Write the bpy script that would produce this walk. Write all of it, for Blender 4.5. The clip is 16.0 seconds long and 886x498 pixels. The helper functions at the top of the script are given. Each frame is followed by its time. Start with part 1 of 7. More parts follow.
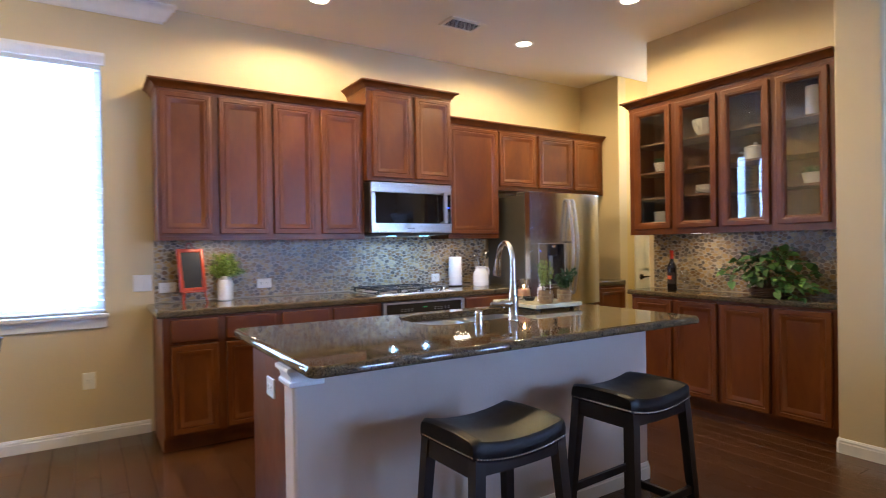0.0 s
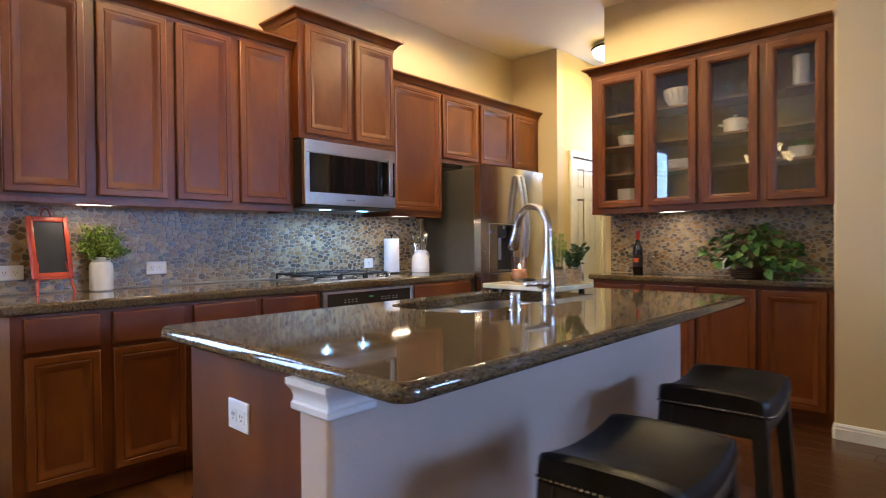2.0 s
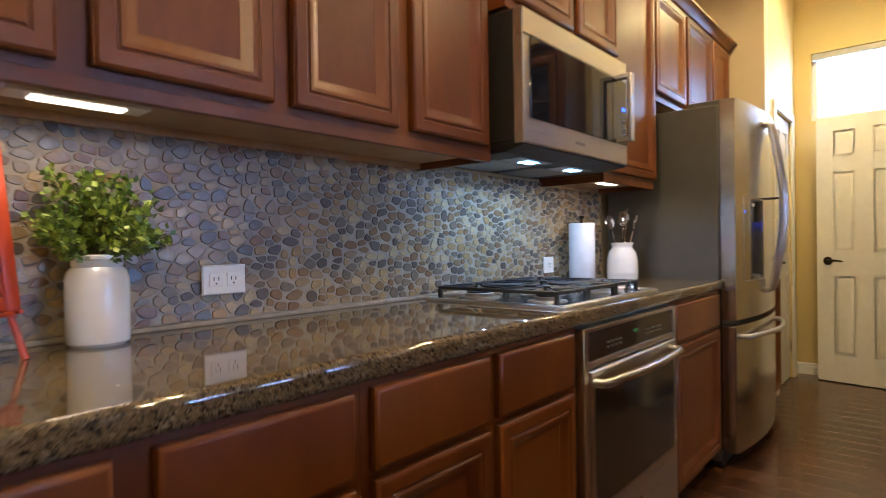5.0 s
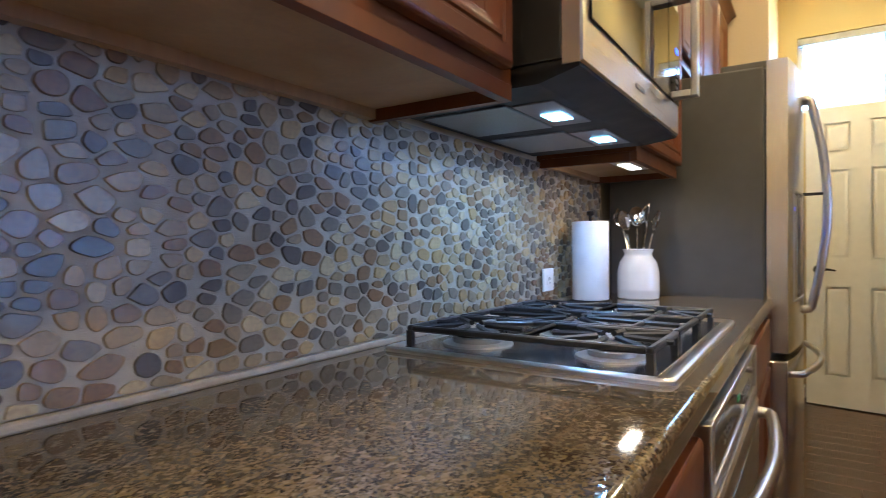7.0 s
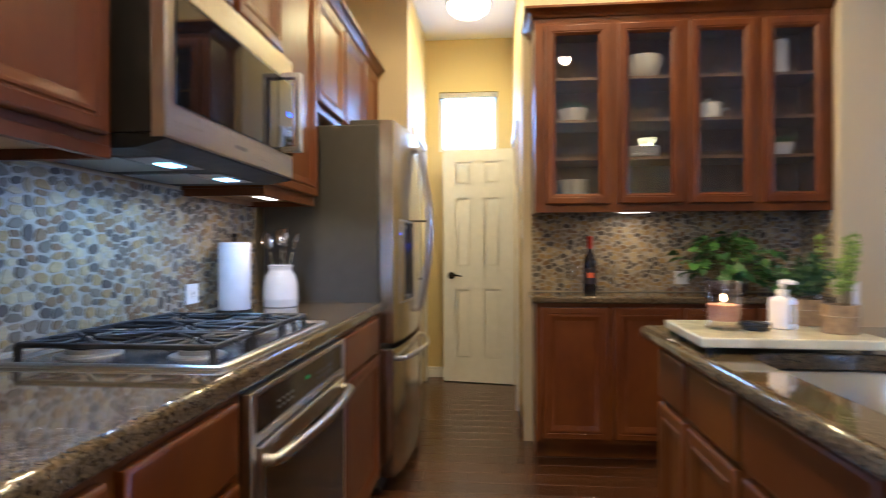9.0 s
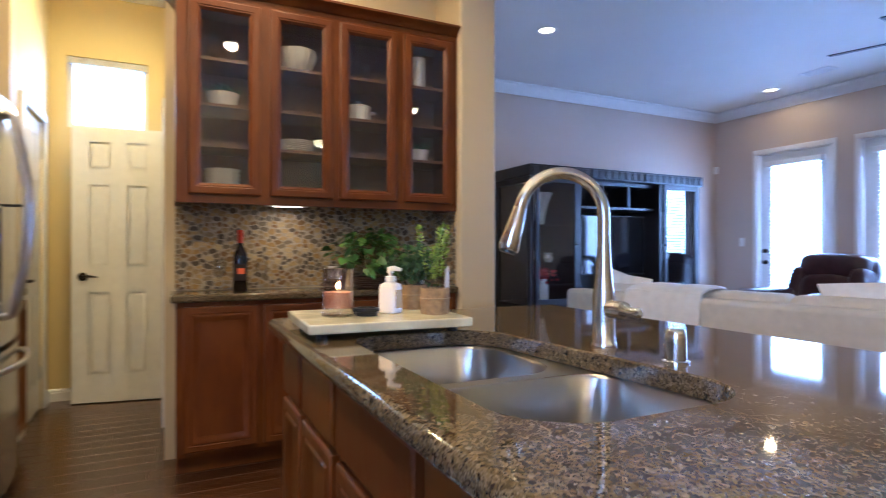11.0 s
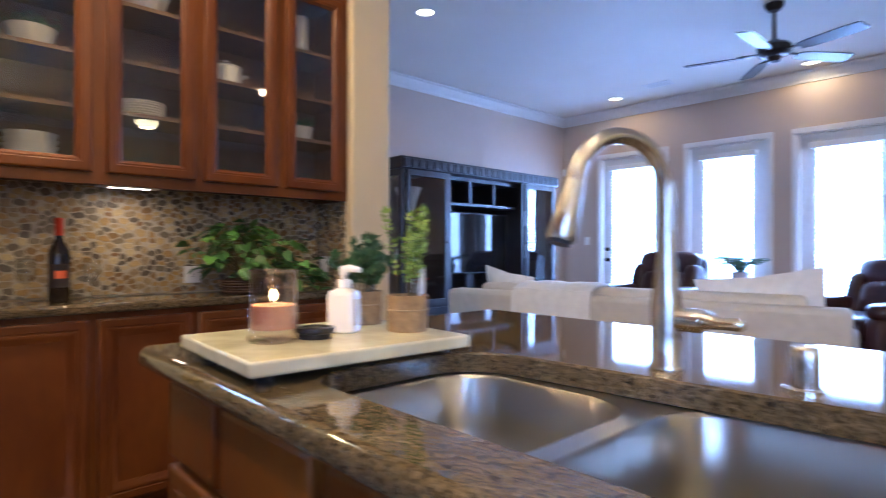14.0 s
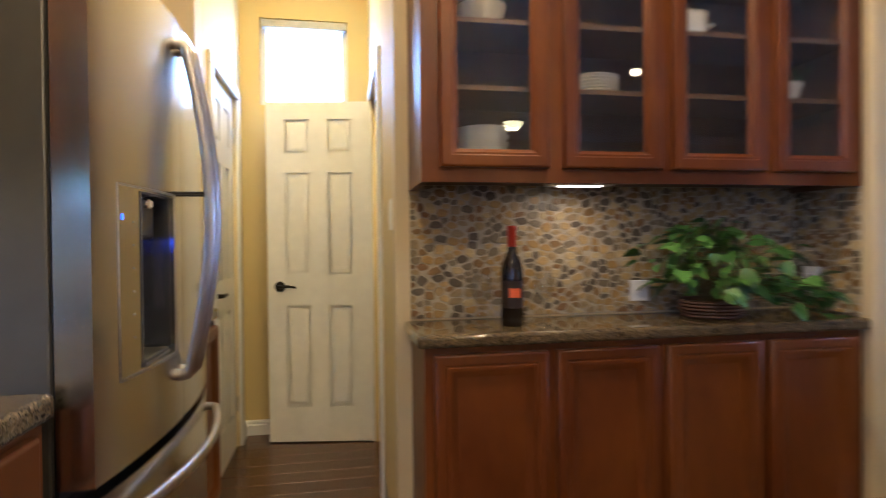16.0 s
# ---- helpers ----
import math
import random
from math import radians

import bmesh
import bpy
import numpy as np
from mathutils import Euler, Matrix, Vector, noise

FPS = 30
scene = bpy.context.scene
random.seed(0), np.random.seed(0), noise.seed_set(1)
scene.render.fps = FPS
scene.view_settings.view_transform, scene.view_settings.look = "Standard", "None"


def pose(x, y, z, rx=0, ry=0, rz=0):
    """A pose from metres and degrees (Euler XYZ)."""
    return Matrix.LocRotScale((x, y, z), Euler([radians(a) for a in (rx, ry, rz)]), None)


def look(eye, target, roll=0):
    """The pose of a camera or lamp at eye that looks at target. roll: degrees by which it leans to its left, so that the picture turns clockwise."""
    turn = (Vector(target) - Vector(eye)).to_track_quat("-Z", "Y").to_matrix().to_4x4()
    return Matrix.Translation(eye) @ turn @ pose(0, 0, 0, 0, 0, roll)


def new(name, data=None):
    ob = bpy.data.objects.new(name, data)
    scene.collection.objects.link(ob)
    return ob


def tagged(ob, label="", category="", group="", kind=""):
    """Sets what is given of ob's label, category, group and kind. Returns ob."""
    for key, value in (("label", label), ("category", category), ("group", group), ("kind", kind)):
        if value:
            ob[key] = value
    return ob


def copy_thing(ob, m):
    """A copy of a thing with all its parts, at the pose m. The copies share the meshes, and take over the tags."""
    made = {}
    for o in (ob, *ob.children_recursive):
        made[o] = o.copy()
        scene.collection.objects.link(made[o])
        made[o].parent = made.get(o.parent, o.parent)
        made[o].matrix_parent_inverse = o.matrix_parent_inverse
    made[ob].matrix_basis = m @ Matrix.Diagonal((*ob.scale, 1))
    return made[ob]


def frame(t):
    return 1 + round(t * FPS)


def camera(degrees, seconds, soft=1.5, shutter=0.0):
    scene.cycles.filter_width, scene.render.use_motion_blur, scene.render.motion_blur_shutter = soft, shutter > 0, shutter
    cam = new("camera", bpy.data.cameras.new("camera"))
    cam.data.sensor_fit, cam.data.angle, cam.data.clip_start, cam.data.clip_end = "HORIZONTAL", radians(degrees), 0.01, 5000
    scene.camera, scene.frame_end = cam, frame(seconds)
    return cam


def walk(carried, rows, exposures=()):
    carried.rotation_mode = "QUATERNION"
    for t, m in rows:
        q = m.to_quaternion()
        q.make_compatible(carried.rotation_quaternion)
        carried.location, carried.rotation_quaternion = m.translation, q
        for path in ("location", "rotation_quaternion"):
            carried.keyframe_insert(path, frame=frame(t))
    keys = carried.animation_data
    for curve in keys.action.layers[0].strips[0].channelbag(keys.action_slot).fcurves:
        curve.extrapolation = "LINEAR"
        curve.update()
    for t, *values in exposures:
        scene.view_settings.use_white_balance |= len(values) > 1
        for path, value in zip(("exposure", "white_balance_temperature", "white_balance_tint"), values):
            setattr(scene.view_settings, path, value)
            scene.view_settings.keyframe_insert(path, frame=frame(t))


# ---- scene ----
cam = camera(76.6, 16.0, 0.92, 0.6)
PATH = [
    (0, (0.55, 0.751, 1.305), (1.628, 2.436, 1.296), -0.9),
    (0.5, (0.501, 1.04, 1.299), (1.752, 2.6, 1.281), -0.7),
    (1, (0.443, 1.344, 1.312), (1.814, 2.801, 1.287), -0.6),
    (1.5, (0.451, 1.543, 1.293), (1.884, 2.938, 1.262), -0.5),
    (2, (0.488, 1.793, 1.169), (1.951, 3.157, 1.146), -0.5),
    (2.5, (0.559, 2.124, 1.145), (2.028, 3.481, 1.118), -0.5),
    (3, (0.595, 2.459, 1.147), (2.073, 3.805, 1.115), -0.3),
    (3.5, (0.649, 2.842, 1.161), (2.155, 4.158, 1.125), -0.1),
    (4, (0.771, 3.215, 1.141), (2.28, 4.527, 1.116), -0.5),
    (4.5, (0.889, 3.598, 1.123), (2.406, 4.901, 1.11), -0.7),
    (4.7, (0.945, 3.743, 1.117), (2.456, 5.053, 1.098), -0.9),
    (7, (1.622, 4.558, 1.129), (3.292, 5.659, 1.113), -0.4),
    (7.5, (1.631, 4.515, 1.145), (3.383, 5.481, 1.132), -0.2),
    (8, (1.56, 4.404, 1.161), (3.403, 5.18, 1.158), -0.2),
    (8.5, (1.473, 4.289, 1.17), (3.415, 4.766, 1.169), 0.0),
    (9, (1.342, 4.162, 1.178), (3.334, 4.338, 1.176), -0.2),
    (9.5, (1.261, 4.091, 1.172), (3.258, 3.975, 1.177), -0.2),
    (10, (1.23, 4.036, 1.164), (3.198, 3.677, 1.171), -0.1),
    (12.5, (1.797, 3.903, 1.111), (3.212, 2.49, 1.112), 0.2),
    (13, (1.806, 3.933, 1.113), (3.172, 2.473, 1.116), 0.1),
    (13.5, (1.844, 3.965, 1.121), (3.204, 2.499, 1.123), -0.0),
    (14, (1.979, 4.004, 1.124), (3.443, 2.642, 1.125), 0.1),
    (14.5, (2.139, 4.065, 1.145), (3.8, 2.951, 1.145), 0.3),
    (15, (2.297, 4.127, 1.172), (4.094, 3.249, 1.155), -0.4),
    (15.5, (2.525, 4.191, 1.169), (4.412, 3.528, 1.161), -0.3),
    (16, (2.813, 4.167, 1.19), (4.781, 3.808, 1.168), -0.6),
]
walk(cam, [(t, look(eye, target, roll)) for t, eye, target, roll in PATH], [(0, 0.30, 6080, 4), (4.5, 0.13, 6300, 6), (7, 0.14, 5500, 5), (10, 0.13, 5480, 5), (12.5, 0.27, 5500, 8), (14, 0.27, 5550, 8), (16, 0.18, 5600, 6)])

# ---- world and large lights ----
world = bpy.data.worlds.new("sky")
scene.world = world
world.use_nodes = True
wn = world.node_tree
sky = wn.nodes.new("ShaderNodeTexSky")
sky.sky_type, sky.sun_disc, sky.sun_elevation, sky.sun_rotation = "NISHITA", False, radians(38), radians(200)
wn.links.new(sky.outputs[0], wn.nodes["Background"].inputs[0])
wn.nodes["Background"].inputs[1].default_value = 0.12

CEIL = 3.09
WARM = (1.0, 0.70, 0.36)
DAY = (0.35, 0.50, 1.0)
CAN_POWER, HALL_POWER, LED_POWER, BAR_POWER = 46, 12, 7.0, 0.8
NORTH_POWER, SOUTH_POWER, TRANSOM_POWER = 38, 98, 8


def lamp(name, kind, m, power, colour, size=0.1, size_y=None, shape="SQUARE", spread=180):
    data = bpy.data.lights.new(name, kind)
    data.energy, data.color = power, colour
    if kind == "AREA":
        data.shape, data.size, data.spread = shape, size, radians(spread)
        if size_y:
            data.shape, data.size_y = "RECTANGLE", size_y
    else:
        data.shadow_soft_size = size
    ob = new(name, data)
    ob.matrix_world = m
    return ob


def window_light(name, x, y, z, w, h, turn, power):
    lamp(name, "AREA", pose(x, y, z, 90, 0, turn), power, DAY, w, h)


# ---- materials ----
def material(name):
    m = bpy.data.materials.new(name)
    m.use_nodes = True
    return m, m.node_tree, m.node_tree.nodes["Principled BSDF"]


def put(nt, a, b):
    nt.links.new(a, b)


def node(nt, kind, **values):
    n = nt.nodes.new("ShaderNode" + kind)
    for key, v in values.items():
        n.inputs[key.replace("_", " ")].default_value = v
    return n


def coords(nt, scale=(1, 1, 1), which="Object"):
    tc, mp = nt.nodes.new("ShaderNodeTexCoord"), nt.nodes.new("ShaderNodeMapping")
    mp.inputs["Scale"].default_value = scale
    put(nt, tc.outputs[which], mp.inputs[0])
    return mp.outputs[0]


def ramp(nt, source, stops):
    r = nt.nodes.new("ShaderNodeValToRGB")
    while len(r.color_ramp.elements) < len(stops):
        r.color_ramp.elements.new(0.5)
    for e, (p, c) in zip(r.color_ramp.elements, stops):
        e.position, e.color = p, (*c, 1)
    put(nt, source, r.inputs[0])
    return r.outputs[0]


def mixed(nt, kind, fac, a, b):
    m = nt.nodes.new("ShaderNodeMix")
    m.data_type, m.blend_type = "RGBA", kind
    for sock, v in ((m.inputs[0], fac), (m.inputs[6], a), (m.inputs[7], b)):
        if hasattr(v, "is_linked"):
            put(nt, v, sock)
        else:
            sock.default_value = v if isinstance(v, (int, float)) else (*v, 1)
    return m.outputs[2]


def bump(nt, bsdf, height, strength=0.2, distance=0.002):
    b = nt.nodes.new("ShaderNodeBump")
    b.inputs["Strength"].default_value, b.inputs["Distance"].default_value = strength, distance
    put(nt, height, b.inputs["Height"])
    put(nt, b.outputs[0], bsdf.inputs["Normal"])


def plain(name, colour, rough=0.5, metal=0.0, vary=0.12, scale=18.0, relief=0.0, relief_scale=200.0, coat=0.0, sheen=0.0):
    """Base colour with wear at two scales, and a fine relief."""
    m, nt, b = material(name)
    xyz = coords(nt)
    big, fine = node(nt, "TexNoise", Scale=scale, Detail=4.0), node(nt, "TexNoise", Scale=relief_scale, Detail=3.0)
    put(nt, xyz, big.inputs[0]), put(nt, xyz, fine.inputs[0])
    lo, hi = [c * (1 - vary) for c in colour], [min(1, c * (1 + vary)) for c in colour]
    put(nt, ramp(nt, big.outputs[0], [(0.3, lo), (0.7, hi)]), b.inputs["Base Color"])
    b.inputs["Metallic"].default_value = metal
    r = nt.nodes.new("ShaderNodeMapRange")
    r.inputs[3].default_value, r.inputs[4].default_value = max(0.02, rough * 0.8), min(1, rough * 1.2)
    put(nt, big.outputs[0], r.inputs[0]), put(nt, r.outputs[0], b.inputs["Roughness"])
    b.inputs["Coat Weight"].default_value, b.inputs["Coat Roughness"].default_value = coat, 0.08
    b.inputs["Sheen Weight"].default_value = sheen
    if relief:
        bump(nt, b, fine.outputs[0], relief)
    return m


def timber(name, dark, mid, light, grain=(14, 14, 1.2), rough=0.34, coat=0.14, per_object=0.0, streak=0.3):
    """Stained wood, with its grain along the long local axis."""
    m, nt, b = material(name)
    xyz = coords(nt, grain)
    info = nt.nodes.new("ShaderNodeObjectInfo")
    shift = nt.nodes.new("ShaderNodeVectorMath")
    shift.operation = "ADD"
    up = nt.nodes.new("ShaderNodeVectorMath")
    up.operation = "SCALE"
    up.inputs[0].default_value, up.inputs["Scale"].default_value = (31, 17, 23), 1.0
    put(nt, info.outputs["Random"], up.inputs["Scale"])
    put(nt, xyz, shift.inputs[0]), put(nt, up.outputs[0], shift.inputs[1])
    broad, fibre = node(nt, "TexNoise", Scale=0.38, Detail=5.0, Distortion=1.2), node(nt, "TexNoise", Scale=6.0, Detail=6.0, Distortion=0.4)
    put(nt, shift.outputs[0], broad.inputs[0]), put(nt, shift.outputs[0], fibre.inputs[0])
    c1 = ramp(nt, broad.outputs[0], [(0.25, dark), (0.5, mid), (0.78, light)])
    c2 = ramp(nt, fibre.outputs[0], [(0.3, (0.62, 0.6, 0.58)), (0.65, (1.0, 1.0, 1.0))])
    col = mixed(nt, "MULTIPLY", streak, c1, c2)
    if per_object:
        tone = ramp(nt, info.outputs["Random"], [(0.0, (1 - per_object,) * 3), (1.0, (1.0, 1.0, 1.0))])
        col = mixed(nt, "MULTIPLY", 1.0, col, tone)
    put(nt, col, b.inputs["Base Color"])
    r = nt.nodes.new("ShaderNodeMapRange")
    r.inputs[3].default_value, r.inputs[4].default_value = rough * 0.8, rough * 1.25
    put(nt, fibre.outputs[0], r.inputs[0]), put(nt, r.outputs[0], b.inputs["Roughness"])
    b.inputs["Coat Weight"].default_value, b.inputs["Coat Roughness"].default_value = coat, 0.27
    bump(nt, b, fibre.outputs[0], 0.06, 0.001)
    return m


def stone_top(name):
    """Polished brown granite with black, tan and grey grains."""
    m, nt, b = material(name)
    xyz = coords(nt)
    v1, v2 = node(nt, "TexVoronoi", Scale=180.0), node(nt, "TexVoronoi", Scale=370.0)
    n1, n2 = node(nt, "TexNoise", Scale=9.0, Detail=5.0), node(nt, "TexNoise", Scale=90.0, Detail=4.0)
    for n in (v1, v2, n1, n2):
        put(nt, xyz, n.inputs["Vector"])
    s1, s2 = nt.nodes.new("ShaderNodeSeparateColor"), nt.nodes.new("ShaderNodeSeparateColor")
    put(nt, v1.outputs["Color"], s1.inputs[0]), put(nt, v2.outputs["Color"], s2.inputs[0])
    c1 = ramp(nt, s1.outputs[0], [(0.0, (0.017, 0.013, 0.011)), (0.18, (0.036, 0.026, 0.017)), (0.36, (0.092, 0.066, 0.031)), (0.72, (0.168, 0.120, 0.056)), (0.95, (0.235, 0.180, 0.110))])
    c2 = ramp(nt, s2.outputs[1], [(0.0, (0.024, 0.019, 0.015)), (0.4, (0.115, 0.083, 0.042)), (0.95, (0.20, 0.155, 0.098))])
    f = ramp(nt, n2.outputs[0], [(0.42, (0, 0, 0)), (0.58, (1, 1, 1))])
    col = mixed(nt, "MIX", f, c1, c2)
    col = mixed(nt, "MULTIPLY", 0.6, col, ramp(nt, n1.outputs[0], [(0.3, (0.6, 0.58, 0.56)), (0.7, (1.1, 1.05, 1.0))]))
    put(nt, col, b.inputs["Base Color"])
    b.inputs["Roughness"].default_value = 0.05
    b.inputs["IOR"].default_value = 1.56
    bump(nt, b, n2.outputs[0], 0.006, 0.0003)
    return m


def pebble_skin(name, island):
    """Sliced river stones: slate, tan, ochre and off-white, each veined."""
    m, nt, b = material(name)
    info = nt.nodes.new("ShaderNodeNewGeometry" if island else "ShaderNodeObjectInfo")
    pick = info.outputs["Random Per Island" if island else "Random"]
    xyz = coords(nt)
    vein, fine = node(nt, "TexNoise", Scale=55.0, Detail=5.0, Distortion=1.5), node(nt, "TexNoise", Scale=420.0, Detail=3.0)
    put(nt, xyz, vein.inputs[0]), put(nt, xyz, fine.inputs[0])
    tones = [(0.0, (0.094, 0.073, 0.049)), (0.10, (0.226, 0.133, 0.048)), (0.20, (0.292, 0.219, 0.119)), (0.30, (0.363, 0.230, 0.078)), (0.40, (0.165, 0.131, 0.086)),
             (0.50, (0.440, 0.311, 0.135)), (0.58, (0.209, 0.114, 0.043)), (0.66, (0.484, 0.377, 0.205)), (0.75, (0.121, 0.098, 0.070)), (0.83, (0.330, 0.240, 0.119)), (0.92, (0.198, 0.158, 0.102))]
    col = ramp(nt, pick, tones)
    col.node.color_ramp.interpolation = "CONSTANT"
    col = mixed(nt, "MULTIPLY", 0.75, col, ramp(nt, vein.outputs[0], [(0.3, (0.62, 0.6, 0.6)), (0.55, (1, 1, 1)), (0.72, (1.25, 1.15, 1.0))]))
    put(nt, col, b.inputs["Base Color"])
    b.inputs["Roughness"].default_value = 0.32
    bump(nt, b, fine.outputs[0], 0.12, 0.0006)
    return m


def brushed(name, colour=(0.60, 0.57, 0.53), rough=0.28, along=(1.5, 420, 420)):
    """Brushed steel: fine lines along one local axis."""
    m, nt, b = material(name)
    lines = node(nt, "TexNoise", Scale=3.0, Detail=4.0)
    put(nt, coords(nt, along), lines.inputs[0])
    put(nt, ramp(nt, lines.outputs[0], [(0.3, [c * 0.95 for c in colour]), (0.7, colour)]), b.inputs["Base Color"])
    b.inputs["Metallic"].default_value = 1.0
    r = nt.nodes.new("ShaderNodeMapRange")
    r.inputs[3].default_value, r.inputs[4].default_value = rough * 0.9, rough * 1.12
    put(nt, lines.outputs[0], r.inputs[0]), put(nt, r.outputs[0], b.inputs["Roughness"])
    bump(nt, b, lines.outputs[0], 0.012, 0.0002)
    return m


def glow(name, colour, strength):
    m, nt, b = material(name)
    b.inputs["Base Color"].default_value = (*colour, 1)
    b.inputs["Emission Color"].default_value = (*colour, 1)
    b.inputs["Emission Strength"].default_value = strength
    return m


def clear(name, tint=(1, 1, 1), rough=0.0, thin=True, gloss=0.12):
    """Glass: thin panes let light straight through with a gloss on top; thick glass bends it."""
    m, nt, b = material(name)
    if not thin:
        b.inputs["Transmission Weight"].default_value, b.inputs["Roughness"].default_value = 1.0, rough
        b.inputs["Base Color"].default_value, b.inputs["IOR"].default_value = (*tint, 1), 1.45
        return m
    out = nt.nodes["Material Output"]
    tr, gl, mx, fr = (nt.nodes.new("ShaderNode" + k) for k in ("BsdfTransparent", "BsdfGlossy", "MixShader", "LayerWeight"))
    tr.inputs[0].default_value = (*tint, 1)
    gl.inputs["Roughness"].default_value = 0.0
    fr.inputs[0].default_value = 0.5
    power, add = nt.nodes.new("ShaderNodeMath"), nt.nodes.new("ShaderNodeMath")
    power.operation, power.inputs[1].default_value = "POWER", 4.0
    add.operation = "MULTIPLY_ADD"
    add.inputs[1].default_value, add.inputs[2].default_value = 0.8, gloss
    put(nt, fr.outputs["Facing"], power.inputs[0]), put(nt, power.outputs[0], add.inputs[0]), put(nt, add.outputs[0], mx.inputs[0])
    put(nt, tr.outputs[0], mx.inputs[1]), put(nt, gl.outputs[0], mx.inputs[2]), put(nt, mx.outputs[0], out.inputs[0])
    return m


def leafy(name, dark, light):
    m, nt, b = material(name)
    g, info = nt.nodes.new("ShaderNodeNewGeometry"), nt.nodes.new("ShaderNodeObjectInfo")
    n = node(nt, "TexNoise", Scale=60.0, Detail=3.0)
    put(nt, coords(nt), n.inputs[0])
    s = nt.nodes.new("ShaderNodeMath")
    s.operation = "FRACT"
    t = nt.nodes.new("ShaderNodeMath")
    put(nt, g.outputs["Random Per Island"], t.inputs[0]), put(nt, info.outputs["Random"], t.inputs[1])
    put(nt, t.outputs[0], s.inputs[0])
    col = mixed(nt, "MULTIPLY", 0.5, ramp(nt, s.outputs[0], [(0.0, dark), (1.0, light)]), ramp(nt, n.outputs[0], [(0.35, (0.6, 0.65, 0.6)), (0.65, (1.2, 1.2, 1.1))]))
    put(nt, col, b.inputs["Base Color"])
    b.inputs["Roughness"].default_value = 0.42
    b.inputs["Subsurface Weight"].default_value = 0.0
    return m


def wall_paint(name, colour):
    """Orange-peel plaster paint."""
    m, nt, b = material(name)
    xyz = coords(nt)
    big, peel = node(nt, "TexNoise", Scale=1.3, Detail=4.0), node(nt, "TexNoise", Scale=85.0, Detail=2.5)
    put(nt, xyz, big.inputs[0]), put(nt, xyz, peel.inputs[0])
    put(nt, ramp(nt, big.outputs[0], [(0.3, [c * 0.96 for c in colour]), (0.7, colour)]), b.inputs["Base Color"])
    b.inputs["Roughness"].default_value = 0.62
    bump(nt, b, peel.outputs[0], 0.22, 0.003)
    return m


PAINT = wall_paint("tan_paint", (0.65, 0.535, 0.335))
TAUPE = wall_paint("taupe_paint", (0.58, 0.47, 0.385))
# tan wall paint with the hall lamp's warm yellow mixed into its colour
LAMPLIT_TAN = wall_paint("lamplit_tan_paint", (0.66, 0.515, 0.235))
CEILING = wall_paint("ceiling_paint", (0.83, 0.79, 0.72))
TRIM = plain("white_trim", (0.80, 0.79, 0.77), 0.35, vary=0.03, relief=0.02)
DOORWHITE = plain("door_white", (0.81, 0.79, 0.75), 0.38, vary=0.03)
CAB = timber("stained_maple", (0.086, 0.0185, 0.0028), (0.146, 0.038, 0.0046), (0.219, 0.068, 0.0084), grain=(5.5, 5.5, 2.2), rough=0.40, coat=0.10, streak=0.36)
CAB.node_tree.nodes["Principled BSDF"].inputs["Specular IOR Level"].default_value = 0.36
CAB_IN = timber("cabinet_inside", (0.10, 0.055, 0.03), (0.15, 0.085, 0.05), (0.2, 0.12, 0.07), rough=0.5, coat=0.05)
CAB_UNDER = timber("maple_ply", (0.42, 0.27, 0.14), (0.5, 0.33, 0.18), (0.58, 0.40, 0.23), rough=0.5, coat=0.05)
FLOORWOOD = timber("floor_oak", (0.050, 0.018, 0.007), (0.105, 0.039, 0.014), (0.185, 0.074, 0.028), grain=(9, 1.2, 9), rough=0.24, coat=0.3, per_object=0.45, streak=0.8)
BLACKWOOD = timber("espresso_wood", (0.009, 0.007, 0.008), (0.014, 0.011, 0.012), (0.022, 0.018, 0.018), rough=0.35)
GRANITE = stone_top("brown_granite")
STONE1, STONE2 = pebble_skin("river_stone", False), pebble_skin("river_stone_field", True)
GROUT = plain("grout", (0.42, 0.365, 0.28), 0.85, vary=0.15, scale=30, relief=0.5, relief_scale=500)
STEEL_H, STEEL_V = brushed("steel_across"), brushed("steel_upright", along=(420, 420, 1.5))
STEEL_FR = brushed("fridge_steel", (0.60, 0.57, 0.52), 0.20, (1.5, 420, 420))
SINKSTEEL = plain("sink_steel", (0.43, 0.415, 0.385), 0.31, 1.0, vary=0.05, scale=5)
NICKEL = brushed("brushed_nickel", (0.60, 0.56, 0.50), 0.24, (300, 300, 2))
CHROME = plain("chrome", (0.8, 0.8, 0.8), 0.06, 1.0, vary=0.02)
DARKGREY = plain("fridge_side", (0.10, 0.095, 0.085), 0.45, 0.3, vary=0.05, relief=0.15, relief_scale=700)
BLACKGLASS = plain("black_glass", (0.008, 0.008, 0.009), 0.04, vary=0.02)
# black oven glass; the grey-brown of its reflections is put into the colour
OVENGLASS = plain("oven_glass_with_sheen", (0.032, 0.028, 0.024), 0.08, vary=0.05)
SATINBLACK = plain("satin_black", (0.010, 0.010, 0.011), 0.6, vary=0.1)
OUTDOOR = glow("bright_overcast", (0.38, 0.64, 1.0), 9.0)
BLACKPLASTIC = plain("black_plastic", (0.014, 0.014, 0.015), 0.35, vary=0.1)
IRON = plain("cast_iron", (0.016, 0.017, 0.02), 0.42, vary=0.2, relief=0.3, relief_scale=600)
MESHMETAL = plain("filter_mesh", (0.30, 0.30, 0.31), 0.4, 0.9, vary=0.2, scale=300)
BRONZE = plain("dark_bronze", (0.03, 0.022, 0.016), 0.35, 0.8)
CERAMIC = plain("white_ceramic", (0.80, 0.78, 0.74), 0.12, vary=0.03, coat=0.4)
PLATEWHITE = plain("white_plastic", (0.82, 0.81, 0.78), 0.3, vary=0.02)
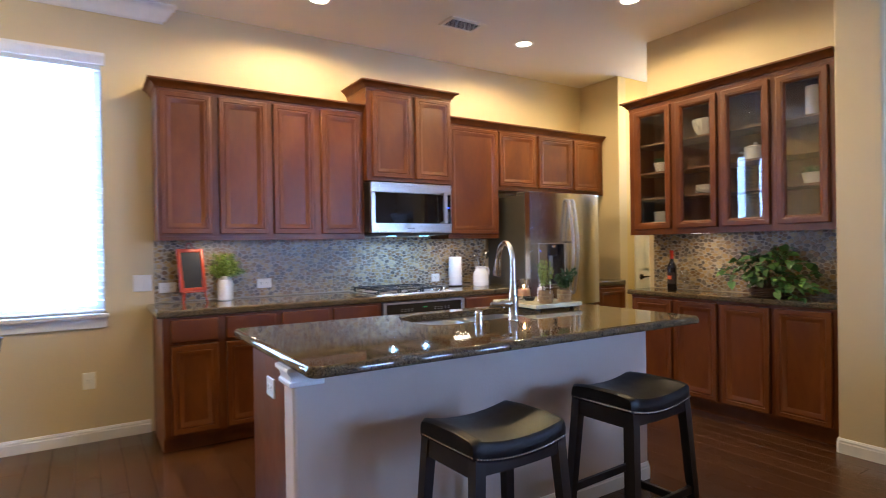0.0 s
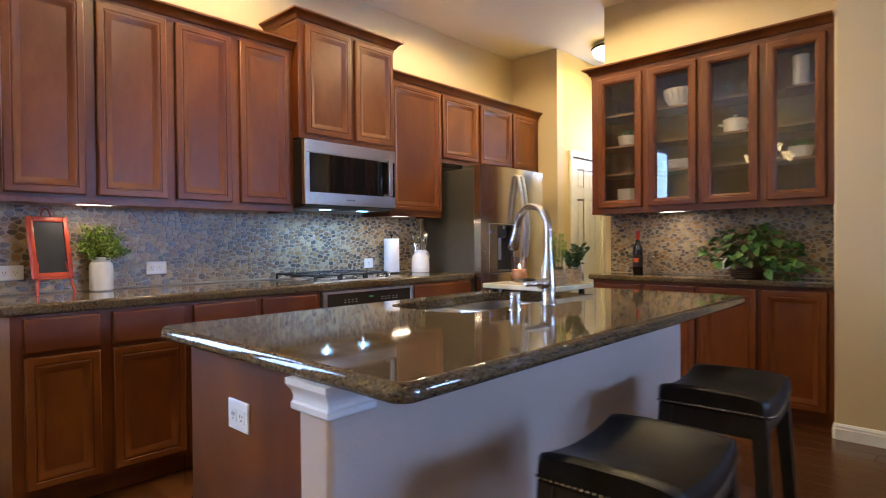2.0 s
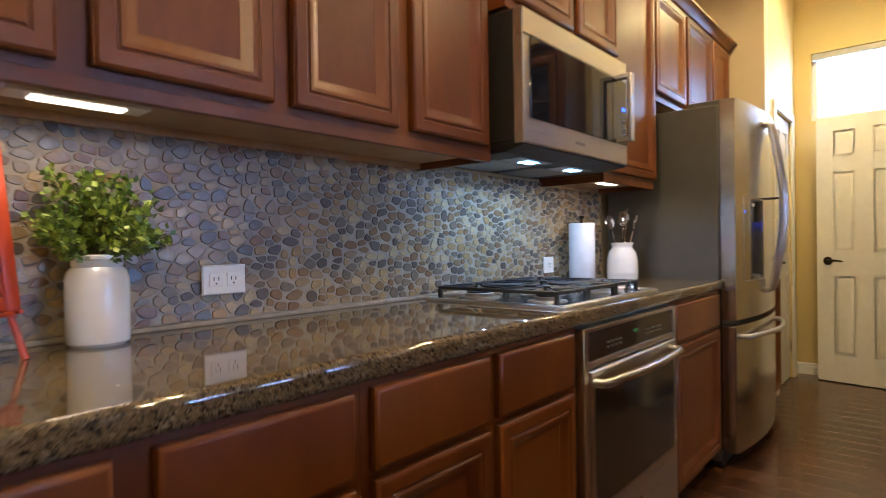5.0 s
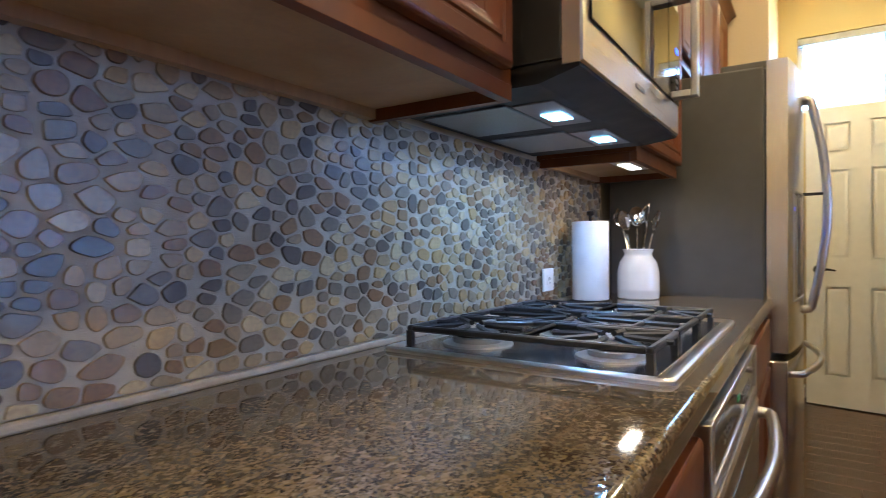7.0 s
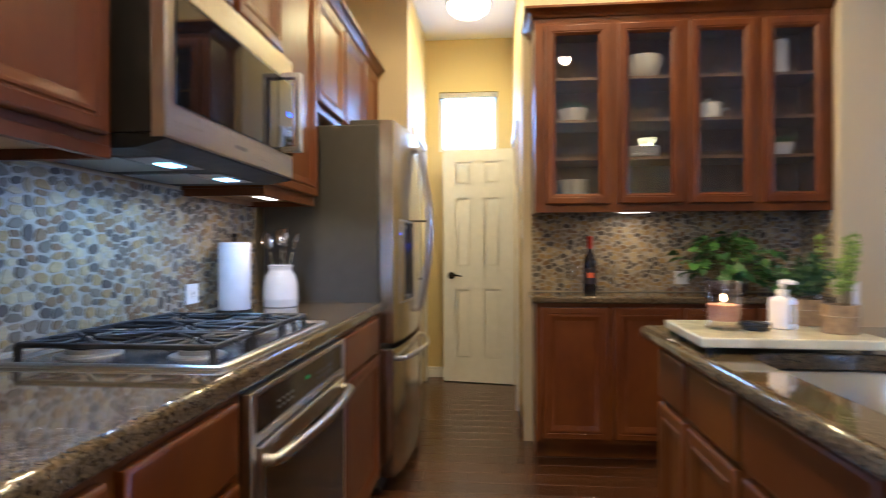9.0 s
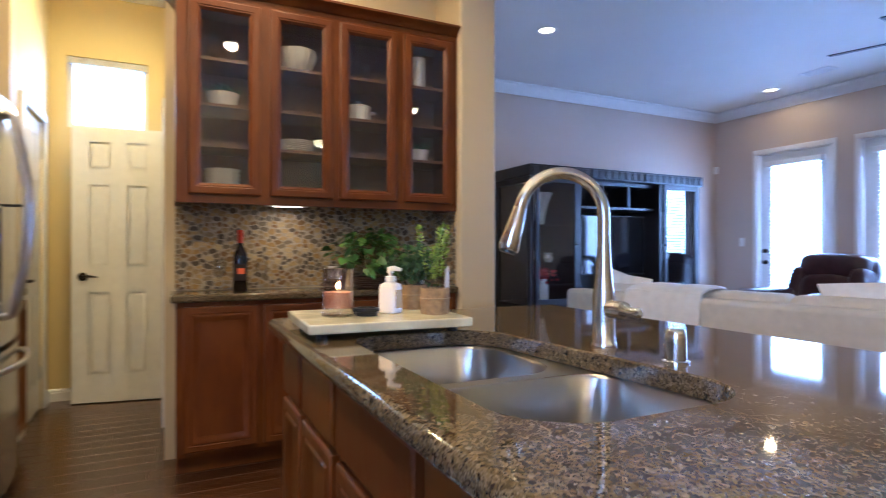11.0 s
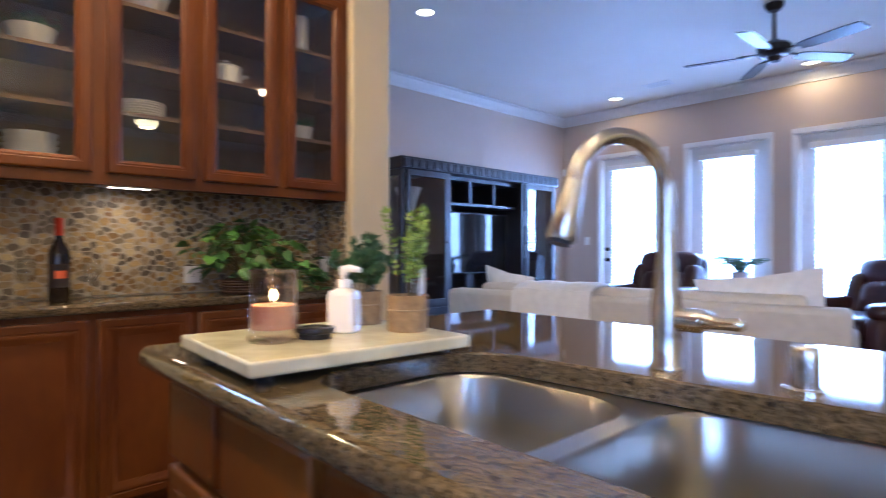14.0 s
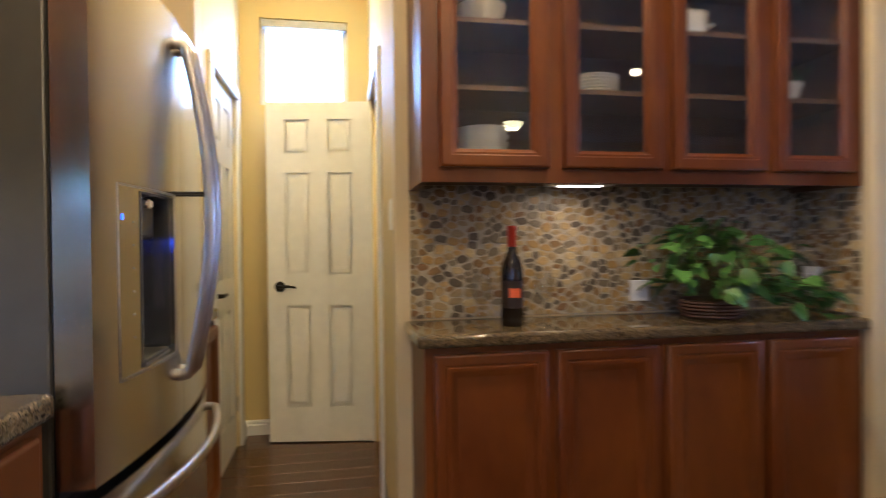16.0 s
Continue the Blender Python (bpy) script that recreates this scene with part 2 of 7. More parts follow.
PAPER = plain("paper_towel", (0.86, 0.85, 0.83), 0.9, vary=0.04, relief=0.5, relief_scale=180)
LEATHER = plain("black_leather", (0.006, 0.006, 0.007), 0.38, vary=0.2, relief=0.15, relief_scale=350)
LEATHER.node_tree.nodes["Principled BSDF"].inputs["Specular IOR Level"].default_value = 0.3
BROWNLEATHER = plain("brown_leather", (0.040, 0.013, 0.012), 0.3, vary=0.35, scale=9, relief=0.3, relief_scale=260)
FABRIC = plain("cream_linen", (0.60, 0.55, 0.47), 0.9, vary=0.06, relief=0.4, relief_scale=600, sheen=0.2)
THROW = plain("white_throw", (0.78, 0.76, 0.73), 0.95, vary=0.06, relief=0.6, relief_scale=250, sheen=0.3)
MARBLE = plain("cream_marble", (0.66, 0.61, 0.41), 0.22, vary=0.16, scale=14, coat=0.2)
BURLAP = plain("burlap", (0.36, 0.23, 0.11), 0.95, vary=0.25, scale=60, relief=0.9, relief_scale=480)
WAX = plain("pink_wax", (0.62, 0.30, 0.20), 0.4, vary=0.06)
SOIL = plain("soil", (0.05, 0.035, 0.022), 0.95, vary=0.4, scale=120, relief=0.8)
ORANGE = plain("red_orange_paint", (0.50, 0.055, 0.012), 0.35, vary=0.15)
SLATE = plain("chalkboard", (0.012, 0.014, 0.016), 0.55, vary=0.3)
BOTTLE = plain("dark_bottle_glass", (0.006, 0.004, 0.006), 0.06, vary=0.05, coat=0.5)
REDFOIL = plain("red_foil", (0.42, 0.03, 0.01), 0.3, 0.2)
LABEL = plain("wine_label", (0.36, 0.06, 0.02), 0.5, vary=0.25, scale=70)
WICKER = plain("wicker", (0.07, 0.03, 0.014), 0.6, vary=0.35, scale=90, relief=0.8, relief_scale=160)
LEAF_IVY = leafy("ivy_leaf", (0.014, 0.062, 0.012), (0.13, 0.30, 0.065))
LEAF_BOX = leafy("boxwood_leaf", (0.055, 0.115, 0.010), (0.27, 0.36, 0.045))
LEAF_HERB = leafy("herb_leaf", (0.13, 0.25, 0.02), (0.44, 0.55, 0.11))
LEAF_DARK = leafy("sage_leaf", (0.02, 0.07, 0.02), (0.07, 0.15, 0.06))
STEM = plain("stem", (0.09, 0.07, 0.025), 0.7)
PANE = clear("cabinet_pane", (0.93, 0.94, 0.95), gloss=0.065)
WINGLASS = clear("window_pane", (0.97, 0.98, 1.0), gloss=0.02)
JARGLASS = clear("candle_jar_glass", (0.93, 0.88, 0.86), gloss=0.17)
GLASSWARE = clear("clear_glass", (0.96, 0.97, 0.97), gloss=0.06)
BLIND = plain("white_blind", (0.86, 0.87, 0.88), 0.5, vary=0.02)
FROST = glow("frosted_lamp_glass", (1.0, 0.78, 0.42), 12.0)
CANGLOW = glow("can_lamp_face", (1.0, 0.86, 0.62), 14.0)
SHADEGLOW = glow("chandelier_shade", (1.0, 0.72, 0.34), 7.0)
LEDGLOW = glow("hood_led", (0.30, 0.66, 1.0), 9.0)
BARGLOW = glow("under_cabinet_bar", (1.0, 0.86, 0.72), 5.0)
DISPLAY = glow("blue_display", (0.03, 0.10, 1.0), 3.0)
GREENDIGIT = glow("green_display", (0.02, 0.25, 0.07), 0.15)
FLAME = glow("candle_flame", (1.0, 0.72, 0.35), 25.0)
BLUEFRAME = plain("navy_canvas", (0.02, 0.035, 0.11), 0.5, vary=0.4, scale=6)
REDCLOTH = plain("red_petals", (0.45, 0.01, 0.015), 0.6, vary=0.3)


# ---- mesh helpers ----
def bm_box(bm, x0, x1, y0, y1, z0, z1, bev=0.0, seg=2):
    m = Matrix.Translation(((x0 + x1) / 2, (y0 + y1) / 2, (z0 + z1) / 2)) @ Matrix.Diagonal((x1 - x0, y1 - y0, z1 - z0, 1))
    made = bmesh.ops.create_cube(bm, size=1, matrix=m)["verts"]
    if bev:
        edges = {e for v in made for e in v.link_edges}
        bmesh.ops.bevel(bm, geom=list(edges), offset=bev, segments=seg, profile=0.5, affect="EDGES")
    return bm


def box(x0, x1, y0, y1, z0, z1, bev=0.0, seg=2):
    return bm_box(bmesh.new(), x0, x1, y0, y1, z0, z1, bev, seg)


def loft(bm, rings, closed=True, cap=True):
    """Skin over rings of equally many points."""
    rows = [[bm.verts.new(p) for p in ring] for ring in rings]
    n = len(rows[0])
    for a, b in zip(rows, rows[1:]):
        for i in range(n if closed else n - 1):
            j = (i + 1) % n
            bm.faces.new((a[i], a[j], b[j], b[i]))
    if cap and closed:
        bm.faces.new(rows[0][::-1]), bm.faces.new(rows[-1])
    bmesh.ops.recalc_face_normals(bm, faces=bm.faces)
    return bm


def lathe(profile, seg=24, at=(0, 0, 0), bm=None, cap=True):
    """Turned shape from (radius, height) pairs."""
    bm = bm or bmesh.new()
    rings = [[(at[0] + r * math.cos(a), at[1] + r * math.sin(a), at[2] + z) for a in [2 * math.pi * i / seg for i in range(seg)]] for r, z in profile]
    return loft(bm, rings, cap=cap)


def tube(points, radius, seg=8, bm=None):
    """Round bar along points; radius one number or one for each point."""
    bm = bm or bmesh.new()
    pts = [Vector(p) for p in points]
    radii = radius if isinstance(radius, (list, tuple)) else [radius] * len(pts)
    rings, side = [], None
    for i, p in enumerate(pts):
        way = (pts[min(i + 1, len(pts) - 1)] - pts[max(i - 1, 0)]).normalized()
        if side is None:
            side = way.orthogonal().normalized()
        side = (side - way * side.dot(way)).normalized()
        other = way.cross(side)
        rings.append([p + radii[i] * (math.cos(a) * side + math.sin(a) * other) for a in [2 * math.pi * k / seg for k in range(seg)]])
    return loft(bm, rings)


def rounded(w, d, r, seg=6, cx=0.0, cy=0.0):
    """Outline of a rectangle with round corners, counter-clockwise."""
    pts = []
    for sx, sy, a0 in ((1, 1, 0), (-1, 1, 90), (-1, -1, 180), (1, -1, 270)):
        for k in range(seg + 1):
            a = radians(a0 + 90 * k / seg)
            pts.append((cx + sx * (w / 2 - r) + r * math.cos(a), cy + sy * (d / 2 - r) + r * math.sin(a)))
    return pts


def smooth(bm, angle=40):
    for f in bm.faces:
        f.smooth = True
    bm.normal_update()
    for e in bm.edges:
        if len(e.link_faces) == 2:
            turn = e.calc_face_angle(0)
            level = any(max(abs(c) for c in f.normal) > 0.99995 for f in e.link_faces)
            if turn > radians(angle) or (level and turn > 0.03):
                e.smooth = False
    return bm


def mesh_of(name, bm, mat):
    data = bpy.data.meshes.new(name)
    smooth(bm)
    bm.to_mesh(data)
    bm.free()
    data.materials.append(mat)
    return data


def part(name, bm, mat, parent, label=""):
    ob = new(name, mesh_of(name, bm, mat))
    ob.parent = parent
    if label:
        ob["label"] = label
    return ob


def piece(name, data, parent, m):
    """A part that shares its mesh with others."""
    ob = new(name, data)
    ob.parent, ob.matrix_basis = parent, m
    return ob


def thing(name, m, label, category, group=""):
    ob = new(name)
    ob.empty_display_size = 0.05
    ob.matrix_world = m
    return tagged(ob, label, category, group)


def single(name, bm, mat, m, label, category, group=""):
    ob = new(name, mesh_of(name, bm, mat))
    ob.matrix_world = m
    return tagged(ob, label, category, group)


def structure(name, bm, mat, label="", category=""):
    ob = new(name, mesh_of(name, bm, mat))
    return tagged(ob, label, category, "", "structure")


def moulded_panel(w, h, rings, bm=None, x=0.0, z=0.0, y=0.0):
    """A panel facing -y whose front steps in by (inset, height towards the viewer) rings; the first ring is its outer edge."""
    bm = bm or bmesh.new()
    loops = [[(x + i, y, z + i), (x + w - i, y, z + i), (x + w - i, y, z + h - i), (x + i, y, z + h - i)] for i in (0,)]
    for inset, height in rings:
        loops.append([(x + inset, y - height, z + inset), (x + w - inset, y - height, z + inset), (x + w - inset, y - height, z + h - inset), (x + inset, y - height, z + h - inset)])
    return loft(bm, loops)


def sweep(profile, path, bm=None):
    """A moulding: profile of (out, up) pairs along a level path of (x, y, z) points, out being to the path's left, mitred."""
    bm = bm or bmesh.new()
    pts = [Vector(p) for p in path]
    rings = []
    for i, p in enumerate(pts):
        a = (p - pts[i - 1]).normalized() if i else (pts[1] - p).normalized()
        b = (pts[i + 1] - p).normalized() if i < len(pts) - 1 else a
        na, nb = Vector((-a.y, a.x, 0)), Vector((-b.y, b.x, 0))
        n = (na + nb).normalized()
        n /= max(0.3, n.dot(na))
        rings.append([p + n * o + Vector((0, 0, u)) for o, u in profile])
    return loft(bm, rings)


BASE_PROFILE = [(0, 0), (0.016, 0), (0.016, 0.062), (0.012, 0.068), (0.012, 0.078), (0.006, 0.09), (0, 0.092)]
CROWN_PROFILE = [(0, 0), (0.012, 0), (0.016, 0.014), (0.028, 0.022), (0.058, 0.062), (0.066, 0.078), (0.082, 0.086), (0.082, 0.098), (0, 0.098)]
CAB_CROWN = [(0, 0), (0.004, 0.0), (0.006, 0.022), (0.016, 0.026), (0.022, 0.040), (0.045, 0.062), (0.058, 0.066), (0.058, 0.078), (0, 0.078)]
CASING = [(0, 0), (0.062, 0), (0.062, 0.010), (0.05, 0.016), (0.02, 0.018), (0.012, 0.012), (0, 0.012)]


# ---- structure ----
def wall(name, axis, a0, a1, t0, t1, openings=(), z1=CEIL, mat=PAINT, label="tan painted plaster wall"):
    """A wall along x or y from a0 to a1, between t0 and t1 across, with openings (from, to, bottom, top)."""
    bm = bmesh.new()

    def put_box(p, q, lo, hi):
        if q - p > 1e-4 and hi - lo > 1e-4:
            bm_box(bm, *((p, q, t0, t1) if axis == "x" else (t0, t1, p, q)), lo, hi)

    at = a0
    for p, q, lo, hi in sorted(openings):
        put_box(at, p, 0, z1), put_box(p, q, 0, lo), put_box(p, q, hi, z1)
        at = q
    put_box(at, a1, 0, z1)
    bmesh.ops.remove_doubles(bm, verts=bm.verts, dist=1e-5)
    return structure(name, bm, mat, label, "wall")


BACK, HALL_L, HALL_R, END = 5.312, 4.768, 3.975, 6.475
TVWALL, WINWALL, WEST = 6.965, -3.127, -3.2
wall("wall_north", "x", WEST, 5.36, BACK, BACK + 0.15, [(0.0, 0.668, 0.88, 2.635), (-0.86, -0.20, 0.88, 2.635)])
wall("wall_fridge_return", "y", HALL_L, BACK + 0.15, 5.36, 5.48)
wall("wall_hall_north", "x", 5.48, END, HALL_L, HALL_L + 0.12, [(5.65, 6.28, 0, 2.045)], mat=LAMPLIT_TAN, label="tan plaster wall with warm lamplight in its colour")
wall("wall_hall_end", "y", 3.2, HALL_L + 0.12, END, END + 0.15, [(4.11, 4.65, 2.065, 2.61)], mat=LAMPLIT_TAN, label="tan plaster wall with warm lamplight in its colour")
wall("wall_hall_south", "x", 4.895, END, HALL_R - 0.12, HALL_R, [(5.48, 6.19, 0, 2.045)], mat=LAMPLIT_TAN, label="tan plaster wall with warm lamplight in its colour")
wall("wall_hutch", "y", 2.358, HALL_R, 4.80, 4.895)
wall("wall_tv", "y", WINWALL, 2.103, TVWALL, TVWALL + 0.15, mat=TAUPE, label="taupe painted plaster wall")
wall("wall_south", "x", WEST, TVWALL + 0.15, WINWALL - 0.15, WINWALL, [(2.972, 3.854, 0, 2.41), (4.162, 5.071, 0, 2.41), (5.387, 6.317, 0, 2.41)], mat=TAUPE, label="taupe painted plaster wall")
wall("wall_west", "y", WINWALL, BACK, WEST - 0.15, WEST)
wall("wall_pantry_back", "x", 5.48, END + 0.15, 5.46, 5.58)
wall("wall_closet_back", "x", 4.895, END + 0.15, 3.08, 3.2)
structure("wall_living_north", box(4.45, TVWALL, 2.103, 2.358, 0, CEIL, 0.018, 4), PAINT, "tan wall end with rounded bullnose corners", "wall")
structure("ceiling", box(WEST - 0.15, TVWALL + 0.15, WINWALL - 0.15, BACK + 0.3, CEIL, CEIL + 0.12), CEILING, "pale painted ceiling", "ceiling")
structure("ground", box(-40, 40, -40, 40, -0.30, -0.16), plain("outdoor_ground", (0.16, 0.15, 0.12), 0.9, vary=0.3, scale=0.6), "dry ground outside the house", "ground")
floor = structure("floor", box(WEST, TVWALL, WINWALL, BACK, -0.06, -0.013), plain("subfloor", (0.03, 0.015, 0.008), 0.8), "dark brown wood plank floor", "floor")
structure("wall_slab_pantry_floor", box(5.36, END, BACK, 5.6, -0.06, -0.002), TRIM, "floor behind the pantry door", "floor")

bm = bmesh.new()
for path in ([(0.94, BACK, 0), (WEST, BACK, 0)], [(WEST, BACK, 0), (WEST, WINWALL, 0)], [(TVWALL, 2.103, 0), (4.465, 2.103, 0), (4.45, 2.118, 0), (4.45, 2.343, 0), (4.462, 2.357, 0)],
             [(TVWALL, WINWALL, 0), (TVWALL, 2.103, 0)], [(END, HALL_L, 0), (6.345, HALL_L, 0)], [(END, 4.0, 0), (END, HALL_L, 0)], [(4.80, HALL_R, 0), (5.415, HALL_R, 0)][::-1],
             [(5.585, HALL_L, 0), (5.36, HALL_L, 0), (5.36, 5.25, 0)], [(4.80, 3.93, 0), (4.80, HALL_R, 0)][::-1]):
    sweep(BASE_PROFILE, path, bm)
for x0, x1 in ((6.379, TVWALL), (5.133, 5.325), (3.916, 4.10), (WEST, 2.91)):
    sweep(BASE_PROFILE, [(x0, WINWALL, 0), (x1, WINWALL, 0)], bm)
structure("baseboard", bm, TRIM, "white painted moulded baseboard", "baseboard")
bm = sweep([(a * 1.2, b * 1.26) for a, b in CROWN_PROFILE], [(1.045, BACK + 0.1, CEIL - 0.128), (1.045, BACK, CEIL - 0.128), (WEST, BACK, CEIL - 0.128), (WEST, WINWALL, CEIL - 0.128), (TVWALL, WINWALL, CEIL - 0.128), (TVWALL, 2.103, CEIL - 0.128), (4.47, 2.103, CEIL - 0.128)])
structure("trim_crown", bm, TRIM, "white crown moulding under the ceiling", "crown moulding")


def casing(name, x0, x1, z1, m, legs=True):
    """Moulded door casing round an opening, facing -y of m."""
    bm = bmesh.new()
    t = 0.017
    for a, b, lo, hi in ((x0 - 0.062, x0, 0, z1), (x1, x1 + 0.062, 0, z1), (x0 - 0.062, x1 + 0.062, z1, z1 + 0.062)):
        bm_box(bm, a, b, -t, 0, lo, hi, 0.005)
        bm_box(bm, a + (0.012 if b - a < 0.1 else 0), b - (0.012 if b - a < 0.1 else 0), -t - 0.004, -t + 0.004, lo, hi - (0.012 if b - a > 0.1 else 0), 0.003)
    bm.transform(m)
    return structure(name, bm, TRIM, "white moulded door casing", "door trim")


def six_panel(w, h, t=0.035):
    """A six-panel door leaf: both faces carry moulded panels. Hinge at x = 0, bottom at z = 0."""
    bm = bm_box(bmesh.new(), 0, w, -t / 2 + 0.006, t / 2 - 0.006, 0, h)
    sx = w * 0.178
    pw = (w - 3 * sx) / 2
    xs = [(0, sx), (sx + pw, 2 * sx + pw), (2 * sx + 2 * pw, w)]
    zs = [0.0, 0.102 * h, 0.402 * h, 0.492 * h, 0.793 * h, 0.850 * h, 0.949 * h, h]
    for a, b in xs:
        bm_box(bm, a, b, -t / 2, t / 2, 0, h)
    for lo, hi in ((zs[0], zs[1]), (zs[2], zs[3]), (zs[4], zs[5]), (zs[6], zs[7])):
        for a in (sx, 2 * sx + pw):
            bm_box(bm, a, a + pw, -t / 2 + 0.0003, t / 2 - 0.0003, lo, hi)
    for lo, hi in ((zs[1], zs[2]), (zs[3], zs[4]), (zs[5], zs[6])):
        for a in (sx, 2 * sx + pw):
            rings = [(0.004, -0.002), (0.010, -0.002), (0.030, 0.0045), (0.033, 0.0050)]
            moulded_panel(pw, hi - lo, rings, bm, a, lo, -t / 2 + 0.006)
            back = moulded_panel(pw, hi - lo, rings, None, a, lo, -t / 2 + 0.006)
            back.transform(Matrix.Diagonal((1, -1, 1, 1)))
            bmesh.ops.reverse_faces(back, faces=back.faces)
            data = bpy.data.meshes.new("spare")
            back.to_mesh(data)
            back.free()
            bm.from_mesh(data)
            bpy.data.meshes.remove(data)
    return bm


def lever(parent, x, z, side, t=0.035, way=1):
    bm = lathe([(0.0, 0), (0.030, 0), (0.032, 0.004), (0.030, 0.009), (0.012, 0.011), (0.010, 0.045), (0.0, 0.046)], 20)
    bm.transform(pose(x, side * t / 2, z, 90 if side < 0 else -90))
    tube([(x, side * (t / 2 + 0.04), z), (x + way * 0.02, side * (t / 2 + 0.047), z), (x + way * 0.06, side * (t / 2 + 0.047), z + 0.004), (x + way * 0.105, side * (t / 2 + 0.043), z - 0.004)], [0.010, 0.010, 0.008, 0.006], 8, bm)
    return part("door_handle", bm, BRONZE, parent, "dark bronze lever handle")


def hinges(parent, t=0.035, zs=(0.22, 1.0, 1.82)):
    for z in zs:
        part("hinge", bm_box(lathe([(0.007, -0.045), (0.007, 0.045)], 10, (-0.004, -t / 2 - 0.003, z)), -0.004, 0.0, -t / 2, t / 2 - 0.004, z - 0.045, z + 0.045), BRONZE, parent)


# open white door at the end of the hall, hinged on its south wall
dx, dy = 6.315 - 6.21, 4.60 - 3.99
door_1 = structure("door_1", six_panel(math.hypot(dx, dy), 2.03), DOORWHITE, "white six-panel door standing open", "door")
door_1.matrix_world = pose(6.208, 3.985, 0.008, 0, 0, math.degrees(math.atan2(dy, dx)))
for s in (1, -1):
    lever(door_1, 0.545, 0.93, s, way=-1)
hinges(door_1, zs=(0.25, 1.05, 1.78))
casing("trim_closet_door", -6.19, -5.48, 2.045, pose(0, HALL_R, 0, 0, 0, 180))
# closed pantry door
door_2 = structure("door_2", six_panel(0.612, 2.03), DOORWHITE, "closed white six-panel pantry door", "door")
door_2.matrix_world = pose(6.272, HALL_L + 0.03, 0.008, 0, 0, 180)
lever(door_2, 0.555, 0.93, 1, way=-1)
casing("trim_pantry_door", 5.65, 6.28, 2.045, pose(0, HALL_L, 0))
part("hinge", lathe([(0.007, -0.045), (0.007, 0.045)], 10, (-0.008, 0.02, 1.82)), CHROME, door_2)
part("hinge", lathe([(0.007, -0.045), (0.007, 0.045)], 10, (-0.008, 0.02, 0.25)), CHROME, door_2)


# ---- windows ----
def blinds(parent, w, h, tilt, at_y, drop=None, pitch=0.044):
    """Slatted blind with head rail and valance, hung in a local x-z frame, from z = h down."""
    drop = drop or h
    slat = mesh_of("slat", bm_box(bmesh.new(), 0.006, w - 0.006, -0.025, 0.025, -0.0012, 0.0012), BLIND)
    n = int((drop - 0.09) / pitch)
    for i in range(n):
        piece("slat", slat, parent, pose(0, at_y, h - 0.085 - i * pitch, tilt))
    part("head_rail", box(0.002, w - 0.002, at_y - 0.03, at_y + 0.03, h - 0.06, h, 0.004), BLIND, parent)
    part("bottom_rail", box(0.004, w - 0.004, at_y - 0.025, at_y + 0.025, h - drop + 0.002, h - drop + 0.022, 0.005), BLIND, parent)
    for x in (w * 0.2, w * 0.8):
        part("cord", tube([(x, at_y - 0.027, h - 0.05), (x, at_y - 0.027, h - drop + 0.01)], 0.0012, 5), BLIND, parent)


def north_window(name, x0, x1, light):
    z0, z1 = 0.88, 2.635
    w, h = x1 - x0, z1 - z0
    win = structure(name, box(0.0, w, 0.095, 0.135, 0, h, 0.0), TRIM, "tall white window with closed white slatted blinds", "window")
    bm = bmesh.new()
    for a in ((0, 0.05, 0, h), (w - 0.05, w, 0, h), (0.05, w - 0.05, 0, 0.05), (0.05, w - 0.05, h - 0.05, h), (0.05, w - 0.05, h / 2 - 0.02, h / 2 + 0.02)):
        bm_box(bm, a[0], a[1], 0.09, 0.14, a[2], a[3], 0.004)
    old = win.data
    win.data = mesh_of("window_frame", bm, TRIM)
    bpy.data.meshes.remove(old)
    win.matrix_world = pose(x0, BACK, z0)
    part("pane", box(0.045, w - 0.045, 0.112, 0.116, 0.045, h - 0.045), WINGLASS, win).visible_shadow = False
    blinds(win, w, h, 14, 0.045)
    part("sill", box(-0.02, w + 0.02, -0.05, 0.09, -0.028, 0.0, 0.006), TRIM, win)
    part("apron", box(-0.01, w + 0.01, -0.016, 0, -0.10, -0.028, 0.004), TRIM, win)
    part("head_trim", sweep([(0, 0), (0.03, 0), (0.036, 0.012), (0.05, 0.03), (0.066, 0.05), (0.066, 0.07), (0, 0.07)], [(w + 0.02, 0, h - 0.035), (-0.02, 0, h - 0.035)]), TRIM, win)
    window_light(light, (x0 + x1) / 2, BACK + 0.085, (z0 + z1) / 2, w - 0.1, h - 0.1, 180, NORTH_POWER)
    return win


north_window("window_1", 0.0, 0.668, "daylight_north")
north_window("window_2", -0.86, -0.20, "daylight_north_b")


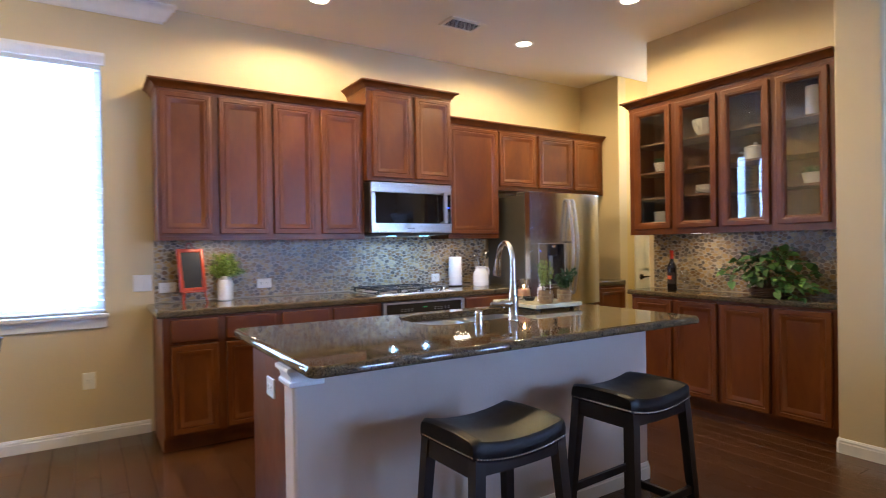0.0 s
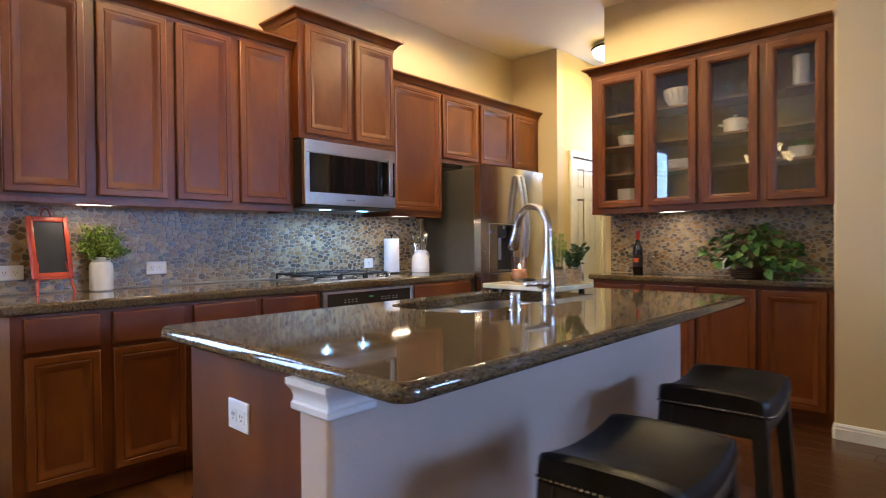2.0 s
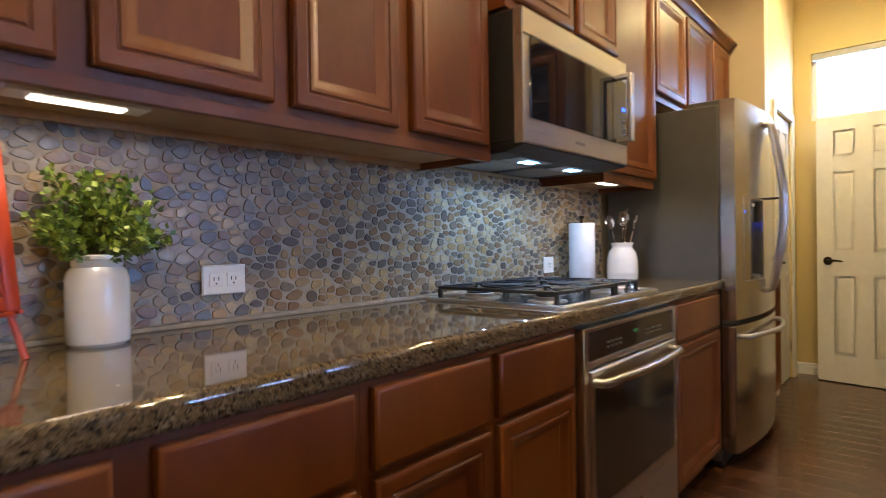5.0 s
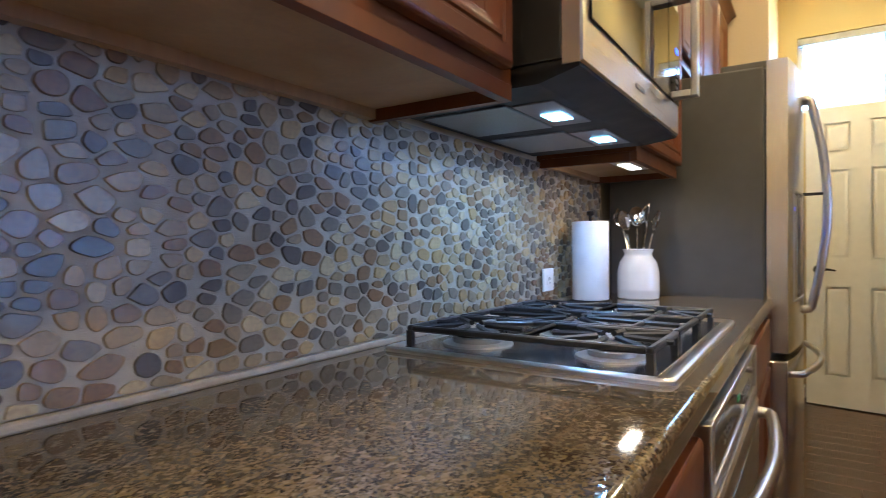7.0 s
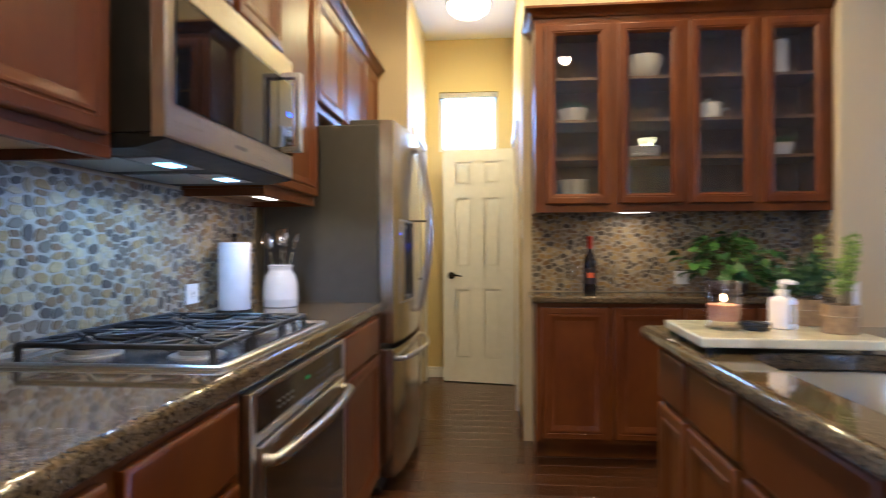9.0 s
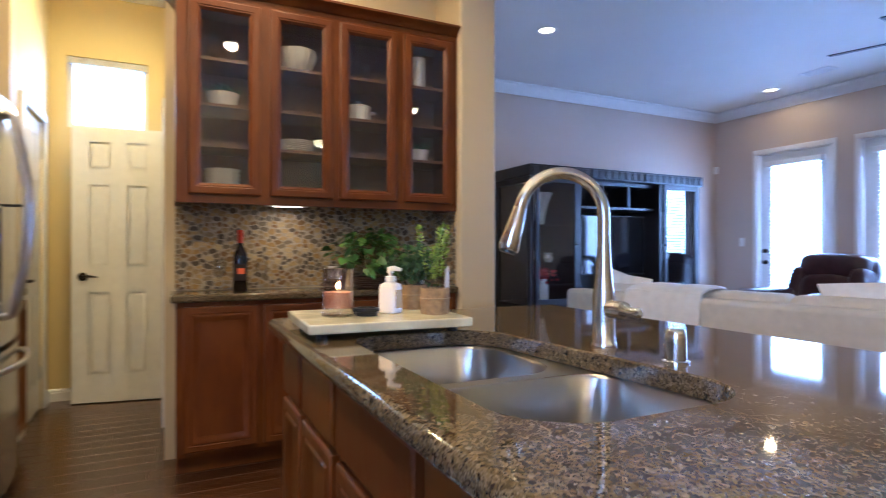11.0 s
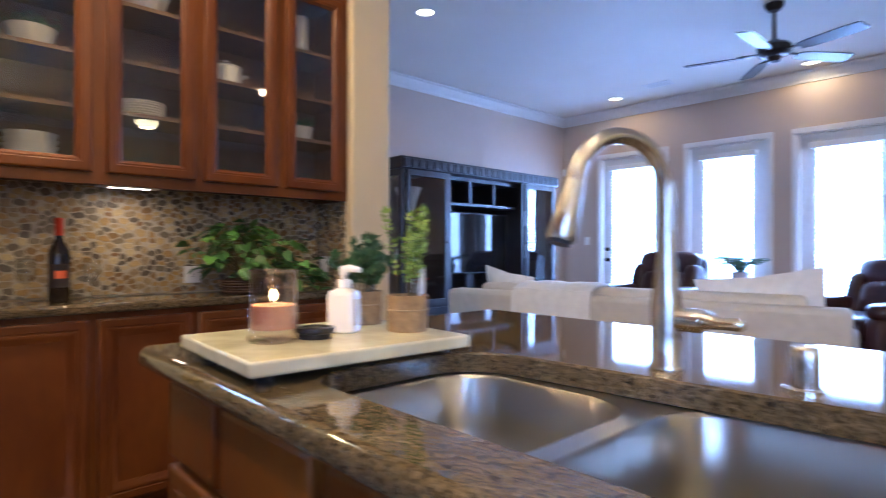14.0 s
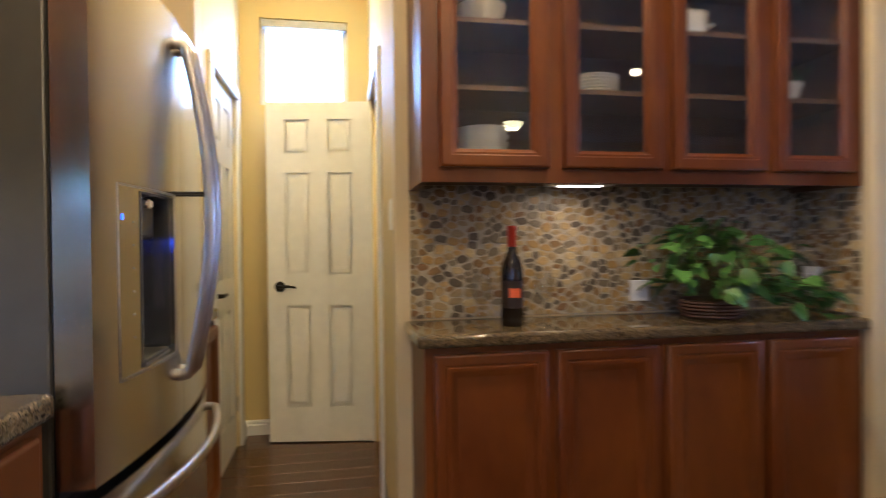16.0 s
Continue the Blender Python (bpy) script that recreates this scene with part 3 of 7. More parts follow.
def patio_door(name, x0, x1, gl0, gl1, light, handle):
    """Full-height glazed door in the south wall, seen from inside; local x runs west, front towards +y."""
    w, h = x1 - x0, 2.41
    win = structure(name, box(0, 1, 0, 1, 0, 1), TRIM, "white glazed patio door with lit slatted blind", "patio door")
    a0, a1 = x1 - gl1, x1 - gl0
    bm = bmesh.new()
    for p in ((0.012, a0, 0.01, h - 0.012), (a1, w - 0.012, 0.01, h - 0.012), (a0, a1, 0.01, 0.28), (a0, a1, 2.26, h - 0.012)):
        bm_box(bm, p[0], p[1], 0.05, 0.095, p[2], p[3])
    for p in ((a0 - 0.03, a0 + 0.012, 0.25, 2.29), (a1 - 0.012, a1 + 0.03, 0.25, 2.29), (a0, a1, 0.25, 0.29), (a0, a1, 2.25, 2.29)):
        bm_box(bm, p[0], p[1], 0.040, 0.105, p[2], p[3], 0.006)
    old = win.data
    win.data = mesh_of("door_leaf", bm, TRIM)
    bpy.data.meshes.remove(old)
    win.matrix_world = pose(x1, WINWALL, 0, 0, 0, 180)
    bm = bmesh.new()
    for p in ((0, 0.012, 0, h), (w - 0.012, w, 0, h), (0.012, w - 0.012, h - 0.012, h)):
        bm_box(bm, p[0], p[1], 0.0, 0.149, p[2], p[3])
    part("jamb", bm, TRIM, win)
    bm = bmesh.new()
    for a, b, lo, hi in ((-0.062, 0, 0, h), (w, w + 0.062, 0, h), (-0.062, w + 0.062, h, h + 0.062)):
        bm_box(bm, a, b, -0.018, 0, lo, hi, 0.005)
        bm_box(bm, a + 0.014, b - 0.014, -0.024, -0.014, lo, hi - 0.014, 0.003)
    part("casing", bm, TRIM, win)
    part("pane", box(a0, a1, 0.07, 0.074, 0.28, 2.26), WINGLASS, win).visible_shadow = False
    gw = a1 - a0
    slat = mesh_of("slat", box(a0 - 0.004, a1 + 0.004, -0.020, 0.020, -0.0012, 0.0012), BLIND)
    for i in range(44):
        piece("slat", slat, win, pose(0, 0.018, 2.20 - i * 0.044, 24))
    part("valance", box(a0 - 0.05, a1 + 0.05, -0.03, 0.038, 2.235, 2.30, 0.008), BLIND, win)
    part("bottom_rail", box(a0 - 0.006, a1 + 0.006, -0.002, 0.036, 0.25, 0.27, 0.005), BLIND, win)
    if handle:
        part("doorknob", knob(0.085, 0.98), BRONZE, win, "dark round door knob")
        part("deadbolt", knob(0.085, 1.13), BRONZE, win)
    window_light(light, (gl0 + gl1) / 2, WINWALL - 0.062, 1.27, gw - 0.02, 1.94, 0, SOUTH_POWER)


def knob(x, z):
    bm = lathe([(0.0, 0), (0.028, 0), (0.028, 0.006), (0.012, 0.01), (0.012, 0.03), (0.025, 0.04), (0.027, 0.052), (0.018, 0.062), (0.0, 0.064)], 16)
    bm.transform(pose(x, 0.05, z, 90))
    return bm


patio_door("window_5", 5.387, 6.317, 5.533, 6.158, "daylight_south_a", True)
patio_door("window_4", 4.162, 5.071, 4.324, 4.894, "daylight_south_b", False)
patio_door("window_3", 2.972, 3.854, 3.119, 3.692, "daylight_south_c", False)

# transom above the hall's open door
tw, th = 0.54, 0.545
win = structure("window_6", bm_box(bm_box(bm_box(bm_box(bmesh.new(), 0, 0.035, 0.06, 0.11, 0, th), tw - 0.035, tw, 0.06, 0.11, 0, th), 0.035, tw - 0.035, 0.06, 0.11, 0, 0.035), 0.035, tw - 0.035, 0.06, 0.11, th - 0.035, th), TRIM, "small white square hall window with raised blind", "window")
win.matrix_world = pose(END, 4.65, 2.065, 0, 0, -90)
part("pane", box(0.03, tw - 0.03, 0.085, 0.089, 0.03, th - 0.03), WINGLASS, win).visible_shadow = False
part("head_rail", box(0.004, tw - 0.004, 0.005, 0.05, th - 0.055, th - 0.004, 0.004), plain("grey_rail", (0.45, 0.44, 0.43), 0.5), win, "grey blind head rail")
window_light("daylight_hall", END + 0.1, 4.38, 2.33, 0.46, 0.46, 90, TRANSOM_POWER)

for name, m, w, h in (("backdrop_north", pose(-0.1, BACK + 0.75, 1.75, 90, 0, 0), 3.2, 3.0), ("backdrop_south", pose(4.65, WINWALL - 0.75, 1.3, 90, 0, 180), 5.4, 3.0), ("backdrop_hall", pose(END + 0.6, 4.38, 2.45, 90, 0, 90), 1.8, 1.6)):
    structure(name, box(-w / 2, w / 2, -h / 2, h / 2, -0.01, 0.0), OUTDOOR, "bright overcast daylight outside the window", "backdrop").matrix_world = m

# ---- ceiling fittings ----
CANS = [(3.863, 4.547), (2.0, 4.612), (3.948, 3.467), (1.90, 3.43), (0.40, 0.92), (5.488, 0.944), (5.807, -2.625), (3.659, -2.832)]
for x, y in CANS:
    can = thing("recessed_light", pose(x, y, CEIL), "round white recessed ceiling light, switched on", "ceiling light", "recessed lights")
    part("trim_ring", lathe([(0.062, 0.03), (0.064, -0.004), (0.072, -0.008), (0.09, -0.006), (0.092, 0.0)], 32, cap=False), TRIM, can)
    part("lens", lathe([(0.0, -0.0045), (0.045, -0.004), (0.063, -0.0005), (0.062, 0.004), (0.0, 0.004)], 28), CANGLOW, can, "glowing warm lens")
    bulb = lamp("can_lamp", "SPOT", look((x, y, CEIL - 0.02), (x, y + 0.001, 0)), CAN_POWER * 1.55 if y > 4 else CAN_POWER * 1.3 if y > 2 else CAN_POWER * 0.24, WARM, 0.05)
    bulb.data.spot_size, bulb.data.spot_blend = radians(170), 0.30



def flush_light(x, y, power):
    fl = thing("flush_ceiling_light", pose(x, y, CEIL), "round frosted flush ceiling light with bronze rim", "ceiling light", "flush lights")
    part("pan", lathe([(0, 0), (0.13, 0), (0.135, -0.03), (0, -0.03)], 32), TRIM, fl)
    part("rim", lathe([(0.0, -0.03), (0.150, -0.03), (0.170, -0.036), (0.174, -0.048), (0.166, -0.058), (0.15, -0.058)], 40, cap=False), BRONZE, fl, "dark bronze metal rim")
    part("bowl", lathe([(0.162, -0.052), (0.158, -0.075), (0.143, -0.108), (0.105, -0.135), (0.05, -0.148), (0.0, -0.151)], 40), FROST, fl, "glowing frosted glass bowl")
    lamp("flush_lamp", "AREA", pose(x, y, CEIL - 0.155), power, (1.0, 0.77, 0.34), 0.2, None, "DISK")


flush_light(5.62, 4.337, HALL_POWER)
flush_light(-2.2, 1.53, HALL_POWER)


def vent(name, x, y, w, d, turn=0):
    v = thing(name, pose(x, y, CEIL, 0, 0, turn), "white louvred ceiling air vent", "air vent", "ceiling vents")
    part("frame", loft(bmesh.new(), [[(sx * (w / 2 - i), sy * (d / 2 - i), z) for sx, sy in ((1, 1), (-1, 1), (-1, -1), (1, -1))] for i, z in ((0, 0), (0, -0.006), (0.006, -0.010), (0.03, -0.010), (0.032, 0.0))], cap=False), TRIM, v)
    part("backing", box(-w / 2 + 0.03, w / 2 - 0.03, -d / 2 + 0.03, d / 2 - 0.03, -0.0025, -0.0005), BLACKPLASTIC, v)
    s = mesh_of("slat", box(-w / 2 + 0.03, w / 2 - 0.03, -0.007, 0.007, -0.0007, 0.0007), TRIM)
    n = int((d - 0.06) / 0.018)
    for i in range(n):
        piece("slat", s, v, pose(0, -d / 2 + 0.04 + i * 0.018, -0.0065, 40))


vent("ceiling_vent", 3.14, 4.46, 0.33, 0.20)
vent("ceiling_vent", 5.114, -2.403, 0.32, 0.18)

# ---- planks and stones last in the file; cabinets first ----
DOOR_RINGS = [(0.0, 0.016), (0.003, 0.0200), (0.007, 0.022), (0.031, 0.022), (0.034, 0.0185), (0.038, 0.0185), (0.041, 0.0215), (0.047, 0.0212), (0.052, 0.0190), (0.066, 0.0085), (0.071, 0.0075), (0.073, 0.0060)]


def cab_door(parent, x, z, w, h):
    return part("door", moulded_panel(w, h, DOOR_RINGS, None, x, z, -0.001), CAB, parent)


def drawer_front(parent, x, z, w, h):
    return part("drawer_front", moulded_panel(w, h, [(0, 0.015), (0.003, 0.019), (0.008, 0.021)], None, x, z, -0.001), CAB, parent)


def upper(m, w, d, h, doors, label, crown=None, bar=False):
    """Wall cabinet; origin at its front lower left, depth along +y."""
    c = thing("wall_cabinet", m, label, "cabinet", "wall cabinets")
    bm = bm_box(bmesh.new(), 0, w, 0.002, d, 0.028, h)
    bm_box(bm, 0, w, 0, 0.02, 0, 0.0278, 0.001)
    bm_box(bm, 0, 0.018, 0.0205, d, 0, 0.0275), bm_box(bm, w - 0.018, w, 0.0205, d, 0, 0.0275)
    part("body", bm, CAB, c)
    part("bottom_panel", box(0.019, w - 0.019, 0.021, d - 0.001, 0.0235, 0.0279), CAB_UNDER, c, "pale plywood underside")
    part("back_rail", box(0.019, w - 0.019, d - 0.03, d - 0.002, 0.004, 0.0234), CAB_UNDER, c)
    for x, z, dw, dh in doors:
        cab_door(c, x, z, dw, dh)
    if crown:
        part("crown", sweep(CAB_CROWN, crown), CAB, c)
    return c


def base(m, w, d, units, label, toe=0.10, h=0.873):
    """Base cabinet; units are (x, width, has a drawer)."""
    c = thing("base_cabinet", m, label, "cabinet", "base cabinets")
    bm = bm_box(bmesh.new(), 0, w, 0, d, toe, h)
    bm_box(bm, 0.002, w - 0.002, 0.07, d - 0.002, 0, toe)
    part("body", bm, CAB, c)
    for x, uw, dr in units:
        if dr:
            drawer_front(c, x, 0.712, uw, 0.148)
        cab_door(c, x, 0.125, uw, 0.568 if dr else 0.725)
    return c


UF, UZ = 4.992, 1.375
upper(pose(0.977, UF, UZ), 1.523, BACK - UF, 1.045, [(0.012, 0.045, 0.33, 0.975), (0.394, 0.045, 0.338, 0.975), (0.780, 0.045, 0.318, 0.975), (1.152, 0.045, 0.335, 0.975)],
      "reddish-brown four-door wall cabinet with moulded panels", [(1.522, 0.0, 1.02), (0, 0.0, 1.02), (0, BACK - UF, 1.02)])
upper(pose(2.502, 4.93, 1.855), 0.822, BACK - 4.93, 0.775, [(0.045, 0.03, 0.366, 0.70), (0.452, 0.03, 0.352, 0.70)],
      "raised brown two-door cabinet above the microwave", [(0.822, BACK - 4.93, 0.735), (0.822, 0, 0.735), (0, 0, 0.735), (0, BACK - 4.93, 0.735)])
upper(pose(3.326, UF, UZ), 0.576, BACK - UF, 1.045, [(0.006, 0.045, 0.558, 0.975)], "tall brown wall cabinet beside the fridge", [(0.576, 0, 1.02), (0.002, 0, 1.02)])
upper(pose(3.904, UF, 1.835), 1.454, BACK - UF, 0.585, [(0.008, 0.04, 0.458, 0.52), (0.506, 0.04, 0.47, 0.52), (1.004, 0.04, 0.375, 0.52)],
      "brown three-door cabinet above the fridge", [(1.452, 0, 0.56), (0, 0, 0.56)])
BF = 4.705
base(pose(0.961, BF, 0), 0.733, BACK - BF, [(0.045, 0.285, True), (0.382, 0.328, True)], "brown base cabinet with drawers over doors")
base(pose(1.695, BF, 0), 0.803, BACK - BF, [(0.022, 0.345, True), (0.406, 0.36, True)], "brown base cabinet with drawers over doors")
base(pose(3.275, BF, 0), 0.668, BACK - BF, [(0.02, 0.60, True)], "brown base cabinet with one wide drawer and door")
c = thing("base_cabinet", pose(4.905, BF, 0), "narrow brown base cabinet beyond the fridge", "cabinet", "base cabinets")
part("body", bm_box(box(0, 0.453, 0, BACK - BF, 0.1, 0.873), 0, 0.453, 0.07, BACK - BF, 0, 0.1), CAB, c)
cab_door(c, 0.03, 0.125, 0.40, 0.725)


CT = 0.924


def slab(name, x0, x1, y0, y1, label, r=0.014, top=CT):
    m = pose((x0 + x1) / 2, (y0 + y1) / 2, 0.874)
    return single(name, box(-(x1 - x0) / 2, (x1 - x0) / 2, -(y1 - y0) / 2, (y1 - y0) / 2, 0, top - 0.874, r, 4), GRANITE, m, label, "countertop")


slab("countertop", 0.925, 3.955, 4.685, 5.303, "polished speckled brown granite countertop on base cabinets")
slab("countertop", 4.905, 5.352, 4.685, 5.303, "short brown granite countertop beyond the fridge")

# hutch: shallow glass cabinet and base in the niche
HT = pose(4.492, 3.922, 1.375, 0, 0, -90)
HW, HD, HH = 1.56, 0.306, 1.06
hutch = thing("glass_cabinet", HT, "brown wall cabinet with four glass doors, lit dishes inside", "cabinet")
bm = bmesh.new()
for a in ((0, 0.018, 0, HD, 0, HH), (HW - 0.018, HW, 0, HD, 0, HH), (0.018, HW - 0.018, 0.004, HD, HH - 0.02, HH), (0.018, HW - 0.018, 0.004, HD, 0.022, 0.04),
          (0.018, HW - 0.018, HD - 0.012, HD, 0.04, HH - 0.02)):
    bm_box(bm, *a)
part("carcass", bm, CAB_IN, hutch, "dark brown cabinet interior")
GD = [(0.054, 0.344), (0.448, 0.334), (0.824, 0.337), (1.208, 0.314)]
bm = bm_box(bmesh.new(), 0, HW, -0.002, 0.018, 0, 0.055)
bm_box(bm, 0, HW, -0.002, 0.018, HH - 0.06, HH)
edges = [0.0] + [v for x, w in GD for v in (x + 0.03, x + w - 0.03)] + [HW]
for a, b in zip(edges[::2], edges[1::2]):
    bm_box(bm, a, b, -0.0015, 0.0175, 0.055, HH - 0.06)
bm_box(bm, -0.004, 0, -0.002, HD, 0, HH)
part("face_frame", bm, CAB, hutch)
part("crown", sweep(CAB_CROWN, [(HW, 0, HH - 0.012), (-0.004, 0, HH - 0.012), (-0.004, HD, HH - 0.012)]), CAB, hutch)
for x, w in GD:
    bm = moulded_panel(w, 0.985, [(0.0, 0.017), (0.003, 0.0205), (0.007, 0.022), (0.034, 0.022), (0.038, 0.019), (0.044, 0.019), (0.049, 0.013), (0.056, 0.008), (0.057, 0.0)], None, x, 0.045, -0.003)
    big = [f for f in bm.faces if f.calc_area() > 0.15]
    bmesh.ops.delete(bm, geom=big, context="FACES_ONLY")
    d = part("door", bm, CAB, hutch)
    part("pane", box(x + 0.05, x + w - 0.05, -0.0075, -0.0045, 0.095, 0.98), PANE, d, "clear glass pane").visible_shadow = False
SHELVES = (0.290, 0.50, 0.735)
for z in SHELVES:
    part("shelf", box(0.02, HW - 0.02, 0.025, HD - 0.014, z, z + 0.016), CAB_IN, hutch)
hb = base(pose(4.492, 3.922, 0, 0, 0, -90), HW, HD, [(0.03, 0.358, False), (0.42, 0.345, False), (0.80, 0.345, False), (1.18, 0.345, False)], "shallow brown four-door base cabinet under the glass cabinet")
slab("countertop", 4.452, 4.796, 2.361, 3.948, "narrow brown granite countertop under the glass cabinet", 0.012, 0.914)

# ---- island ----
structure("wall_island_knee", box(1.185, 3.185, 2.775, 2.895, 0, 0.874, 0.015, 4), TAUPE, "taupe knee wall behind the island bar", "wall")
bm = sweep(BASE_PROFILE, [(1.185, 2.895, 0), (1.185, 2.79, 0), (1.20, 2.775, 0), (3.17, 2.775, 0), (3.185, 2.79, 0), (3.185, 2.895, 0)][::-1])
structure("baseboard_island", bm, TRIM, "white moulded baseboard round the knee wall", "baseboard")
bm = sweep([(0, 0), (0.014, 0), (0.017, 0.004), (0.017, 0.016), (0.011, 0.020), (0.010, 0.030), (0.016, 0.044), (0.026, 0.054), (0.030, 0.060), (0.030, 0.0735), (0, 0.0735)], [(1.30, 2.775, 0.80), (1.185, 2.775, 0.80), (1.185, 2.897, 0.80)])
structure("trim_island_capital", bm, TRIM, "white moulded cap under the island top", "trim")
ISL = thing("island_cabinet", pose(1.262, 2.897, 0), "brown island base cabinets with outlet on the end panel", "cabinet")
IW, ID = 1.955, 0.715
bm = bm_box(bmesh.new(), 0, IW, 0, ID, 0.10, 0.60)
bm_box(bm, 0, 0.6, 0, ID, 0.60, 0.873), bm_box(bm, 1.64, IW, 0, ID, 0.60, 0.873), bm_box(bm, 0.6, 1.64, 0, 0.03, 0.6, 0.873), bm_box(bm, 0.6, 1.64, ID - 0.03, ID, 0.6, 0.873)
bm_box(bm, 0, IW, 0, ID - 0.07, 0, 0.10)
part("body", bm, CAB, ISL)
part("end_panel", box(-0.012, -0.0005, 0.0, ID + 0.002, 0.0, 0.873, 0.001), CAB, ISL)


def facing_north(w, h, x, z, rings):
    bm = moulded_panel(w, h, rings)
    bm.transform(pose(x + w, ID + 0.001, z, 0, 0, 180))
    return bm


for i, (x, w) in enumerate(((0.03, 0.40), (0.47, 0.40), (0.91, 0.42), (1.37, 0.30), (1.70, 0.235))):
    part("drawer_front", facing_north(w, 0.148, x, 0.705, [(0, 0.015), (0.003, 0.019), (0.008, 0.021)]), CAB, ISL)
    part("door", facing_north(w, 0.56, x, 0.125, DOOR_RINGS), CAB, ISL)


def round_poly(pts, seg=6):
    """A closed outline from (x, y, corner radius), counter-clockwise."""
    out = []
    n = len(pts)
    for i, (x, y, r) in enumerate(pts):
        p = Vector((x, y))
        a, b = (Vector(pts[i - 1][:2]) - p).normalized(), (Vector(pts[(i + 1) % n][:2]) - p).normalized()
        half = a.angle(b) / 2
        t = r / math.tan(half)
        c = p + (a + b).normalized() * (r / math.sin(half))
        s, e = p + a * t - c, p + b * t - c
        turn = s.angle_signed(e)
        for k in range(seg + 1):
            ang = -turn * k / seg
            out.append((c.x + s.x * math.cos(ang) - s.y * math.sin(ang), c.y + s.x * math.sin(ang) + s.y * math.cos(ang)))
    return out


def ring_of(outline, z, centre=(0, 0), grow=0.0):
    c = Vector(centre)
    pts = []
    n = len(outline)
    for i, p in enumerate(outline):
        t = Vector(outline[(i + 1) % n]) - Vector(outline[i - 1])
        out = Vector((t.y, -t.x)).normalized() if t.length else Vector((0, 0))
        pts.append((p[0] + out.x * grow, p[1] + out.y * grow, z))
    return pts


ICX, ICY = 2.243, 3.096
OUT = round_poly([(1.163, 2.525, 0.045), (3.322, 2.525, 0.045), (3.322, 3.668, 0.045), (1.163, 3.668, 0.045)])
HOLE = round_poly([(1.985, 3.092, 0.13), (2.812, 3.150, 0.13), (2.812, 3.545, 0.09), (1.985, 3.545, 0.13)], 10)
bm = bmesh.new()
prof = [(-0.014, 0.874), (-0.006, 0.8755), (-0.001, 0.881), (0.0, 0.889), (-0.001, 0.898), (-0.005, 0.907), (-0.011, 0.9125), (-0.018, 0.914)]
loft(bm, [[(x - ICX, y - ICY, z - 0.874) for x, y, z in ring_of(OUT, z, grow=g)] for g, z in prof], cap=False)
loft(bm, [[(x - ICX, y - ICY, z - 0.874) for x, y, z in ring_of(HOLE, z, grow=-g)] for g, z in ((-0.004, 0.914), (0.0, 0.910), (0.0, 0.874))], cap=False)
for z in (0.040, 0.0):
    rim = [e for e in bm.edges if e.is_boundary and all(abs(v.co.z - z) < 1e-5 for v in e.verts)]
    bmesh.ops.triangle_fill(bm, use_beauty=True, edges=rim)
bmesh.ops.recalc_face_normals(bm, faces=bm.faces)
single("island_countertop", bm, GRANITE, pose(ICX, ICY, 0.874), "polished speckled brown granite island top with sink cut-out", "countertop")

sink = thing("kitchen_sink", pose(2.395, 3.315, 0.66), "double-bowl stainless steel undermount sink", "sink")


def bowl(x0, x1, y0, y1, depth, name):
    cx, cy, w, d = (x0 + x1) / 2 - 2.395, (y0 + y1) / 2 - 3.315, x1 - x0, y1 - y0
    bm = bmesh.new()
    rows = [(0.0, 0.0, 0.10), (0.004, -0.006, 0.10), (0.008, -depth * 0.6, 0.098), (0.014, -depth + 0.03, 0.095), (0.028, -depth + 0.008, 0.085), (0.05, -depth, 0.07), (0.16, -depth - 0.006, 0.03)]
    loft(bm, [[(x, y, 0.2115 + z) for x, y in rounded(w - 2 * i, d - 2 * i, r, 8, cx, cy)] for i, z, r in rows], cap=False)
    bm.faces.new([v for v in bm.verts][-36:])
    bmesh.ops.reverse_faces(bm, faces=bm.faces)
    part(name, bm, SINKSTEEL, sink)
    dr = lathe([(0.0, 0.0), (0.030, 0.0), (0.034, 0.004), (0.052, 0.006), (0.056, 0.003)], 24, (cx, cy - 0.02, 0.2115 - depth - 0.003))
    part("drain", dr, CHROME, sink, "chrome drain basket")
    return rounded(w, d, 0.10, 8, cx, cy)


b1 = bowl(1.992, 2.378, 3.094, 3.538, 0.20, "large_bowl")
b2 = bowl(2.416, 2.798, 3.162, 3.538, 0.165, "small_bowl")
bm = bmesh.new()
outer = [(x - 2.395, y - 3.315) for x, y in [(p[0], p[1]) for p in ring_of(HOLE, 0, grow=0.012)]]
for loop in (outer, b1, b2):
    vs = [bm.verts.new((x, y, 0.212)) for x, y in loop]
    for a, b in zip(vs, vs[1:] + vs[:1]):
        bm.edges.new((a, b))
bmesh.ops.triangle_fill(bm, use_beauty=True, edges=bm.edges)
for f in bm.faces:
    if f.normal.z < 0:
        f.normal_flip()
part("rim", bm, SINKSTEEL, sink)

faucet = thing("kitchen_faucet", pose(2.441, 3.030, 0.914), "brushed nickel pull-down gooseneck faucet", "faucet")
part("base", lathe([(0.0, 0), (0.030, 0), (0.030, 0.006), (0.027, 0.010), (0.0265, 0.06), (0.026, 0.115), (0.0215, 0.15), (0.0165, 0.20), (0.015, 0.235), (0.0, 0.235)], 28), NICKEL, faucet)
R = 0.098
SWEEP = radians(164)
arc = [(0.0, 0.0, 0.232), (0.0, 0.0, 0.300)] + [(0.030 * (1 - math.cos(a)), R - R * math.cos(a), 0.306 + R * math.sin(a)) for a in [SWEEP * k / 16 for k in range(1, 17)]]
tip = Vector(arc[-1])
down = Vector((0.030 * math.sin(SWEEP), R * math.sin(SWEEP), R * math.cos(SWEEP))).normalized()
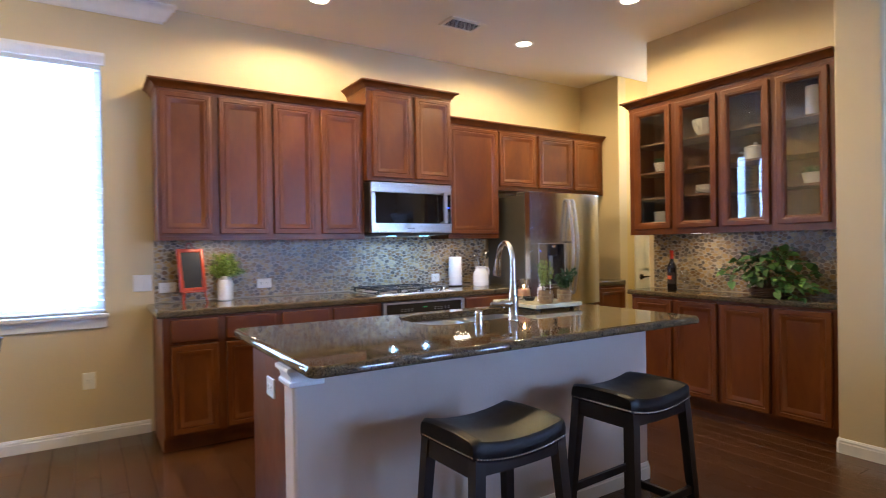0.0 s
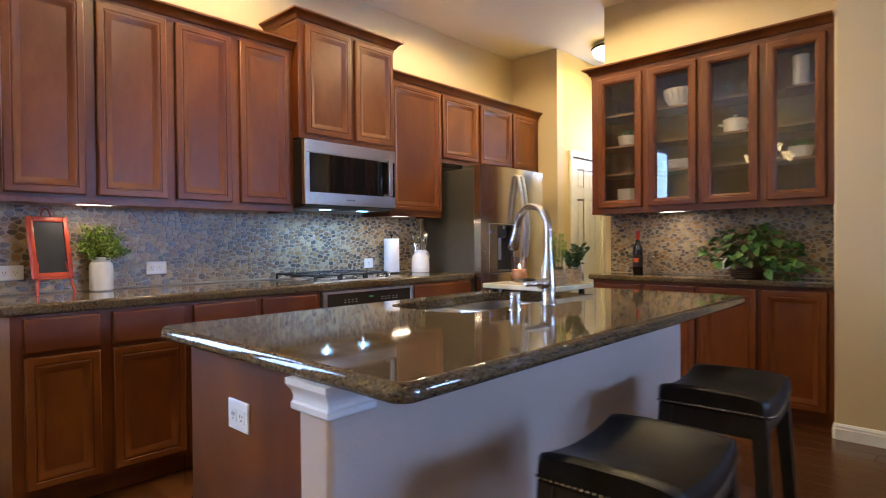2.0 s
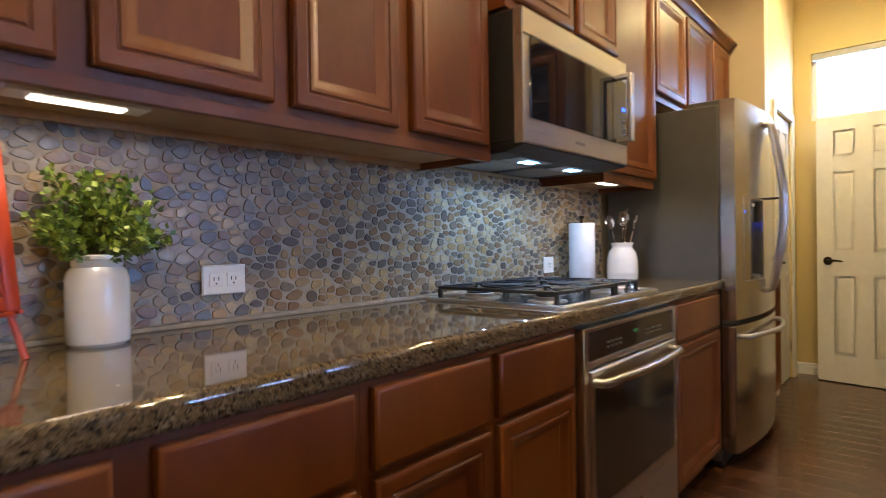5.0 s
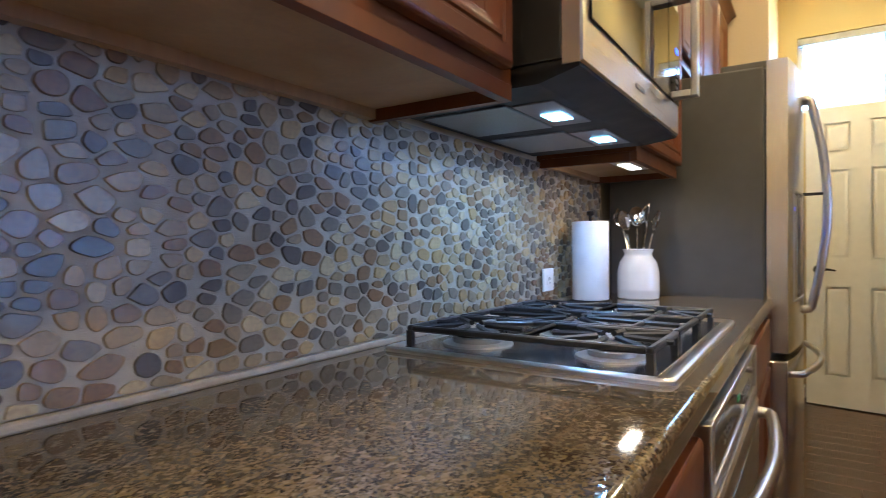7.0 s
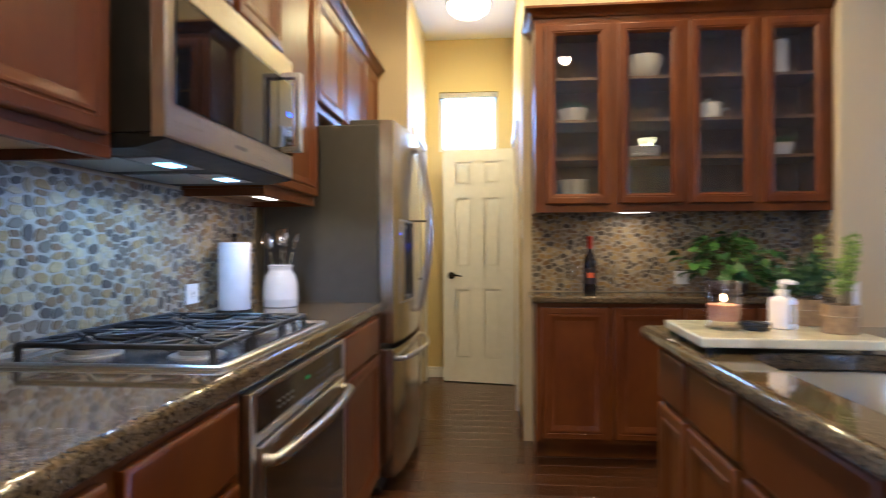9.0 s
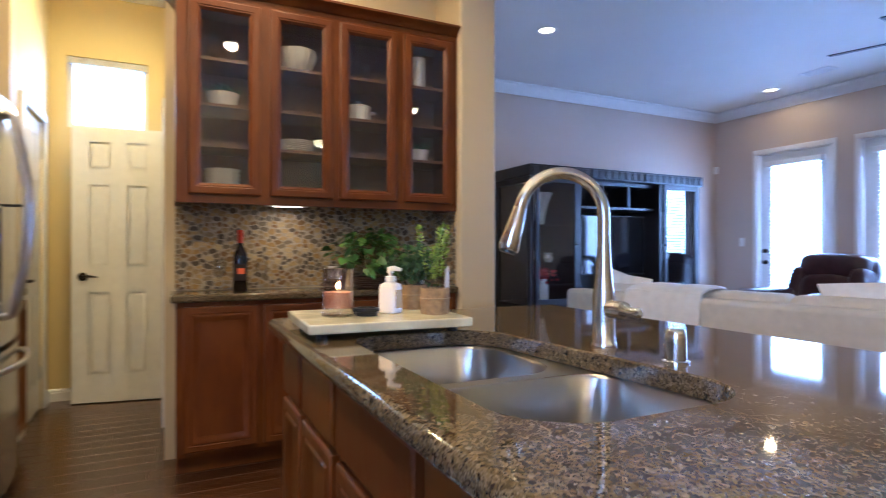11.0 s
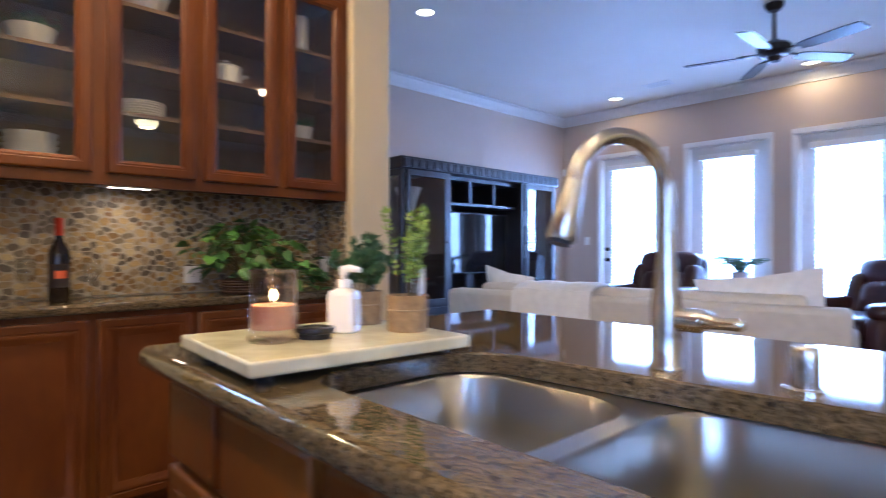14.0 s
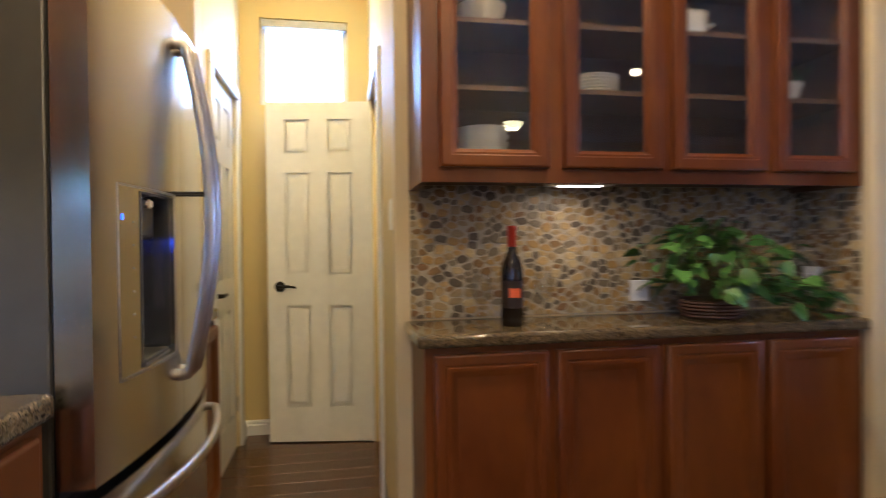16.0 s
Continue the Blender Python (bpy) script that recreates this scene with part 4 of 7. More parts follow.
part("spout", tube(arc + [tip + down * 0.012], 0.0145, 16), NICKEL, faucet)
part("spray_head", tube([tip + down * k for k in (0.0125, 0.020, 0.065, 0.108, 0.114)], [0.0155, 0.0165, 0.0205, 0.0250, 0.0225], 20), NICKEL, faucet)
part("nozzle", tube([tip + down * 0.1142, tip + down * 0.120], 0.018, 16), BLACKPLASTIC, faucet, "black spray nozzle")
bm = tube([(-0.02, 0, 0.088), (-0.062, 0, 0.088), (-0.066, 0, 0.088)], [0.021, 0.021, 0.018], 18)
part("handle_hub", bm, NICKEL, faucet)
part("handle", tube([(-0.062, 0, 0.088), (-0.072, 0.004, 0.092), (-0.095, 0.012, 0.088), (-0.130, 0.02, 0.090), (-0.136, 0.021, 0.091)], [0.017, 0.016, 0.010, 0.011, 0.006], 14), NICKEL, faucet)
button = thing("air_switch_button", pose(2.223, 3.040, 0.914), "small brushed steel air-switch cap beside the sink", "sink button")
part("collar", lathe([(0, 0), (0.027, 0), (0.027, 0.004), (0.022, 0.006), (0.0, 0.006)], 24), CHROME, button)
part("cap", lathe([(0, 0.006), (0.0215, 0.006), (0.0215, 0.050), (0.0205, 0.062), (0.017, 0.067), (0.0, 0.068)], 24), NICKEL, button)


# ---- appliances ----
def bar_handle(parent, pts, r=0.011, mat=STEEL_H, name="handle", label=""):
    return part(name, tube(pts, r, 12), mat, parent, label)


mw = thing("microwave", pose(2.504, 4.868, 1.405), "stainless over-range microwave with black glass door, hood lights on", "microwave")
MW, MD, MH = 0.776, BACK - 4.868, 0.448
part("case", box(0, MW, 0.035, MD, 0.030, MH - 0.012, 0.003), BLACKPLASTIC, mw, "black painted case")
part("top_trim", moulded_panel(MW, 0.081, [(0, 0.030), (0.003, 0.034)], None, 0, 0.354, 0.034), STEEL_H, mw, "steel top grille panel")
part("door_panel", moulded_panel(MW, 0.333, [(0, 0.030), (0.004, 0.034)], None, 0, 0.0195, 0.034), STEEL_H, mw, "steel door panel")
part("window", box(0.036, 0.632, -0.004, -0.0003, 0.098, 0.350, 0.002), BLACKGLASS, mw, "dark glass door window")
part("control_panel", box(0.6335, MW - 0.010, -0.0045, -0.0003, 0.098, 0.350, 0.002), BLACKGLASS, mw, "black glass control strip")
part("display", box(0.715, 0.748, -0.0058, -0.0047, 0.232, 0.245), DISPLAY, mw, "blue lit clock")
key_mat = plain("grey_print", (0.2, 0.2, 0.21), 0.5)
for i in range(5):
    part("button", box(0.717, 0.745, -0.0056, -0.0047, 0.118 + i * 0.018, 0.126 + i * 0.018), key_mat, mw)
hb = bm_box(bmesh.new(), 0.655, 0.690, -0.068, -0.052, 0.098, 0.362, 0.003)
for z in (0.098, 0.345):
    bm_box(hb, 0.6555, 0.6895, -0.0518, -0.0046, z, z + 0.017, 0.002)
part("handle", hb, STEEL_V, mw, "square steel bracket handle")
part("logo", box(0.33, 0.40, -0.0012, -0.0001, 0.052, 0.062), plain("grey_logo", (0.25, 0.25, 0.25), 0.4, 0.6), mw)
bm = bmesh.new()
loft(bm, [[(x0, y0, z), (x1, y0, z), (x1, MD - 0.02, z), (x0, MD - 0.02, z)] for x0, x1, y0, z in ((0.004, MW - 0.004, 0.036, 0.0295), (0.002, MW - 0.002, 0.004, 0.0190), (0.004, MW - 0.004, 0.006, 0.014), (0.02, MW - 0.02, 0.085, 0.0))])
part("hood_base", bm, SATINBLACK, mw, "black hood underside")
for x in (0.12, 0.43):
    part("grease_filter", box(x, x + 0.24, 0.20, 0.40, -0.004, 0.001, 0.002), MESHMETAL, mw, "grey mesh grease filter")
for x in (0.155, 0.475):
    part("light_bezel", box(x - 0.02, x + 0.20, 0.105, 0.195, -0.003, 0.0005, 0.002), plain("grey_bezel", (0.28, 0.25, 0.26), 0.4, 0.4), mw)
    part("lens", box(x + 0.068, x + 0.138, 0.124, 0.170, -0.0062, -0.0032, 0.001), LEDGLOW, mw, "bright blue-white hood light")
    led = lamp("hood_lamp", "SPOT", look((2.504 + x + 0.10, 4.868 + 0.146, 1.405 - 0.010), (2.504 + x + 0.10, 4.868 + 0.147, 0)), LED_POWER, (0.34, 0.56, 1.0), 0.006)
    led.data.spot_size, led.data.spot_blend = radians(172), 0.5


def bar_light(x, y, z, turn=0):
    b = thing("under_cabinet_light", pose(x, y, z, 0, 0, turn), "slim lit bar light under wall cabinet", "cabinet light", "under-cabinet lights")
    part("housing", box(-0.115, 0.115, -0.035, 0.035, -0.018, 0.0, 0.004), TRIM, b)
    part("lens", box(-0.075, 0.075, -0.018, 0.018, -0.0205, -0.0182, 0.001), BARGLOW, b, "glowing lens")
    m = pose(x, y, z - 0.032, 0, 0, turn)
    lamp("bar_lamp", "AREA", m, BAR_POWER, (1.0, 0.74, 0.52), 0.16, 0.04)


bar_light(1.385, 5.10, UZ + 0.0233)
bar_light(3.50, 5.06, UZ + 0.0233)
bar_light(4.62, 3.36, 1.397, -90)

oven = thing("wall_oven", pose(2.503, BF - 0.004, 0.10), "stainless built-in oven under the cooktop", "oven")
OW = 0.77
part("body", box(0.004, OW - 0.004, 0.004, 0.56, 0.002, 0.77), DARKGREY, oven)
for x in (0.002, OW - 0.030):
    part("side_trim", box(x, x + 0.028, -0.022, 0.003, 0.0, 0.765, 0.002), STEEL_V, oven)
for lo, hi in ((0.752, 0.765), (0.646, 0.666)):
    part("panel_trim", box(0.0305, OW - 0.0305, -0.021, 0.003, lo, hi, 0.002), STEEL_H, oven)
part("control_panel", box(0.031, OW - 0.031, -0.018, 0.003, 0.6665, 0.7515, 0.002), OVENGLASS, oven, "black glass control panel")
part("digits", box(0.365, 0.40, -0.0193, -0.0182, 0.712, 0.722), GREENDIGIT, oven, "green lit digits")
oven_key = plain("grey_key", (0.15, 0.15, 0.15), 0.5)
for x in (0.16, 0.19, 0.22, 0.25, 0.47, 0.50, 0.53, 0.57, 0.60):
    for z in (0.690, 0.705):
        part("button", box(x, x + 0.016, -0.0191, -0.0182, z, z + 0.006), oven_key, oven)
part("door", moulded_panel(OW - 0.064, 0.628, [(0, 0.026), (0.005, 0.031)], None, 0.032, 0.012, 0.003), STEEL_H, oven)
part("door_glass", box(0.055, OW - 0.055, -0.0305, -0.0275, 0.235, 0.590, 0.001), OVENGLASS, oven, "dark oven window")
pts = [(0.055, -0.028, 0.606), (0.055, -0.05, 0.606)] + [(0.07 + 0.63 * k / 12, -0.058 - 0.022 * math.sin(math.pi * k / 12), 0.606) for k in range(13)] + [(0.715, -0.05, 0.606), (0.715, -0.028, 0.606)]
bar_handle(oven, pts, 0.0135)
part("logo", lathe([(0, 0), (0.012, 0), (0.012, 0.001), (0, 0.001)], 14, (0, 0, 0)), CHROME, oven).matrix_basis = pose(OW / 2, -0.0285, 0.150, 90)

# ---- fridge ----
fr = thing("refrigerator", pose(3.975, 4.632, 0), "stainless french-door refrigerator with water dispenser", "refrigerator")
FW, FDp, FH = 0.91, 0.64, 1.772
part("case", box(0.004, FW - 0.004, 0.074, FDp, 0.03, FH, 0.006), DARKGREY, fr, "dark grey textured steel side")
part("toe_grille", box(0.02, FW - 0.02, 0.07, 0.11, 0.005, 0.075, 0.003), BLACKPLASTIC, fr)
for x in (0.03, FW - 0.20):
    part("hinge_cover", box(x, x + 0.17, 0.03, 0.22, FH, FH + 0.028, 0.006), DARKGREY, fr)


def bowed(x0, x1, z0, z1, seg=10):
    """A door slab whose front follows the fridge's shallow arc."""
    fy = lambda x: -0.042 * (1 - ((x - FW / 2) / (FW / 2)) ** 2)
    xs = [x0 + (x1 - x0) * k / seg for k in range(seg + 1)]
    outline = [(x1, 0.066), (x0, 0.066), (x0, fy(x0) + 0.008), (x0 + 0.004, fy(x0) + 0.002)] + [(x, fy(x)) for x in xs[1:-1]] + [(x1 - 0.004, fy(x1) + 0.002), (x1, fy(x1) + 0.008)]
    c = ((x0 + x1) / 2, 0.02)
    shrink = lambda s: [(c[0] + (x - c[0]) * s, c[1] + (y - c[1]) * s) for x, y in outline]
    return loft(bmesh.new(), [[(x, y, z) for x, y in shrink(s)] for s, z in ((0.985, z0), (1.0, z0 + 0.006), (1.0, z1 - 0.006), (0.985, z1))])


def bowed_strip(bm, x0, x1, z0, z1, seg=6):
    """A length of the same bowed slab with plain ends, to join others without a seam."""
    arc = lambda x: -0.042 * (1 - ((x - FW / 2) / (FW / 2)) ** 2)
    front = [(x0 + (x1 - x0) * k / seg, arc(x0 + (x1 - x0) * k / seg)) for k in range(seg + 1)]
    return loft(bm, [[(x, y, z) for x, y in [(x1, 0.066), (x0, 0.066)] + front] for z in (z0, z1)])


# the left door leaves an opening for the dispenser's recess
D0, D1, DZ0, DZ1 = 0.185, 0.388, 0.918, 1.312
bm = bmesh.new()
bowed_strip(bm, 0.002, D0, 0.728, FH + 0.018), bowed_strip(bm, D1, FW / 2 - 0.003, 0.728, FH + 0.018)
bowed_strip(bm, D0, D1, 0.728, DZ0), bowed_strip(bm, D0, D1, DZ1, FH + 0.018)
dl = part("left_door", bm, STEEL_FR, fr, "stainless steel left door")
part("right_door", bowed(FW / 2 + 0.003, FW - 0.002, 0.728, FH + 0.018), STEEL_FR, fr)
part("freezer_drawer", bowed(0.002, FW - 0.002, 0.085, 0.70), STEEL_FR, fr)
part("gasket", box(0.012, FW - 0.012, 0.0665, 0.0735, 0.09, FH - 0.01), BLACKPLASTIC, fr)
fy = lambda x: -0.042 * (1 - ((x - FW / 2) / (FW / 2)) ** 2)
for x in (FW / 2 - 0.030, FW / 2 + 0.030):
    pts = [(x, fy(x) + 0.004, 0.845), (x, fy(x) - 0.02, 0.85)] + [(x, fy(x) - 0.028 - 0.055 * math.sin(math.pi * k / 14), 0.86 + 0.85 * k / 14) for k in range(15)] + [(x, fy(x) - 0.02, 1.72), (x, fy(x) + 0.004, 1.725)]
    bar_handle(fr, pts, 0.0155, STEEL_V, "door_handle")
    part("handle_clip", box(x - 0.006, x + 0.006, fy(x) - 0.075, fy(x) + 0.002, 1.325, 1.333, 0.002), BLACKPLASTIC, fr)
pts = [(0.06, fy(0.06) + 0.004, 0.645), (0.065, fy(0.06) - 0.02, 0.645)] + [(0.075 + 0.76 * k / 14, fy(0.075 + 0.76 * k / 14) - 0.03 - 0.03 * math.sin(math.pi * k / 14), 0.645) for k in range(15)] + [(0.845, fy(0.85) - 0.02, 0.645), (0.85, fy(0.85) + 0.004, 0.645)]
bar_handle(fr, pts, 0.013, STEEL_H, "drawer_handle")
# dispenser set into the left door
recess_mat = plain("grey_recess", (0.20, 0.20, 0.21), 0.24, 0.75, vary=0.04)
bm = bmesh.new()
for a in ((D0 + 0.0005, D1 - 0.0005, 0.050, 0.064, DZ0, DZ1), (D0 + 0.0005, D0 + 0.004, -0.030, 0.0495, DZ0, DZ1), (D1 - 0.004, D1 - 0.0005, -0.030, 0.0495, DZ0, DZ1), (D0 + 0.0045, D1 - 0.0045, -0.028, 0.0495, DZ1 - 0.004, DZ1), (D0 + 0.0045, D1 - 0.0045, -0.034, 0.0495, DZ0, DZ0 + 0.010)):
    bm_box(bm, *a)
part("dispenser_recess", bm, recess_mat, dl, "grey metallic dispenser recess")
bm = bmesh.new()
frame_edges = ((0.090, 0.093, 0.908, 1.322), (D1 + 0.004, D1 + 0.010, 0.908, 1.322))
for p, q, lo, hi in frame_edges:
    bm_box(bm, p, q, fy(p) - 0.003, fy(p) + 0.004, lo, hi, 0.001)
for lo, hi in ((0.908, 0.913), (1.317, 1.322)):
    rows = [[(x, fy(x) + 0.003, lo), (x, fy(x) - 0.003, lo), (x, fy(x) - 0.003, hi), (x, fy(x) + 0.003, hi)] for x in [0.0935 + (D1 - 0.0900) * k / 8 for k in range(9)]]
    loft(bm, rows)
part("dispenser_frame", bm, STEEL_V, dl)
part("dispenser_spout", box(D0 + 0.045, D1 - 0.055, -0.012, 0.0495, 1.205, 1.306, 0.010), BLACKPLASTIC, dl)
part("dispenser_nozzle", box(D0 + 0.075, D1 - 0.09, -0.022, 0.03, 1.277, 1.303, 0.006), CHROME, dl)
part("dispenser_paddle", box(D0 + 0.075, D1 - 0.085, 0.022, 0.032, 1.02, 1.203, 0.004), plain("paddle", (0.3, 0.3, 0.31), 0.3), dl)
part("dispenser_light", box(D0 + 0.006, D0 + 0.028, 0.010, 0.030, 1.186, 1.204), DISPLAY, dl, "blue dispenser light")
part("indicator", box(0.106, 0.114, fy(0.106) - 0.0015, fy(0.106) + 0.002, 1.245, 1.258), DISPLAY, dl)
print_mat = plain("grey_legend", (0.22, 0.21, 0.20), 0.5)
for k in range(6):
    part("legend", box(0.150, 0.166, fy(0.15) - 0.0012, fy(0.15) + 0.002, 0.99 + 0.05 * k, 0.994 + 0.05 * k), print_mat, dl)
part("drip_tray", box(D0 + 0.02, D1 - 0.02, -0.03, 0.045, DZ0 + 0.0102, DZ0 + 0.016, 0.002), DARKGREY, dl)

# ---- cooktop ----
ck = thing("gas_cooktop", pose(2.462, 4.722, CT), "stainless gas cooktop with black cast-iron grates", "cooktop")
CW, CD = 0.755, 0.535
bm = bmesh.new()
loft(bm, [[(x, y, z) for x, y in rounded(CW - 2 * i, CD - 2 * i, max(0.004, 0.02 - i * 0.5), 4, CW / 2, CD / 2)] for i, z in ((0, 0), (0, 0.006), (0.004, 0.0095), (0.014, 0.010), (0.022, 0.004), (0.03, 0.003))])
part("tray", bm, STEEL_H, ck)
part("pan", box(0.03, CW - 0.03, 0.03, CD - 0.03, 0.0032, 0.0052, 0.001), plain("pan_steel", (0.42, 0.41, 0.41), 0.18, 1.0), ck, "dark polished burner pan")
for x, y, r in ((0.14, 0.13, 0.042), (0.14, 0.40, 0.05), (0.34, 0.265, 0.06), (0.53, 0.13, 0.05), (0.53, 0.40, 0.042)):
    b = part("burner", lathe([(0, 0.005), (r + 0.022, 0.005), (r + 0.02, 0.009), (r, 0.011), (r, 0.020), (r - 0.004, 0.022), (0, 0.022)], 24, (x, y, 0)), plain("burner_alloy", (0.45, 0.44, 0.42), 0.35, 0.8), ck)
    part("burner_cap", lathe([(0, 0.0222), (r - 0.006, 0.0222), (r - 0.005, 0.028), (r - 0.012, 0.031), (0, 0.0315)], 24, (x, y, 0)), IRON, b, "black burner cap")
for gx in (0.035, 0.235, 0.445):
    gw = 0.19 if gx != 0.235 else 0.20
    bm = bmesh.new()
    z0, z1 = 0.036, 0.048
    for a in ((gx, gx + gw, 0.035, 0.047), (gx, gx + gw, CD - 0.047, CD - 0.035)):
        bm_box(bm, *a, z0, z1, 0.003, 1)
    for a in ((gx, gx + 0.012), (gx + gw - 0.012, gx + gw)):
        bm_box(bm, *a, 0.0475, CD - 0.0475, z0, z1, 0.003, 1)
    for cy in ((0.13, 0.40) if gx != 0.235 else (0.265,)):
        cx = gx + gw / 2
        for k in range(8):
            ang = math.pi / 4 * k
            far = min((gw / 2 - 0.006) / max(0.15, abs(math.cos(ang))), (0.105 if gx != 0.235 else 0.21) / max(0.15, abs(math.sin(ang))))
            tube([(cx + 0.024 * math.cos(ang), cy + 0.024 * math.sin(ang), z1 - 0.003), (cx + far * math.cos(ang), cy + far * math.sin(ang), z0 + 0.006)], 0.0055, 6, bm)
        bm_box(bm, gx + 0.0125, gx + gw - 0.0125, (0.26 if gx != 0.235 else 0.12), (0.272 if gx != 0.235 else 0.132), z0 + 0.001, z1 - 0.001, 0.003, 1)
    for fx in (gx + 0.006, gx + gw - 0.006):
        for fy2 in (0.041, CD - 0.041):
            bm_box(bm, fx - 0.006, fx + 0.006, fy2 - 0.006, fy2 + 0.006, 0.0052, z0 + 0.002)
    part("grate", bm, IRON, ck, "black cast-iron grate")
for y in (0.09, 0.19, 0.29, 0.39, 0.48):
    k = part("knob", lathe([(0, 0.004), (0.022, 0.004), (0.022, 0.010), (0.017, 0.013), (0.0165, 0.034), (0.014, 0.037), (0, 0.0375)], 20, (0.688, y, 0)), CHROME, ck, "chrome control knob")
    part("pointer", box(0.6865, 0.6895, y - 0.014, y + 0.014, 0.037, 0.041, 0.001), CHROME, k)


# ---- outlets and switches ----
def plate(name, m, w, h, kind, label):
    """Wall plate facing -y of m, centred; kind: 'outlet' or 'switch'."""
    p = thing(name, m, label, "wall plate", "wall plates")
    part("plate", moulded_panel(w, h, [(0, 0.003), (0.003, 0.006)], None, -w / 2, -h / 2, 0), PLATEWHITE, p)
    n = max(1, round(max(w, h) / 0.065) if w > h else round(w / 0.07))
    for i in range(n):
        cx = (i - (n - 1) / 2) * 0.046
        if kind == "outlet":
            o = part("socket", moulded_panel(0.034, 0.034, [(0, 0.0012), (0.002, 0.002)], None, cx - 0.017, -0.017, -0.006), PLATEWHITE, p)
            for sx in (-0.007, 0.005):
                part("slot", box(cx + sx, cx + sx + 0.002, -0.0088, -0.0079, -0.002, 0.008), BLACKPLASTIC, o)
            part("slot", lathe([(0, 0), (0.0025, 0), (0.0025, 0.0008), (0, 0.0008)], 8), BLACKPLASTIC, o).matrix_basis = pose(cx, -0.008, -0.009, 90)
        else:
            part("rocker", box(cx - 0.016, cx + 0.016, -0.0095, -0.0058, -0.033, 0.033, 0.002), PLATEWHITE, p)
    return p


SPL = 5.293
plate("outlet", pose(1.06, SPL, 1.035), 0.115, 0.075, "outlet", "white double outlet on pebble backsplash")
plate("outlet", pose(1.755, SPL, 1.035), 0.115, 0.075, "outlet", "white double outlet on pebble backsplash")
plate("outlet", pose(3.365, SPL, 1.01), 0.085, 0.075, "outlet", "white outlet on pebble backsplash near cooktop")
plate("light_switch", pose(0.90, BACK, 1.075), 0.118, 0.118, "switch", "white double light switch on tan wall")
plate("outlet", pose(0.565, BACK, 0.42), 0.075, 0.115, "outlet", "white outlet low on tan wall")
plate("outlet", pose(1.2495, 3.295, 0.685, 0, 0, -90), 0.115, 0.085, "outlet", "white outlet on island end panel")
plate("outlet", pose(4.788, 3.045, 1.0, 0, 0, -90), 0.08, 0.08, "outlet", "white outlet on hutch backsplash")
plate("light_switch", pose(4.69, 2.376, 1.025, 0, 0, 180), 0.075, 0.118, "switch", "white switch beside hutch")
plate("light_switch", pose(4.95, HALL_R, 1.30, 0, 0, 180), 0.075, 0.118, "switch", "white switch on hall wall")
plate("light_switch", pose(4.60, 2.103, 1.44, 0, 0, 0), 0.06, 0.118, "switch", "white switch on living room wall")
plate("light_switch", pose(4.60, 2.103, 1.19, 0, 0, 0), 0.075, 0.118, "switch", "white switch on living room wall")
plate("light_switch", pose(6.55, WINWALL, 1.25, 0, 0, 180), 0.075, 0.118, "switch", "white switch beside patio door")
sens = single("wall_sensor", box(-0.03, 0.03, -0.025, 0.025, -0.05, 0.05, 0.01, 3), PLATEWHITE, pose(6.935, -3.10, 2.28, 0, 0, 45), "small white sensor in room corner", "sensor")


# ---- foliage ----
def leaf_mesh(name, mat, l, w, fold=0.25, curl=0.3, heart=False):
    """A pointed leaf along +y, folded at its midrib."""
    bm = bmesh.new()
    prof = [(0.0, 0.05), (0.12, 0.75 if heart else 0.45), (0.35, 1.0), (0.62, 0.78), (0.85, 0.36), (1.0, 0.0)]
    mid = [bm.verts.new((0, l * t, -curl * l * t * t)) for t, _ in prof]
    for s in (-1, 1):
        side = [bm.verts.new((s * w / 2 * k, l * t - (0.1 * l if heart and i == 1 else 0), -curl * l * t * t + fold * w / 2 * k)) for i, (t, k) in enumerate(prof[:-1])]
        for i in range(len(prof) - 2):
            bm.faces.new((mid[i], mid[i + 1], side[i + 1], side[i]) if s > 0 else (mid[i], side[i], side[i + 1], mid[i + 1]))
        bm.faces.new((mid[-2], mid[-1], side[-1]) if s > 0 else (mid[-2], side[-1], mid[-1]))
    return mesh_of(name, bm, mat)


def add_leaves(bm, spots, l, w, rng):
    """Many small leaves in one mesh: spots are (place, direction)."""
    for p, d in spots:
        d = Vector(d).normalized()
        s = d.orthogonal().normalized()
        s.rotate(Matrix.Rotation(rng.uniform(0, 6.28), 3, d))
        n = d.cross(s)
        ll, ww = l * rng.uniform(0.7, 1.25), w * rng.uniform(0.75, 1.2)
        p = Vector(p)
        v = [bm.verts.new(q) for q in (p, p + d * ll * 0.45 + s * ww / 2 + n * ww * 0.12, p + d * ll, p + d * ll * 0.45 - s * ww / 2 + n * ww * 0.12)]
        bm.faces.new((v[0], v[1], v[2])), bm.faces.new((v[0], v[2], v[3]))


def white_pot(m, r0, r1, h, label, name="planter", mat=CERAMIC, square=False):
    t = thing(name, m, label, "plant pot")
    part("pot", lathe([(0, 0), (r0, 0), (r0 + (r1 - r0) * 0.1, 0.004), (r1, h), (r1 - 0.004, h), (r0 - 0.004, 0.01), (0, 0.01)], 4 if square else 28), mat, t)
    part("soil", lathe([(0, h * 0.8), (r0 + (r1 - r0) * 0.8 - 0.004, h * 0.8), (0, h * 0.84)], 20), SOIL, t)
    return t


